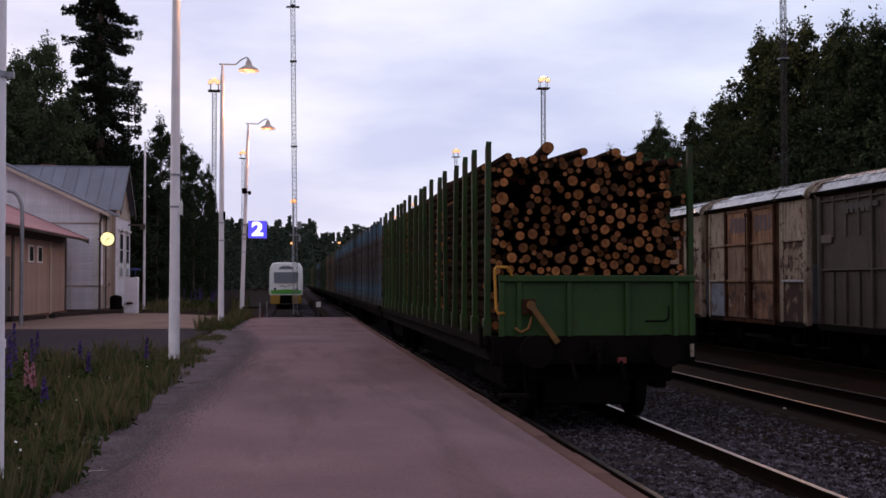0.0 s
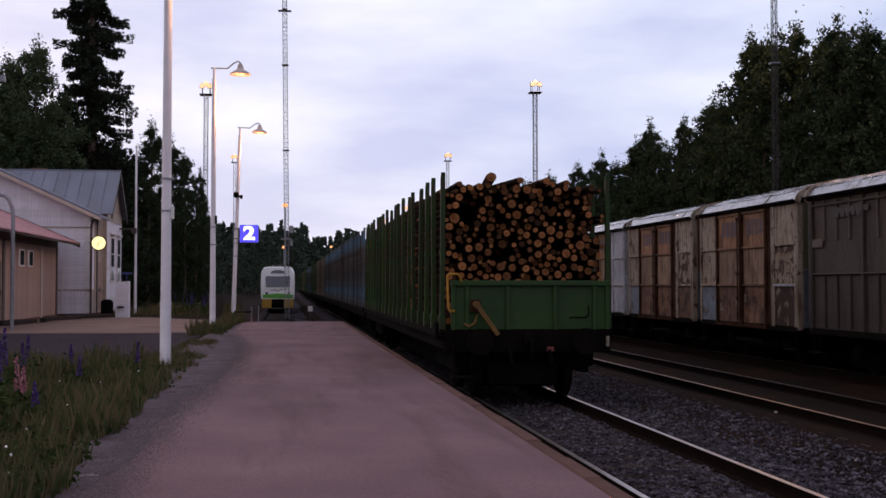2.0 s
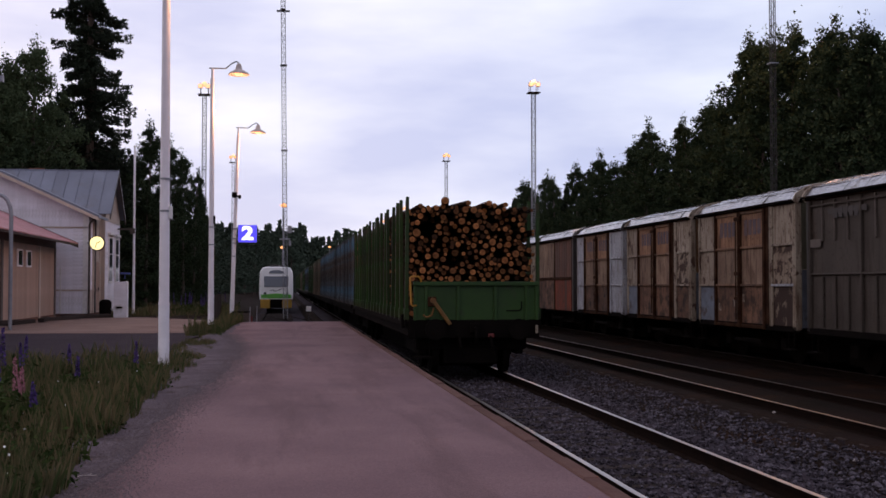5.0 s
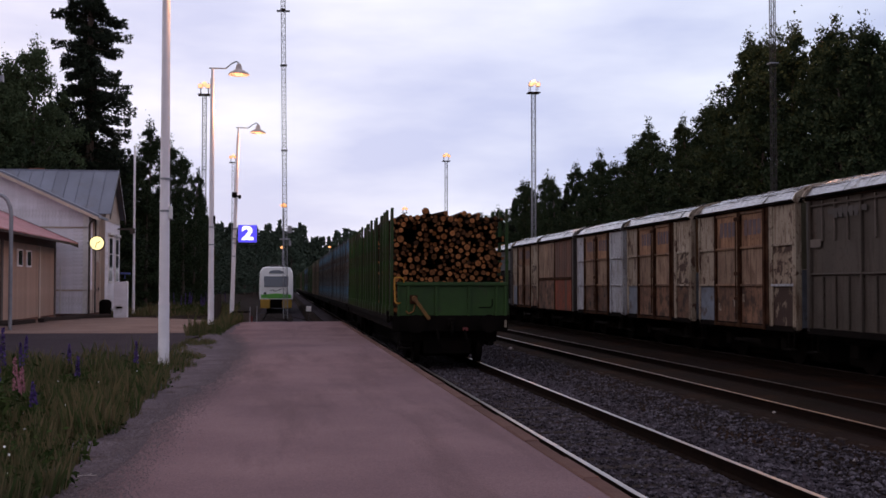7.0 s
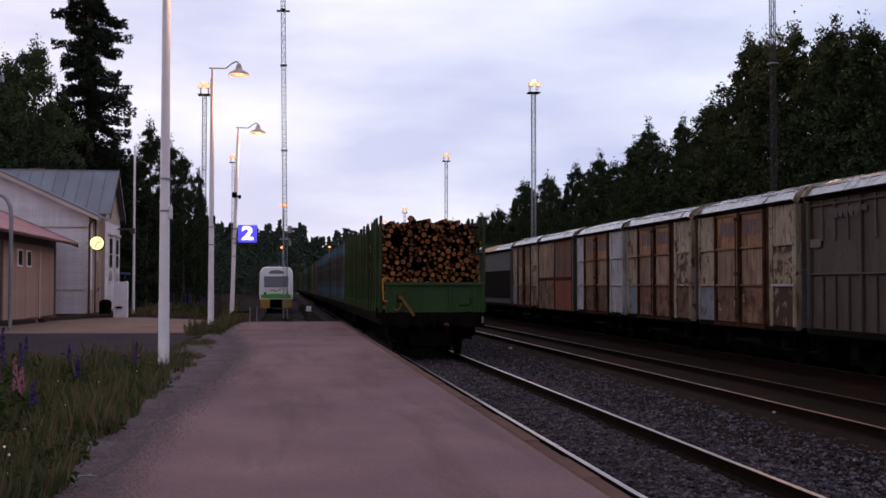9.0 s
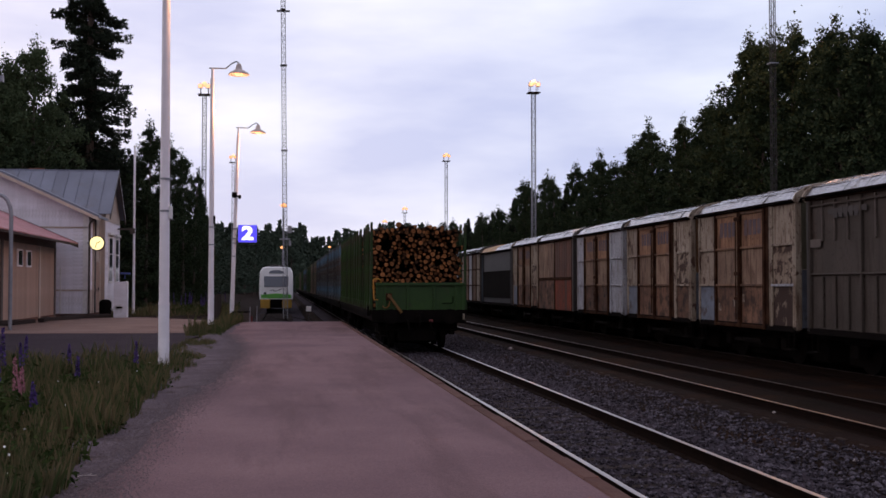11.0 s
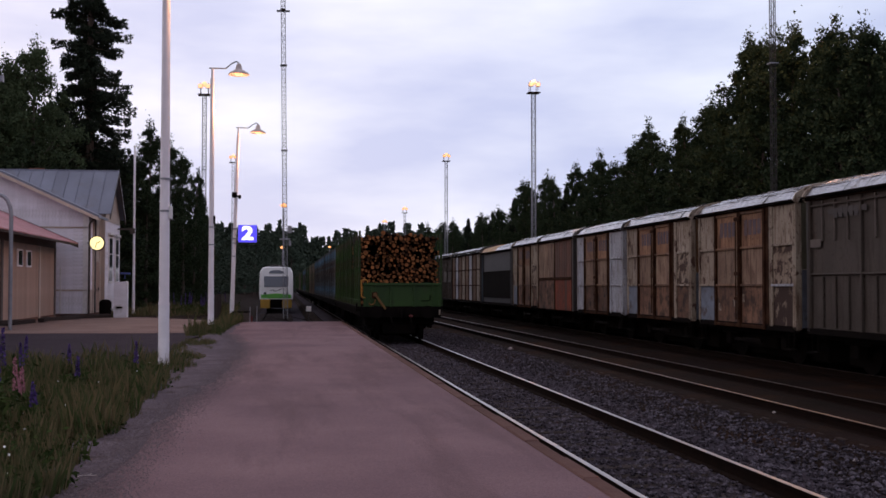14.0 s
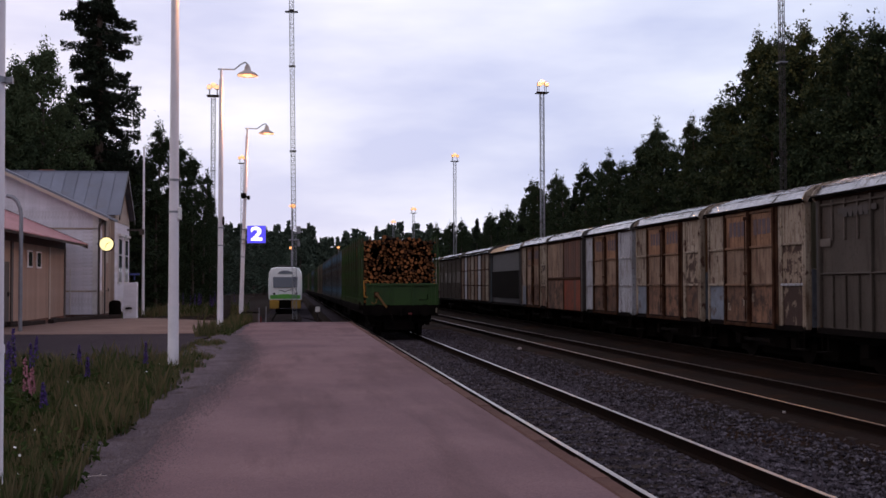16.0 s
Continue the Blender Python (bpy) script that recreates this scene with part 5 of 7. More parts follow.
for x, y, base, top, lit in ((22.55, 49.75, 0.2, 21.0, True), (22.4, 100.0, 0.2, 20.3, True), (22.6, 157.0, 0.2, 20.3, False), (22.6, 212.0, 0.2, 16.5, False),
                             (22.6, 255.0, 0.2, 16.5, False), (-6.95, 101.0, 0.0, 19.6, False), (-7.1, 162.0, 0.0, 20.2, False)):
    light_tower(x, y, base, top, lit, y < 120)
for x, y, top in ((10.2, 255.0, 10.5), (-0.2, 190.0, 8.2), (0.0, 120.0, 10.3)):
    t = thing("yard_lamp", "distant lit sodium lamp on a thin post", "lamp post", pose(x, y, -0.2))
    bm = bmesh.new()
    rod(bm, (0, 0, 0), (0, 0, top), 0.09, 0.06, n=8)
    part("post", bm, M["galv"], t)
    bm = bmesh.new()
    lathe(bm, [(0.1, -0.16), (0.34, 0.0), (0.36, 0.12), (0.1, 0.28)], n=12, at=(0, -0.2, top + 0.1))
    part("lamp_globe", bm, M["far_bulb"], t)

mast = thing("radio_mast", "tall thin dark lattice radio mast beside the siding", "mast", pose(0.17, 84.5, -0.65, 0, -0.7, 0))
lattice(mast, 0, 29.0, 0.155, 0.32, 0.024, 0.012, M["galv"])
for z in (12.5, 18.85):
    part("collar", boxes((-0.24, 0.24, -0.24, 0.24, z, z + 0.08)), M["steel"], mast)
part("crosspiece", boxes((-0.48, 0.48, -0.12, 0.12, 22.92, 23.02), (-0.2, 0.2, -0.2, 0.2, 23.02, 23.12)), M["steel"], mast)
part("equipment_box", boxes((0.2, 0.5, -0.15, 0.15, 6.40, 6.95), bevel=0.02), M["galv"], mast)
part("equipment_box", boxes((-0.4, 0.4, -0.2, 0.2, 5.9, 6.0), (0.25, 0.45, -0.2, 0.0, 5.45, 5.85), bevel=0.01), M["galv"], mast)

flag = thing("flagpole", "slim white flagpole behind the station house", "flagpole", pose(-7.65, 60.0, 0.3))
bm = bmesh.new()
rod(bm, (0, 0, 0), (0, 0, 8.7), 0.075, 0.05, n=10)
part("pole", bm, M["pole_low"], flag)
bm = bmesh.new()
lathe(bm, [(0.02, 0.0), (0.08, 0.06), (0.02, 0.14)], n=10, at=(0, 0, 8.7))
part("finial", bm, M["mark_white"], flag)


# ---------------------------------------------------------------- station house
def boards(parent, x0, x1, y0, y1, z0, z1, material, pitch=0.16, upright=True, axis="x", name="board"):
    """Cladding boards on a wall face, each proud by a little."""
    n = max(1, round(((x1 - x0) if axis == "x" else (y1 - y0)) / pitch)) if upright else max(1, round((z1 - z0) / pitch))
    me = None
    for i in range(n):
        if upright:
            if axis == "x":
                w = (x1 - x0) / n
                if me is None:
                    me = finish(boxes((0.006, w - 0.006, 0, y1 - y0, 0, z1 - z0)), name, material)
                part(name, me, None, parent, at=Matrix.Translation((x0 + i * w, y0, z0)))
            else:
                w = (y1 - y0) / n
                if me is None:
                    me = finish(boxes((0, x1 - x0, 0.006, w - 0.006, 0, z1 - z0)), name, material)
                part(name, me, None, parent, at=Matrix.Translation((x0, y0 + i * w, z0)))
        else:
            w = (z1 - z0) / n
            if me is None:
                me = finish(boxes((0, x1 - x0, 0, y1 - y0, 0.004, w - 0.004)), name, material)
            part(name, me, None, parent, at=Matrix.Translation((x0, y0, z0 + i * w)))


def sash_window(parent, y, z, wide, high, x):
    """A trimmed window in a wall that faces the track."""
    w = part("window", boxes((x, x + 0.05, y - wide / 2 - 0.12, y + wide / 2 + 0.12, z - 0.1, z + high + 0.16)), M["white_trim"], parent, "white carved window surround")
    part("pane", boxes((x + 0.05, x + 0.06, y - wide / 2, y - 0.03, z, z + high)), M["glass"], w)
    part("pane", boxes((x + 0.05, x + 0.06, y + 0.03, y + wide / 2, z, z + high)), M["glass"], w)
    part("glazing_bar", boxes((x + 0.055, x + 0.075, y - wide / 2, y + wide / 2, z + high * 0.62, z + high * 0.62 + 0.05)), M["white_trim"], w)
    part("cornice", boxes((x, x + 0.16, y - wide / 2 - 0.2, y + wide / 2 + 0.2, z + high + 0.16, z + high + 0.26)), M["white_trim"], w)


def station_house():
    h = thing("station_house", "white boarded wooden station house with a blue-grey tin roof", "house")
    # wing with its gable towards the platform's end
    cx, ridge, eave = -15.2, 8.25, 5.25
    bm = bmesh.new()
    prism(bm, [(-21.7, 0.3), (-8.75, 0.3), (-8.75, eave), (cx, ridge - 0.05), (-21.7, eave)], 52.75, 62.0)
    wall = part("wall", bm, M["white_wood"], h)
    boards(wall, -14.0, -8.75, 52.715, 52.75, 4.55, 5.3, M["white_wood"], 0.14)
    boards(wall, -14.0, -8.75, 52.72, 52.75, 1.72, 4.45, M["white_wood"], 0.17, upright=False)
    boards(wall, -14.0, -8.75, 52.715, 52.75, 0.62, 1.62, M["white_wood"], 0.14)
    for i in range(32):
        x = -14.0 + i * 0.16
        zt = eave + (ridge - eave) * (-8.75 - x) / (-8.75 - cx) - 0.12
        if zt > 5.35:
            part("board", boxes((x, x + 0.148, 52.717, 52.75, 5.3, zt)), M["white_wood"], wall)
    part("band", boxes((-14.0, -8.72, 52.69, 52.75, 4.46, 4.53)), M["beige_wood"], wall)
    part("band", boxes((-14.0, -8.72, 52.69, 52.75, 1.63, 1.70)), M["beige_wood"], wall)
    part("plinth", boxes((-21.72, -8.71, 52.70, 62.02, 0.2, 0.62)), M["kerb"], wall)
    part("corner_board", boxes((-8.95, -8.71, 52.69, 52.75, 0.62, 5.25), (-8.75, -8.70, 52.70, 52.95, 0.62, 5.25)), M["white_trim"], wall)
    boards(wall, -8.75, -8.715, 53.75, 56.1, 0.62, 5.1, M["beige_wood"], 0.15, axis="y")
    boards(wall, -8.75, -8.712, 52.95, 53.75, 1.7, 4.9, M["white_wood"], 0.16, axis="y")
    boards(wall, -8.75, -8.715, 52.95, 53.75, 0.62, 1.62, M["beige_wood"], 0.16, axis="y")
    part("band", boxes((-8.75, -8.69, 52.95, 56.1, 1.62, 1.70)), M["beige_wood"], wall)
    for y in (53.85, 54.35, 55.7):
        part("pilaster", boxes((-8.75, -8.66, y, y + 0.16, 0.62, 5.0)), M["brown_trim" if y > 54 and y < 55 else "beige_wood"], wall)
    part("blind_window", boxes((-10.2, -10.15, 52.68, 52.72, 1.75, 2.6), (-9.95, -9.9, 52.68, 52.72, 0.62, 2.7)), M["white_trim"], wall)
    # block with its gable towards the tracks
    apex, foot, y0, y1 = 7.62, 5.55, 56.1, 60.85
    mid = (y0 + y1) / 2
    bm = bmesh.new()
    prism(bm, [(y0, 0.3), (y1, 0.3), (y1, foot), (mid, apex - 0.1), (y0, foot)], -22.0, -8.52, axis="x")
    block = part("wall", bm, M["beige_wood"], h, "beige gable over a white boarded track-side wall")
    boards(block, -8.52, -8.485, y0, y1, 0.62, 5.0, M["white_wood"], 0.15, axis="y")
    boards(block, -8.52, -8.487, y0, y1, 5.04, 5.5, M["beige_wood"], 0.15, axis="y")
    part("band", boxes((-8.52, -8.46, y0, y1, 5.0, 5.06)), M["beige_wood"], block)
    sash_window(block, 57.5, 2.1, 0.9, 2.1, -8.485)
    sash_window(block, 59.6, 2.1, 0.9, 2.1, -8.485)
    part("plinth", boxes((-8.55, -8.45, y0 - 0.03, y1, 0.2, 0.62)), M["kerb"], block)
    door = part("door", boxes((-8.72, -8.69, 54.5, 55.5, 0.7, 3.0)), M["shed_wood"], block, "beige-brown panelled door")
    part("handle", boxes((-8.69, -8.65, 55.35, 55.42, 1.65, 1.8)), M["steel"], door)
    # roofs, of standing-seam sheets
    roof = part("roof", boxes((-22.0, -8.25, mid - 0.06, mid + 0.06, apex - 0.02, apex + 0.05)), M["slate_tin"], h, "blue-grey standing-seam tin roof")
    rise, run = apex - foot + 0.25, mid - y0 + 0.25
    for s in (-1, 1):
        n = 23
        for i in range(n):
            a, b = -22.0 + 13.78 * i / n, -22.0 + 13.78 * (i + 1) / n
            bm = bmesh.new()
            for u0, u1, t in ((a + 0.012, b - 0.012, 0.03), (b - 0.018, b + 0.006, 0.065)):
                vs = [bm.verts.new((u, mid + s * run * k, apex - rise * k + dz)) for dz in (0, t) for u, k in ((u0, 0), (u1, 0), (u1, 1), (u0, 1))]
                for q in ((0, 3, 2, 1), (4, 5, 6, 7), (0, 1, 5, 4), (2, 3, 7, 6), (1, 2, 6, 5), (0, 4, 7, 3)):
                    bm.faces.new([vs[k] for k in q])
            part("roof_sheet", bm, M["slate_tin"], roof)
    wing = part("roof", boxes((cx - 0.06, cx + 0.06, 52.2, 62.0, ridge + 0.0, ridge + 0.07)), M["slate_tin"], h, "blue-grey tin roof of the gabled wing")
    for s in (-1, 1):
        rise, run = (ridge - eave) + 0.25, 6.45 + 0.54
        for i in range(4):
            a, b = 52.25 + 0.72 * i, 52.25 + 0.72 * (i + 1)
            bm = bmesh.new()
            vs = [bm.verts.new((cx + s * run * k, v, ridge - rise * k + dz)) for dz in (-0.08, 0.03) for v, k in ((a, 0), (b - 0.01, 0), (b - 0.01, 1), (a, 1))]
            for q in ((0, 3, 2, 1), (4, 5, 6, 7), (0, 1, 5, 4), (2, 3, 7, 6), (1, 2, 6, 5), (0, 4, 7, 3)):
                bm.faces.new([vs[k] for k in q])
            part("roof_sheet", bm, M["slate_tin"], wing)
        bm = bmesh.new()
        vs = [bm.verts.new((cx + s * run * k, v, ridge - rise * k + dz)) for dz in (-0.22, -0.07) for v, k in ((52.18, 0), (52.24, 0), (52.24, 1), (52.18, 1))]
        for q in ((0, 3, 2, 1), (4, 5, 6, 7), (0, 1, 5, 4), (2, 3, 7, 6), (1, 2, 6, 5), (0, 4, 7, 3)):
            bm.faces.new([vs[k] for k in q])
        part("bargeboard", bm, M["beige_wood"], wing)
    for ya, yb in ((y0 - 0.28, mid), (mid, y1 + 0.28)):
        bm = bmesh.new()
        k0, k1 = (foot - 0.25, apex) if ya < mid - 0.5 else (apex, foot - 0.25)
        vs = [bm.verts.new((x, y, z + dz)) for dz in (-0.24, -0.03) for x, y, z in ((-8.27, ya, k0), (-8.21, ya, k0), (-8.21, yb, k1), (-8.27, yb, k1))]
        for q in ((0, 3, 2, 1), (4, 5, 6, 7), (0, 1, 5, 4), (2, 3, 7, 6), (1, 2, 6, 5), (0, 4, 7, 3)):
            bm.faces.new([vs[k] for k in q])
        part("bargeboard", bm, M["brown_trim"], roof)
    bm = bmesh.new()
    tube(bm, [(-8.3, 52.4, 5.0), (-8.3, 55.0, 5.0)], 0.07)
    tube(bm, [(-8.35, 52.7, 5.0), (-8.62, 52.64, 4.75), (-8.66, 52.62, 4.6), (-8.66, 52.62, 0.6)], 0.05)
    part("downpipe", bm, M["brown_trim"], h, "dark brown gutter and downpipe")
    part("bracket", boxes((-8.5, -7.6, 60.0, 60.1, 4.75, 4.83), (-7.85, -7.6, 59.9, 60.2, 4.55, 4.83)), M["brown_trim"], h)
    chim = part("chimney", boxes((-12.6, -11.9, 58.6, 59.3, 6.0, 7.75), (-12.66, -11.84, 58.54, 59.36, 7.6, 7.7)), M["bricks"], roof, "low brick chimney")


station_house()

clock = thing("station_clock", "round lit yellow station clock on the house corner", "clock", pose(-8.28, 52.35, 3.78))
bm = bmesh.new()
rod(bm, (0, -0.09, 0), (0, 0.09, 0), 0.335, n=32)
part("case", bm, M["dark"], clock)
bm = bmesh.new()
rod(bm, (0, -0.105, 0), (0, -0.09, 0), 0.30, n=32)
face = part("face", bm, M["clock_face"], clock)
part("hand", boxes((-0.012, 0.012, -0.115, -0.107, -0.02, 0.17)), M["dark"], face, at=Matrix.Rotation(radians(60), 4, "Y"))
part("hand", boxes((-0.009, 0.009, -0.118, -0.11, -0.03, 0.25)), M["dark"], face, at=Matrix.Rotation(radians(200), 4, "Y"))
part("bracket", boxes((-0.42, -0.30, -0.03, 0.03, -0.03, 0.03)), M["steel"], clock)

kiosk = thing("ticket_cabinet", "white upright cabinet with a sloping top beside the house", "cabinet", pose(-7.38, 53.6, 0.42) @ Matrix.Diagonal((0.85, 0.85, 1.0, 1)))
bm = bmesh.new()
prism(bm, [(-0.36, 0), (0.33, 0), (0.33, 1.62), (0.28, 1.66), (-0.30, 1.60), (-0.36, 1.54)], -0.35, 0.35)
part("housing", bm, M["white_wood"], kiosk)
part("slot", boxes((-0.24, 0.10, -0.40, -0.35, 0.42, 0.50)), M["dark"], kiosk)
part("sign_plate", boxes((-0.1, 0.45, -0.14, 0.14, 1.98, 2.06), (0.15, 0.2, -0.03, 0.03, 1.75, 1.98)), M["blue_plate"], kiosk, "small blue sign plate")

bin_ = thing("litter_bin", "dark round litter bin by the station wall", "bin", pose(-8.0, 53.0, 0.45))
bm = bmesh.new()
lathe(bm, [(0.2, 0), (0.27, 0.1), (0.28, 0.66), (0.23, 0.75), (0.1, 0.8)], n=18)
part("drum", bm, M["dark"], bin_)

shed = thing("brown_shed", "brown boarded shed with a faded red tin roof", "shed", pose(0.43, 0.3, 0))
wall = part("wall", boxes((-17.0, -10.35, 34.0, 51.0, 0.3, 3.9)), M["shed_wood"], shed)
boards(wall, -10.35, -10.315, 34.0, 51.0, 0.62, 3.5, M["shed_wood"], 0.21, axis="y")
# fascia in dark brown, carrying the eave's shadow band in its colour
part("fascia", boxes((-10.36, -10.29, 34.0, 51.02, 3.5, 3.86)), M["brown_trim"], wall)
part("plinth", boxes((-10.36, -10.29, 34.0, 51.02, 0.25, 0.62)), M["bricks"], wall)
part("corner_board", boxes((-10.36, -10.28, 50.75, 51.03, 0.5, 3.55)), M["brown_trim"], wall)
part("pilaster", boxes((-10.36, -10.27, 47.6, 47.85, 0.5, 3.5)), M["beige_wood"], wall)
part("pilaster", boxes((-10.36, -10.27, 41.3, 41.6, 0.5, 3.5)), M["brown_trim"], wall)
door = part("door", boxes((-10.33, -10.27, 39.4, 41.0, 0.6, 2.75)), M["brown_trim"], wall, "dark brown plank door")
part("handle", boxes((-10.27, -10.22, 40.75, 40.85, 1.55, 1.7)), M["steel"], door)
for y in (44.2, 45.7):
    w = part("window", boxes((-10.33, -10.27, y - 0.42, y + 0.42, 2.60, 3.26)), M["white_trim"], wall, "small white-framed window")
    part("pane", boxes((-10.27, -10.26, y - 0.3, y + 0.3, 2.66, 3.2)), M["glass"], w)
roof = part("roof", boxes((-9.62, -9.5, 33.4, 51.6, 3.66, 3.76)), M["brown_trim"], shed)
for i in range(26):
    a, b = 33.4 + 0.7 * i, 33.4 + 0.7 * (i + 1)
    bm = bmesh.new()
    vs = [bm.verts.new((x, y, z + dz)) for dz in (0, 0.045 if i % 2 else 0.04) for x, y, z in ((-9.45, a, 3.72), (-9.45, b - 0.012, 3.72), (-13.6, b - 0.012, 5.5), (-13.6, a, 5.5))]
    for q in ((0, 3, 2, 1), (4, 5, 6, 7), (0, 1, 5, 4), (2, 3, 7, 6), (1, 2, 6, 5), (0, 4, 7, 3)):
        bm.faces.new([vs[k] for k in q])
    part("roof_sheet", bm, M["red_tin"], roof)
bm = bmesh.new()
vs = [bm.verts.new((x, y, z)) for y in (51.55, 51.63) for x, z in ((-9.45, 3.55), (-9.45, 3.78), (-13.6, 5.56), (-13.6, 5.33))]
for q in ((0, 1, 2, 3), (4, 7, 6, 5), (0, 4, 5, 1), (2, 6, 7, 3), (1, 5, 6, 2), (0, 3, 7, 4)):
    bm.faces.new([vs[k] for k in q])
part("bargeboard", bm, M["brown_trim"], roof)
part("gable", boxes((-13.6, -10.35, 50.9, 51.0, 3.9, 4.05)), M["shed_wood"], shed)

pipe = thing("vent_pipe", "grey vent pipe with a bent top beside the shed", "pipe", pose(-8.52, 37.2, 0.4))
bm = bmesh.new()
tube(bm, [(0, 0, 0), (0, 0, 3.7), (-0.03, 0, 3.95), (-0.12, 0, 4.18), (-0.26, 0, 4.32), (-0.45, 0, 4.36)], 0.065, n=12)
part("pipe", bm, M["galv"], pipe)

for i, (x, y, l, a) in enumerate(((-9.4, 43.0, 2.2, 84), (-9.2, 45.7, 2.4, 96), (-9.9, 40.0, 2.0, 88), (-8.9, 47.6, 2.8, 74), (-8.3, 49.9, 3.0, 60), (-9.6, 41.5, 1.6, 80))):
    bm = bmesh.new()
    box(bm, -l / 2, l / 2, -0.11, 0.11, 0, 0.16, bevel=0.015)
    tagged(new("timber_beam", finish(bm, "timber_beam", M["sleeper"])), "old dark timber beam lying by the shed", "beam", "old beams").matrix_world = pose(x, y, 0.47 + 0.02 * (i % 3), 0, 0, a)

fence = thing("board_fence", "low dark board fence beyond the platform", "fence", pose(-3.05, 47.5, 0))
for i in range(16):
    part("slat", boxes((-0.02, 0.02, i * 0.6, i * 0.6 + 0.58, 0.3, 1.42 + 0.02 * (i % 3))), M["sleeper"], fence)
part("rail", boxes((-0.06, 0.0, 0, 9.6, 1.38, 1.46)), M["sleeper"], fence)

for x, y, w_, hgt, m_, name, lab in ((1.45, 66.0, 0.27, 1.0, M["mark_white"], "track_marker", "small white square track marker on a short post"),
                                     (-1.9, 66.0, 0.07, 1.25, M["galv"], "marker_post", "thin grey marker post by the siding"),
                                     (-1.6, 70.0, 0.06, 1.25, M["galv"], "marker_post", "thin grey marker post by the siding"),
                                     (-1.95, 68.0, 0.3, 0.35, M["red"], "point_lever", "small red point lever box"),
                                     (-1.62, 44.4, 0.5, 0.42, M["brown_trim"], "grit_box", "low dark wooden grit box at the platform end")):
    t = thing(name, lab, name.replace("_", " "), pose(x, y, -0.62 if y > 50 else 0.0))
    if name in ("track_marker", "point_lever"):
        part("plate", boxes((-w_ / 2, w_ / 2, -0.04, 0.04, hgt, hgt + w_ * 1.1), bevel=0.008), m_, t)
        part("post", boxes((-0.03, 0.03, -0.03, 0.03, 0, hgt)), M["steel"], t)
    elif name == "grit_box":
        part("case", boxes((-0.3, 0.3, -0.3, 0.3, 0.3, 0.84), bevel=0.02), m_, t)
        part("lid", boxes((-0.33, 0.33, -0.33, 0.33, 0.84, 0.89), bevel=0.01), M["dark"], t)
    else:
        part("post", boxes((-w_ / 2, w_ / 2, -w_ / 2, w_ / 2, 0, hgt), bevel=0.01), m_, t)


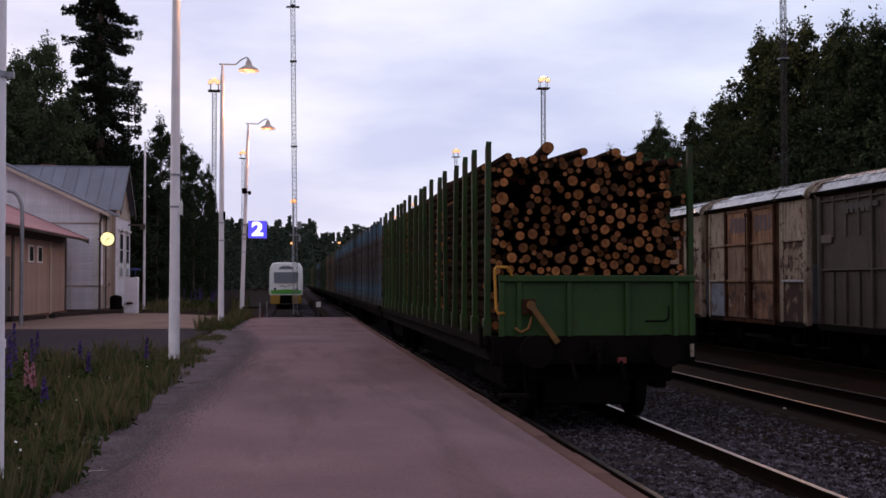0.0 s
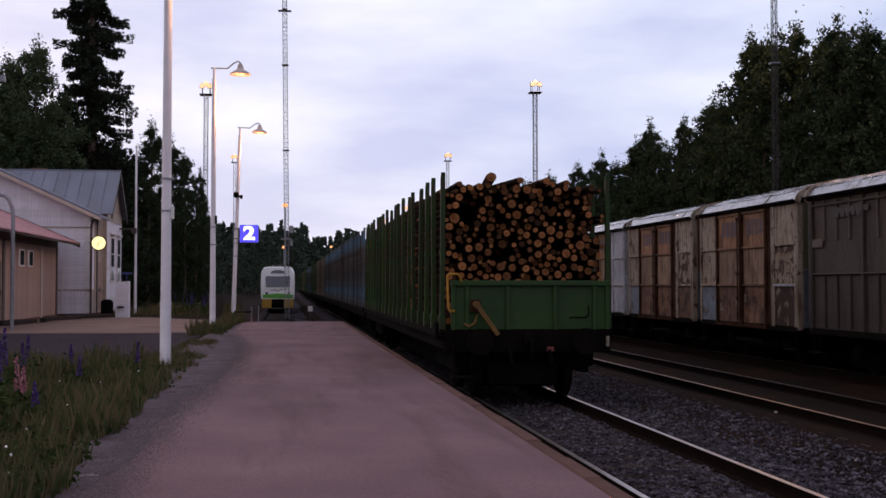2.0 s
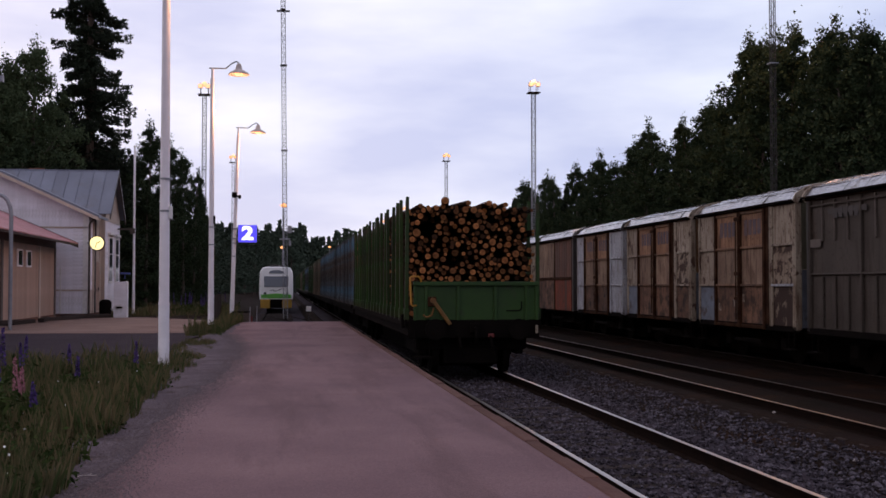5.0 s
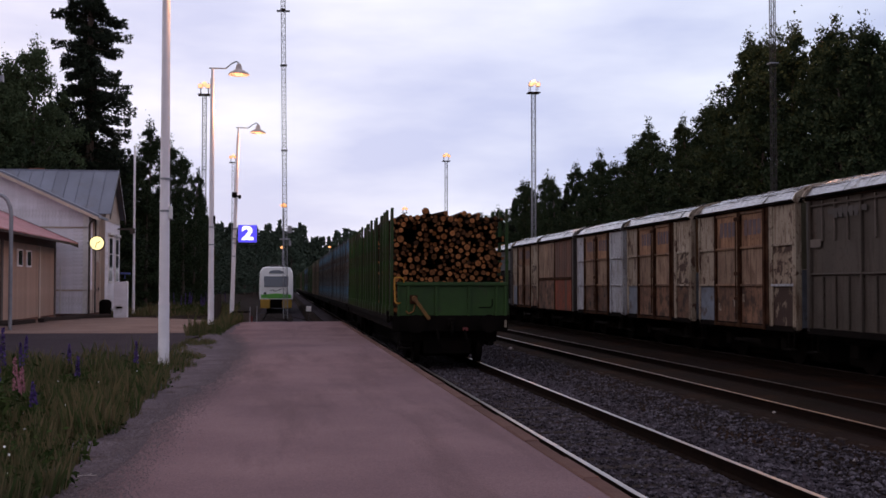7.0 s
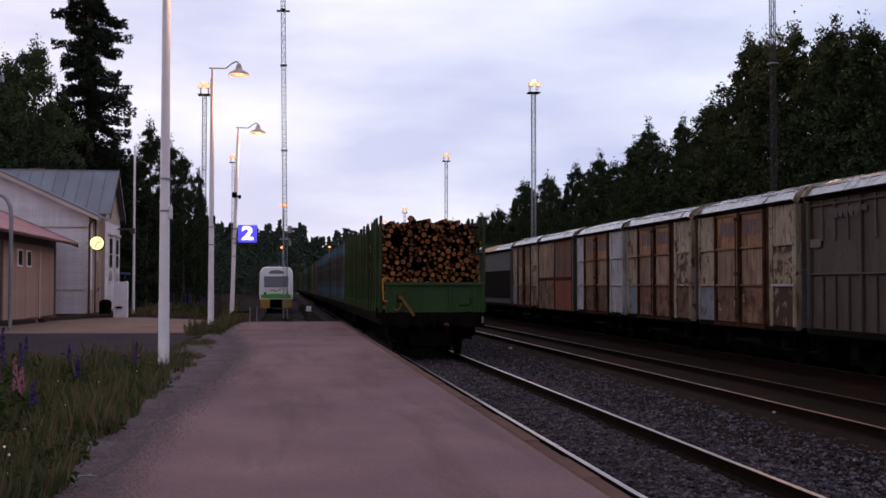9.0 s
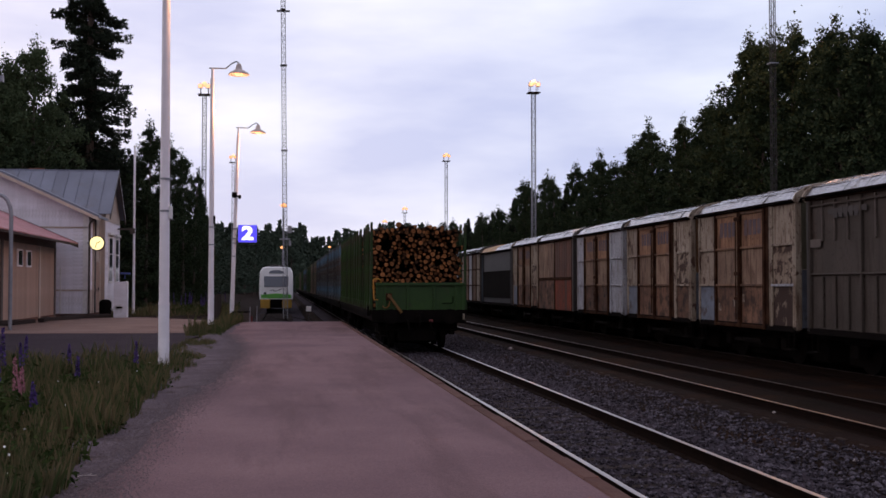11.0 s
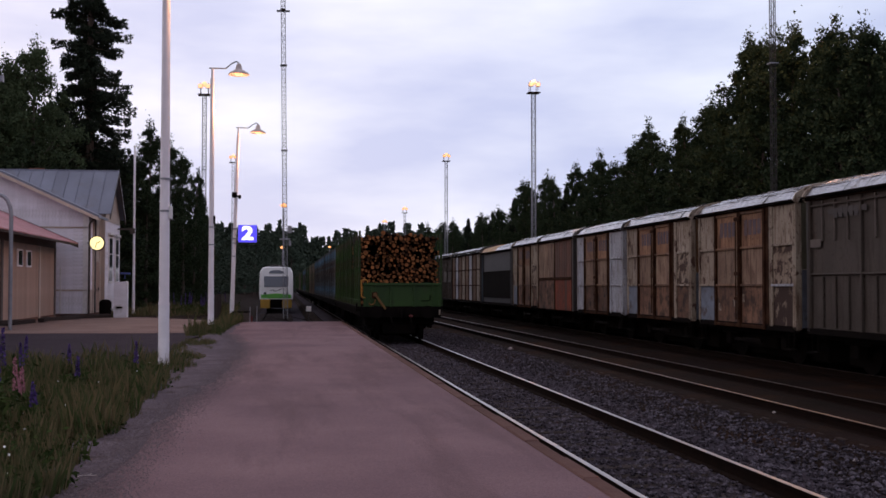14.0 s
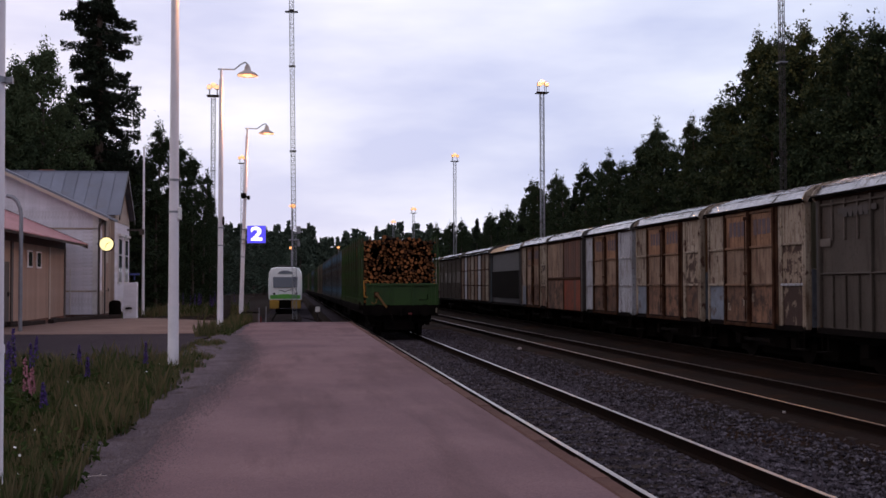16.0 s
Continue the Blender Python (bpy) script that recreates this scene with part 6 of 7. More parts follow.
# ---------------------------------------------------------------- railcar
def railcar():
    c = thing("railcar", "white and green diesel railcar with a yellow lower front, parked", "train", pose(-0.62, 99.0, -0.42))
    n, rings = 9, []
    bm = bmesh.new()
    outline = [(-1.42, 1.10), (-1.47, 1.6), (-1.47, 2.6), (-1.42, 3.45), (-1.20, 3.84), (-0.85, 3.92), (0.85, 3.92), (1.20, 3.84), (1.42, 3.45), (1.47, 2.6), (1.47, 1.6), (1.42, 1.10)]
    for y, s, lift in ((0.0, 0.95, 0.0), (0.12, 0.98, 0.0), (0.5, 1.0, 0.0), (25.0, 1.0, 0.0)):
        rings.append([bm.verts.new((x * s, y + (0.16 * max(0.0, (z - 2.2) / 1.7) if y < 0.4 else 0.0), z if s > 0.95 or z < 3 else z - 0.06)) for x, z in outline])
    for a, b in zip(rings, rings[1:]):
        for i in range(len(outline)):
            bm.faces.new((a[i], a[(i + 1) % len(outline)], b[(i + 1) % len(outline)], b[i]))
    bm.faces.new(rings[0][::-1])
    bm.faces.new(rings[-1])
    part("body", bm, M["train_white"], c)

    def front(y, pts, material, name, label="", thick=0.03):
        bm = bmesh.new()
        fr = lambda z: y + 0.16 * max(0.0, (z - 2.2) / 1.7)
        a = [bm.verts.new((x, fr(z) - thick, z)) for x, z in pts]
        b = [bm.verts.new((x, fr(z) + 0.05, z)) for x, z in pts]
        bm.faces.new(a)
        bm.faces.new(b[::-1])
        for i in range(len(pts)):
            bm.faces.new((a[i], b[i], b[(i + 1) % len(pts)], a[(i + 1) % len(pts)]))
        return part(name, bm, material, c, label)

    front(0, [(-1.02, 2.15), (1.02, 2.15), (1.06, 3.0), (1.0, 3.08), (-1.0, 3.08), (-1.06, 3.0)], M["windscreen"], "windscreen", "wide dark windscreen")
    front(0, [(-0.66, 3.33), (0.66, 3.33), (0.52, 3.52), (0.25, 3.62), (-0.25, 3.62), (-0.52, 3.52)], M["windscreen"], "destination_window")
    front(0, [(-1.29, 1.18), (1.29, 1.18), (1.31, 1.5), (0.9, 1.52), (0, 1.60), (-0.9, 1.52), (-1.31, 1.5)], M["train_green"], "green_band", "bright green band")
    for x in (-0.95, 0.95):
        bm = bmesh.new()
        rod(bm, (x, -0.06, 1.62), (x, 0.02, 1.62), 0.11, n=14)
        part("headlight", bm, M["glass"], c)
    bm = bmesh.new()
    tube(bm, [(-0.55, -0.06, 1.86), (-0.3, -0.08, 1.92), (-0.05, -0.06, 1.78), (0.2, -0.08, 1.90), (0.5, -0.06, 1.98)], 0.025)
    part("wiper", bm, M["dark"], c)
    for x0, x1 in ((-1.34, -0.52), (0.52, 1.34)):
        part("skirt", boxes((x0, x1, -0.1, 0.2, 0.32, 1.08), bevel=0.05), M["train_yellow"], c, "yellow snow skirt")
    part("coupler", boxes((-0.42, 0.42, -0.35, 0.2, 0.42, 1.1), bevel=0.05), M["dark"], c)
    part("underframe", boxes((-1.3, 1.3, 0.25, 24.5, 0.35, 1.1)), M["dark"], c)
    part("roof_unit", boxes((-0.6, 0.2, 1.5, 4.0, 3.92, 4.1), (-0.3, 0.6, 5.0, 7.0, 3.92, 4.15), bevel=0.04), M["steel"], c)
    for y in (3.2, 21.0):
        bm = bmesh.new()
        for dy in (-1.1, 1.1):
            for x in (-0.84, 0.70):
                rod(bm, (x, y + dy, 0.45), (x + 0.14, y + dy, 0.45), 0.45, n=18)
        part("bogie", bm, M["dark"], c)


railcar()


# ---------------------------------------------------------------- trees, grass, flowers
def leaves_at(rng, centres, size, flat=0.5):
    """Corner array of small leaf quads at random tilts about the centres."""
    n = len(centres)
    u = rng.normal(size=(n, 3))
    u /= np.linalg.norm(u, axis=1)[:, None]
    w = rng.normal(size=(n, 3))
    v = np.cross(u, w)
    v /= np.linalg.norm(v, axis=1)[:, None]
    s = (size * rng.uniform(0.6, 1.4, n))[:, None]
    return np.stack([centres - u * s, centres - v * s * flat, centres + u * s, centres + v * s * flat], 1).reshape(-1, 3)


def leaf_tree_mesh(seed, height, width, count, size, material, low=0.16):
    """A broad-leaved tree: limbs that rise from the trunk, twigs off the limbs, leaves along the twigs."""
    rng = np.random.default_rng(seed)
    bm = bmesh.new()
    lean = rng.normal(size=2) * 0.02 * height
    axis = lambda f: np.array([lean[0] * f * f, lean[1] * f * f, height * f])
    rod(bm, (0, 0, -0.3), axis(0.55), height * 0.011 + 0.05, height * 0.007 + 0.02, n=8)
    rod(bm, axis(0.55), axis(0.97), height * 0.007 + 0.02, 0.02, n=6)
    pts = []
    k, twigs = 40, 11
    per = max(3, count // (k * (twigs + 1)))
    for i in range(k):
        f = low + (0.985 - low) * ((i + rng.random()) / k) ** 0.9
        u = (f - low) / (1 - low)
        shape = (0.55 + 0.9 * u) if u < 0.33 else 1.0 - 0.88 * ((u - 0.33) / 0.67) ** 1.25
        reach = width / 2 * shape * rng.uniform(0.55, 1.2)
        a = i * 2.4 + rng.uniform(-0.5, 0.5)
        rise = reach * rng.uniform(0.35, 0.95) * (0.6 + 0.8 * u)
        s0 = axis(f - 0.05)
        tip = s0 + np.array([reach * math.cos(a), reach * math.sin(a), rise])
        tip[2] = min(tip[2], height * 1.01)
        rod(bm, Vector(s0), Vector(tip), 0.045 * (1.2 - f), 0.01, n=4, caps=False)
        for j in range(twigs + 1):
            t = rng.uniform(0.18, 1.0) ** 0.75 if j else 1.0
            base = s0 + (tip - s0) * t
            long = width * rng.uniform(0.06, 0.15) * (1.15 - 0.5 * f)
            d = rng.normal(size=3) * np.array([1, 1, 0.8]) + np.array([math.cos(a), math.sin(a), 0.35]) * 0.7
            d /= np.linalg.norm(d)
            q = rng.random((per, 1)) ** 0.8
            pts.append(base + d * long * q * 1.5 + rng.normal(size=(per, 3)) * long * 0.24 - np.array([0, 0, 0.18]) * q * q)
    top = axis(0.97)
    pts.append(top + rng.normal(size=(per * 4, 3)) * np.array([0.16, 0.16, 0.40]))
    limbs = finish(bm, "trunk", M["trunk"])
    pts = np.concatenate(pts)
    pts[:, 2] = np.maximum(pts[:, 2], height * 0.04)
    return limbs, quads_mesh("crown", leaves_at(rng, pts, size), material)


def spruce_mesh(seed, height, width, count, size, ragged=0.35, bare=0.05):
    """A spruce: whorls of drooping boughs with hanging twigs."""
    rng = np.random.default_rng(seed)
    bm = bmesh.new()
    rod(bm, (0, 0, -0.3), (0, 0, height * 0.98), height * 0.012, 0.02, n=8)
    pts = []
    boughs = int(height * 9)
    per = count // boughs
    for i in range(boughs):
        f = bare + (1 - bare) * (i / boughs) ** 0.95
        reach = width / 2 * (1 - f) ** 0.75 * (1 - ragged * rng.random()) + 0.12
        a = rng.uniform(0, math.tau)
        z0 = height * f
        t = rng.random(per) ** 0.7
        droop = -0.42 * t + 0.30 * t * t
        r = reach * t
        side = rng.normal(size=per) * 0.16 * reach * (1.1 - t) + rng.normal(size=per) * 0.08
        hang = -rng.random(per) * 0.30 * (0.4 + t)
        pts.append(np.stack([r * math.cos(a) - side * math.sin(a), r * math.sin(a) + side * math.cos(a), z0 + reach * droop + hang * 1.5], 1))
        rod(bm, (0, 0, z0), (reach * 0.9 * math.cos(a), reach * 0.9 * math.sin(a), z0 - reach * 0.2), 0.03, 0.01, n=3, caps=False)
    limbs = finish(bm, "trunk", M["trunk"])
    return limbs, quads_mesh("crown", leaves_at(rng, np.concatenate(pts), size, 0.42), M["spruce"])


def plant(kind, name, label, x, y, z, scale, turn, group=""):
    t = thing(name, label, "tree", group=group)
    t.matrix_world = pose(x, y, z, 0, 0, turn) @ Matrix.Diagonal((scale[0], scale[0], scale[1], 1))
    part("trunk", kind[0], None, t)
    part("crown", kind[1], None, t)


BIRCHES = [leaf_tree_mesh(s, 14, 6.4, 24000, 0.085, M["birch"]) for s in (1, 2)]
EDGE = [leaf_tree_mesh(s, 14, w, 22000, 0.092, M["wood_edge"], 0.05) for s, w in ((11, 5.0), (12, 6.0), (13, 4.6), (14, 5.6))]
BACK = [leaf_tree_mesh(s, 14, 6.6, 7500, 0.21, M["wood_edge"], 0.04) for s in (21, 22)]
SPRUCES = [spruce_mesh(s, 14, 4.2, 9000, 0.15) for s in (31, 32)]
FAR_SPRUCES = [spruce_mesh(s, 14, 4.6, 2600, 0.30) for s in (33, 34)]
BIG_SPRUCE = spruce_mesh(41, 34, 9.2, 90000, 0.125, 0.55, 0.10)
# far trees take the leaf colour with haze painted in
FAR_TREES = [leaf_tree_mesh(s, 14, 6.6, 7500, 0.21, M["hazed_leaf"], 0.04) for s in (23, 24)]
BUSHES = [leaf_tree_mesh(s, 4, 4.2, 4000, 0.12, M["wood_edge"], 0.02) for s in (51, 52)]

plant(BIG_SPRUCE, "spruce_tree", "very tall dark ragged spruce behind the station house", -12.4, 75, 0.2, (1.0, 1.0), 20)
for i, (x, y, h, w, kind) in enumerate((
        (-14.9, 70, 16.4, 1.0, "b"), (-16.9, 71, 15.4, 1.15, "b"), (-19.0, 74, 15.0, 1.1, "b"), (-13.9, 78, 12.5, 0.9, "e"), (-11.4, 80, 10.6, 0.8, "e"), (-17.5, 82, 14.0, 1.1, "e"), (-21, 78, 13.0, 1.1, "e"),
        (-9.6, 84, 13.6, 0.8, "e"), (-8.4, 86, 12.7, 0.74, "e"), (-7.55, 88, 11.9, 0.62, "e"), (-7.1, 92, 11.1, 0.5, "e"), (-6.8, 96, 9.6, 0.45, "e"), (-9.4, 80, 8.5, 0.75, "e"), (-11.5, 90, 12.0, 0.9, "e"),
        (-8.3, 96, 9.0, 0.8, "e"), (-14.8, 90, 12.5, 1.0, "e"), (-7.0, 100, 6.5, 0.7, "e"), (-10.3, 74, 7.2, 0.8, "e"), (-12.2, 72, 8.0, 0.9, "e"), (-16.6, 88, 15.5, 1.2, "e"), (-14.4, 84, 13.5, 1.1, "e"), (-20.0, 88, 16.5, 1.2, "e"), (-12.4, 88, 12.8, 1.1, "e"), (-17.6, 76, 13.5, 1.1, "e"), (-14.6, 67, 10.4, 1.1, "e"), (-17.4, 68, 11.2, 1.2, "e"), (-20.2, 67, 11.0, 1.2, "e"), (-12.6, 69, 9.2, 1.0, "e"))):
    src = BIRCHES[i % 2] if kind == "b" else EDGE[i % 4]
    plant(src, "birch_tree" if kind == "b" else "leafy_tree", "loose-crowned birch behind the station house" if kind == "b" else "dark leafy tree beside the station yard",
          x, y, 0.1, (w, h / 14.0), 47 * i, "trees by the station")

rng_f = random.Random(12)
# wood along the far side of the yard: place along it and height of the crowns
EDGE_LINE = ((26.5, 45.5, 13.2), (26.5, 47.9, 13.6), (26.9, 49.5, 13.0), (26.5, 50.7, 14.4), (26.9, 52.3, 13.6), (26.7, 53.5, 13.4), (26.5, 54.6, 14.6), (26.5, 56.1, 15.4), (26.5, 58.0, 15.3), (26.5, 60.0, 15.6),
             (26.5, 61.8, 15.9), (26.3, 63.6, 13.9), (26.5, 65.3, 12.9), (26.5, 67.4, 13.2), (26.5, 70.4, 12.5), (27.0, 69.0, 12.4), (26.8, 71.6, 11.8), (26.5, 73.4, 10.9), (26.5, 75.6, 11.3), (26.5, 78.4, 12.4), (26.5, 80.8, 13.7), (26.5, 83.2, 12.6),
             (26.5, 85.7, 12.1), (26.5, 89.0, 11.6), (26.5, 92.6, 12.8), (26.5, 95.8, 12.0), (26.5, 99.8, 12.5), (26.5, 104, 10.9), (26.5, 108.2, 12.0), (26.5, 111.5, 12.8), (26.5, 117, 12.5), (26.5, 122.5, 13.0),
             (26.5, 128.4, 11.7), (26.7, 138, 11.2), (27.0, 145, 11.2), (27.0, 152, 11.4), (27.2, 166, 11.6), (27.5, 184, 12.3), (28.5, 200, 13.0), (30.0, 216, 13.6), (30.0, 235, 14.5))
for i, (x, y, h) in enumerate(EDGE_LINE):
    if i in (17, 27, 32, 34, 36, 38):
        plant(SPRUCES[i % 2], "spruce_tree", "dark spruce at the edge of the wood", x, y, 0.3, (0.9, h / 14.0), 31 * i, "trees of the wood")
    else:
        plant(EDGE[i % 4], "leafy_tree", "dark leafy tree at the edge of the wood", x, y, 0.3, (rng_f.uniform(0.8, 1.05), h / 14.0), 67 * i, "trees of the wood")
for i in range(70):
    y = 38 + 210 * (i / 70) ** 1.3
    x = 30.5 + rng_f.uniform(0, 9) + y * 0.01
    h = rng_f.uniform(10.5, 12.5) if y < 110 else rng_f.uniform(11.0, 13.0)
    if y < 62:
        h = rng_f.uniform(11.0, 13.8)
    elif y < 78:
        h = rng_f.uniform(9.5, 10.8)
    plant(BACK[i % 2] if i % 3 else FAR_SPRUCES[i % 2], "leafy_tree" if i % 3 else "spruce_tree", "dark tree deep in the wood", x, y, 0.3, (rng_f.uniform(0.9, 1.2), h / 14.0), rng_f.uniform(0, 360), "trees of the wood")
for i in range(44):
    y = 36 + i * 4.2
    plant(BUSHES[i % 2], "bush", "dense dark bush at the foot of the wood", 23.8 + rng_f.uniform(-0.8, 0.8), y, 0.2, (rng_f.uniform(0.9, 1.3), rng_f.uniform(0.9, 1.5)), rng_f.uniform(0, 360), "bushes of the wood")

# distant wood that closes the view along the tracks
def far_wood():
    rng = np.random.default_rng(77)
    pts, sizes = [], []
    for i in range(260):
        y = rng.uniform(330, 390)
        x = -95 + 190 * (i + rng.random()) / 260
        h = 19.0 + 1.0 * math.sin(x * 0.23) + rng.normal() * 0.9
        if 6.0 < x < 16.5:
            h -= 3.4
        k = 560
        f = rng.random(k) ** 0.9
        spread = (3.4 if i % 4 else 2.3) * (1 - f * (0.78 if i % 4 else 0.97)) + 0.15
        a = rng.uniform(0, math.tau, k)
        d = spread * np.sqrt(rng.random(k))
        pts.append(np.stack([x + d * np.cos(a), y + d * np.sin(a), f * h], 1))
    pts = np.concatenate(pts)
    tagged(new("far_wood", quads_mesh("far_wood", leaves_at(rng, pts, 0.62, 0.6), M["hazed_leaf"])), "distant dark mixed forest beyond the yard", "forest", kind="stuff")


far_wood()
for i, (x, y, h) in enumerate(((-14, 150, 10.5), (-11, 165, 10), (-17, 140, 11), (-13, 190, 13), (-9.5, 210, 11), (-6.5, 260, 12.5), (-20, 170, 13), (-8, 240, 12), (-4, 290, 14), (2, 300, 14), (-15, 120, 9.5), (-12.5, 112, 9.0))):
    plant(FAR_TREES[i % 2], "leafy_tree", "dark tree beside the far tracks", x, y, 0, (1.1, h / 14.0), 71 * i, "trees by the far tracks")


def blades(name, label, count, area, tall, material, seed, lean=0.35, z=0.46):
    """Grass: single bent blades over an area, denser towards the camera's side."""
    rng = np.random.default_rng(seed)
    p = area(rng, count)
    n = len(p)
    a = rng.uniform(0, math.tau, n)
    patch = np.array([max(0.30, 0.72 + 1.1 * noise.noise(Vector((x * 1.3, y * 0.7, seed))) + 0.7 * noise.noise(Vector((x * 4, y * 3, seed)))) for x, y in p])
    h = tall * rng.uniform(0.35, 1.1, n) * patch
    w = rng.uniform(0.0018, 0.0045, n) * (1 + 0.03 * p[:, 1])
    dx, dy = np.cos(a), np.sin(a)
    bend = rng.uniform(0.1, 1.0, n) * lean * h
    b = rng.uniform(0, math.tau, n)
    bx, by = np.cos(b) * bend, np.sin(b) * bend
    zz = np.full(n, z - 0.03)
    v = np.stack([
        np.stack([p[:, 0] - dx * w, p[:, 1] - dy * w, zz], 1), np.stack([p[:, 0] + dx * w, p[:, 1] + dy * w, zz], 1),
        np.stack([p[:, 0] + bx * 0.35 + dx * w * 0.7, p[:, 1] + by * 0.35 + dy * w * 0.7, zz + h * 0.6], 1),
        np.stack([p[:, 0] + bx, p[:, 1] + by, zz + h], 1)], 1).reshape(-1, 3)
    tagged(new(name, quads_mesh(name, v, material)), label, "grass", kind="stuff")


def verge(rng, n):
    y = 6.5 + 15.5 * rng.random(n) ** 1.2
    edge = -1.56 - 0.010 * (y - 7) + 0.06 * np.sin(y * 1.7) + 0.05 * np.sin(y * 4.1)
    x = edge - rng.random(n) ** 1.3 * (0.6 + 0.33 * y)
    return np.stack([x, y], 1)


def strip(rng, n):
    y = 32 + 14 * rng.random(n) ** 0.8
    x = -1.75 - rng.random(n) ** 1.2 * (0.75 + 0.25 * np.sin(y)) + 0.2 * np.clip((y - 38) / 6, 0, 1)
    return np.stack([x, y], 1)


def low_strip(rng, n):
    y = 13 + 17 * rng.random(n)
    x = -1.55 - 0.012 * np.abs(y - 20) - rng.random(n) ** 1.1 * (1.5 - 0.05 * (y - 13)) + 0.08 * np.sin(y * 2.3)
    return np.stack([x, y], 1)


def far_lawn(rng, n):
    y = 54 + 26 * rng.random(n)
    x = -2.9 - rng.random(n) * 5.5
    return np.stack([x, y], 1)


blades("verge_grass", "tall rough grass beside the platform", 42000, verge, 0.34, M["grass"], 3)
blades("strip_grass", "weedy grass strip round the lamp posts", 9000, strip, 0.38, M["grass"], 4)
blades("low_grass", "low trodden weeds round the lamp post", 15000, low_strip, 0.17, M["grass"], 6)
blades("lawn_grass", "rough lawn behind the station house", 9000, far_lawn, 0.5, M["grass"], 5, z=0.3)


def weeds():
    """Low broad-leaved weeds between the grass blades."""
    rng = np.random.default_rng(8)
    p = verge(rng, 900)
    q = strip(rng, 500)
    p = np.concatenate([p, q])
    k = 9
    c = np.repeat(np.concatenate([p, np.full((len(p), 1), 0.50)], 1), k, 0)
    c += rng.normal(size=c.shape) * np.array([0.06, 0.06, 0.05]) + np.array([0, 0, 0.05])
    tagged(new("verge_weeds", quads_mesh("verge_weeds", leaves_at(rng, c, 0.028, 0.5), M["lupin_leaf"])), "low leafy weeds among the verge grass", "weeds", kind="stuff")
    pts = verge(rng, 90)
    c = np.concatenate([pts, 0.52 + 0.25 * rng.random((90, 1))], 1)
    tagged(new("verge_blossoms", quads_mesh("verge_blossoms", leaves_at(rng, c, 0.012, 0.9), M["mark_white"])), "tiny white blossoms among the verge grass", "flowers", kind="stuff")


weeds()


def lupin(x, y, h, petals, label, seed):
    rng = np.random.default_rng(seed)
    h *= 1.12
    t = thing("lupin", label, "flower", pose(x, y, 0.44, rng.uniform(-5, 5), rng.uniform(-5, 5), 0), group="lupins on the verge")
    bm = bmesh.new()
    rod(bm, (0, 0, 0), (0, 0, h * 0.98), 0.007, 0.004, n=5)
    part("stem", bm, M["lupin_leaf"], t)
    k = 130
    f = rng.random(k)
    a = rng.uniform(0, math.tau, k)
    r = 0.034 * (1 - 0.75 * f)
    c = np.stack([r * np.cos(a), r * np.sin(a), h * (0.48 + 0.52 * f)], 1)
    part("flower_spike", quads_mesh("flower_spike", leaves_at(rng, c, 0.017, 0.7), petals), None, t)
    k = 46
    a = rng.uniform(0, math.tau, k)
    r = rng.uniform(0.03, 0.22, k)
    c = np.stack([r * np.cos(a), r * np.sin(a), h * rng.uniform(0.08, 0.5, k)], 1)
    part("leaves", quads_mesh("leaves", leaves_at(rng, c, 0.06, 0.28), M["lupin_leaf"]), None, t)


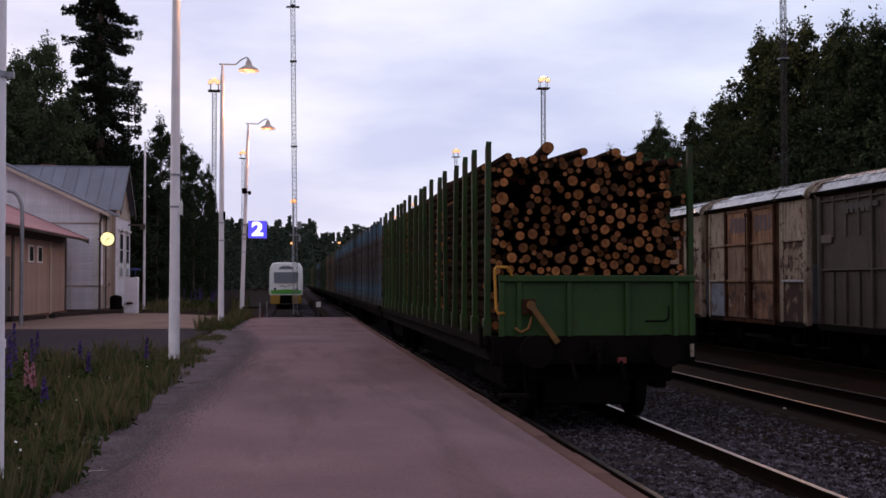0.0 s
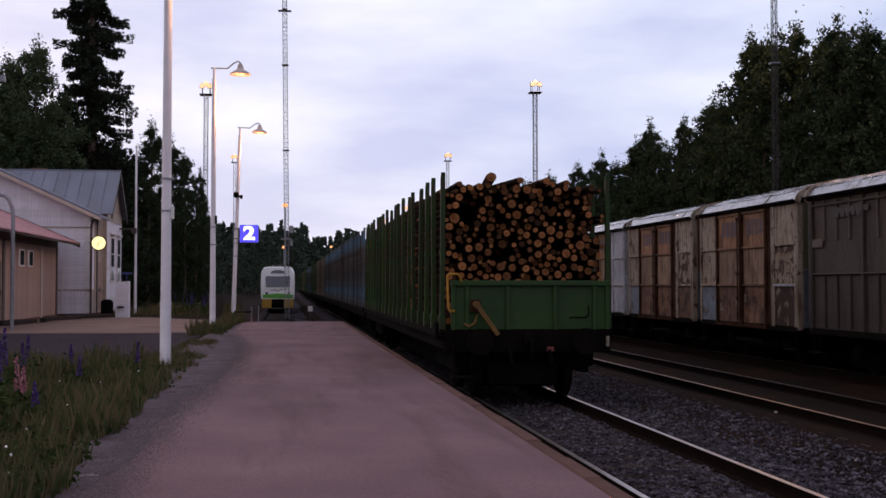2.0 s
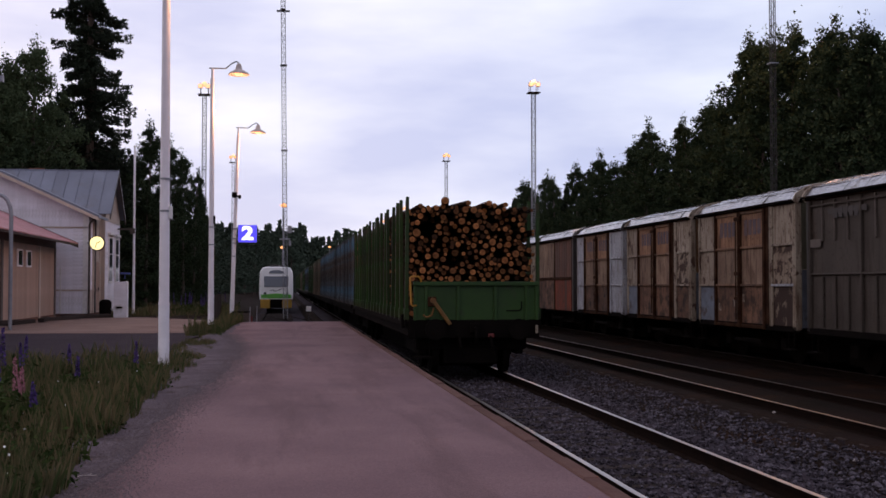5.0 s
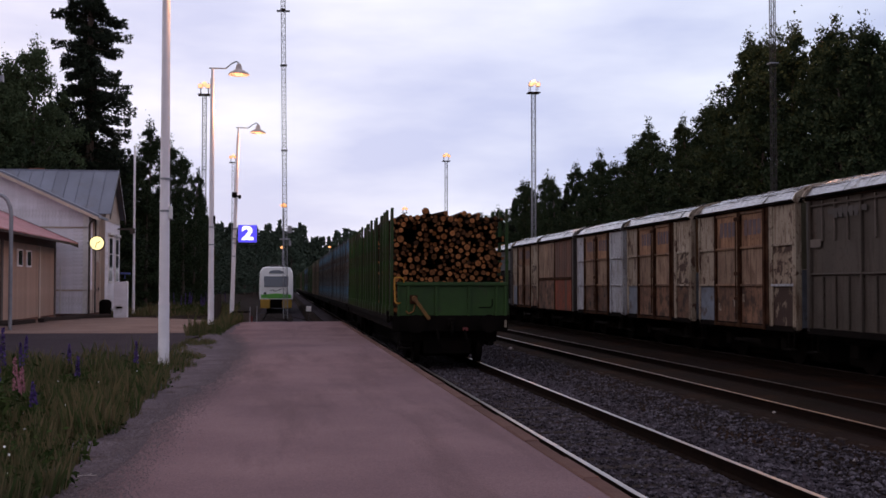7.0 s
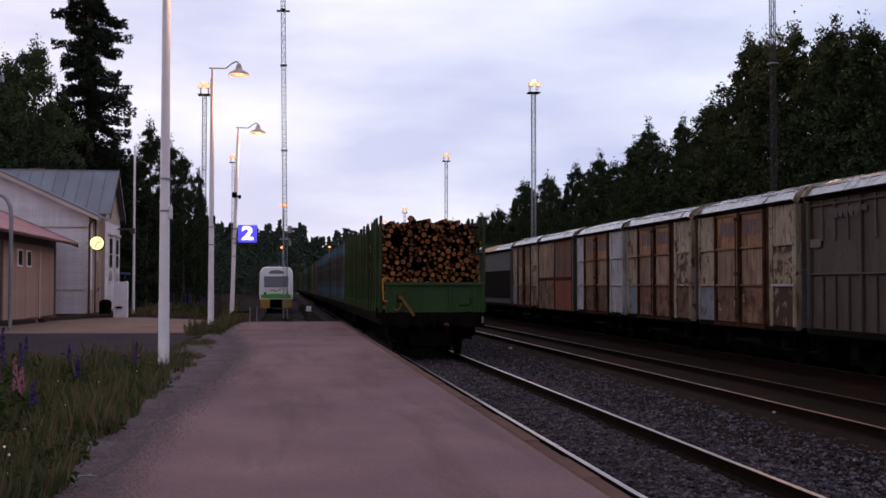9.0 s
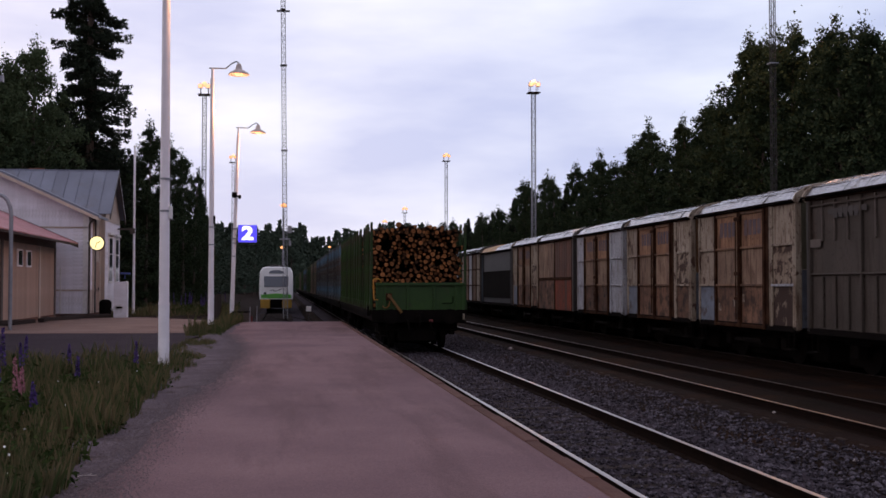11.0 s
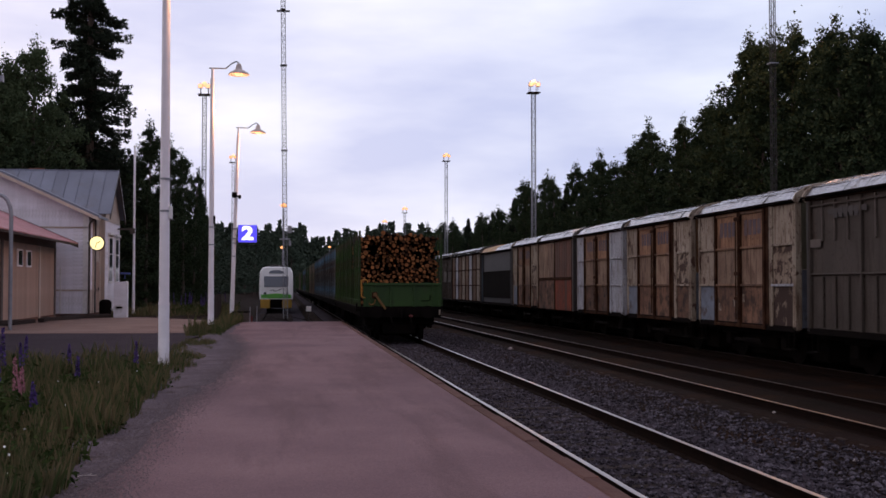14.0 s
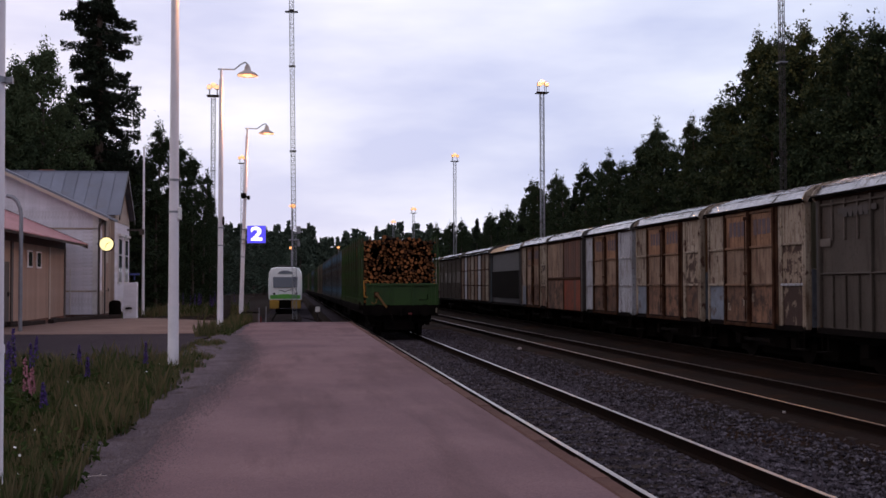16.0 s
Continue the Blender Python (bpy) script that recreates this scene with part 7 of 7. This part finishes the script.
for i, (x, y, h, tone) in enumerate(((-3.02, 12.6, 0.78, "p"), (-3.35, 13.6, 0.62, "p"), (-3.28, 14.0, 0.85, "p"), (-3.7, 14.6, 0.66, "p"), (-3.9, 15.6, 0.72, "p"), (-2.86, 12.9, 0.60, "k"),
                                     (-2.83, 13.0, 0.5, "k"), (-3.5, 12.9, 0.5, "p"), (-4.3, 17.0, 0.7, "p"), (-4.0, 18.5, 0.6, "p"), (-2.2, 17.5, 0.55, "p"), (-3.2, 17.8, 0.5, "p"), (-2.5, 12.0, 0.42, "p"),
                                     (-3.15, 11.4, 0.5, "p"), (-4.8, 18.6, 0.66, "p"), (-3.6, 16.6, 0.6, "p"), (-2.75, 15.8, 0.45, "p"), (-2.78, 11.3, 0.8, "p"), (-2.72, 11.0, 0.66, "p"), (-3.5, 13.9, 0.8, "p"), (-3.62, 14.1, 0.9, "p"), (-3.95, 15.0, 0.85, "p"), (-4.1, 15.9, 0.8, "p"), (-4.3, 16.4, 0.9, "p"), (-3.75, 15.2, 0.7, "p"))):
    lupin(x, y, h, M["purple"] if tone == "p" else M["pink"], "purple lupin in the rough grass" if tone == "p" else "pink lupin in the rough grass", 200 + i)
rng_l = random.Random(31)
for i in range(26):
    lupin(rng_l.uniform(-5.6, -3.2), rng_l.uniform(56, 66), rng_l.uniform(0.7, 1.0), M["purple"], "purple lupin behind the path", 300 + i)


# ---------------------------------------------------------------- movement
# seconds, distance of the train's end beam from the camera along the track
TRAIN = [(0.0, 14.75), (0.5, 15.65), (1.0, 16.55), (1.5, 17.45), (2.0, 18.38), (2.5, 19.22), (3.0, 20.1), (3.5, 21.05), (4.0, 21.95), (6.5, 26.1), (7.0, 27.0), (7.5, 27.8), (8.0, 28.6),
         (8.5, 29.4), (9.0, 30.2), (11.5, 34.3), (12.0, 35.2), (12.5, 36.0), (13.0, 36.9), (13.5, 37.8), (14.0, 38.7), (14.5, 39.5), (15.0, 40.4), (15.5, 41.2), (16.0, 42.0)]


def motions():
    for ob, ahead in movers:
        walk(ob, [(t, pose(4.0, y + ahead, 0)) for t, y in TRAIN])
    # the turning wheels of the last wagon
    times = [i * 0.25 for i in range(65)]
    ys = np.interp(times, [r[0] for r in TRAIN], [r[1] for r in TRAIN])
    for ob in movers[0][0].children_recursive:
        if ob.name.split(".")[0] == "wheelset":
            home = ob.location.copy()
            walk(ob, [(t, pose(*home, -math.degrees((y - ys[0]) / 0.455))) for t, y in zip(times, ys)])


motions()
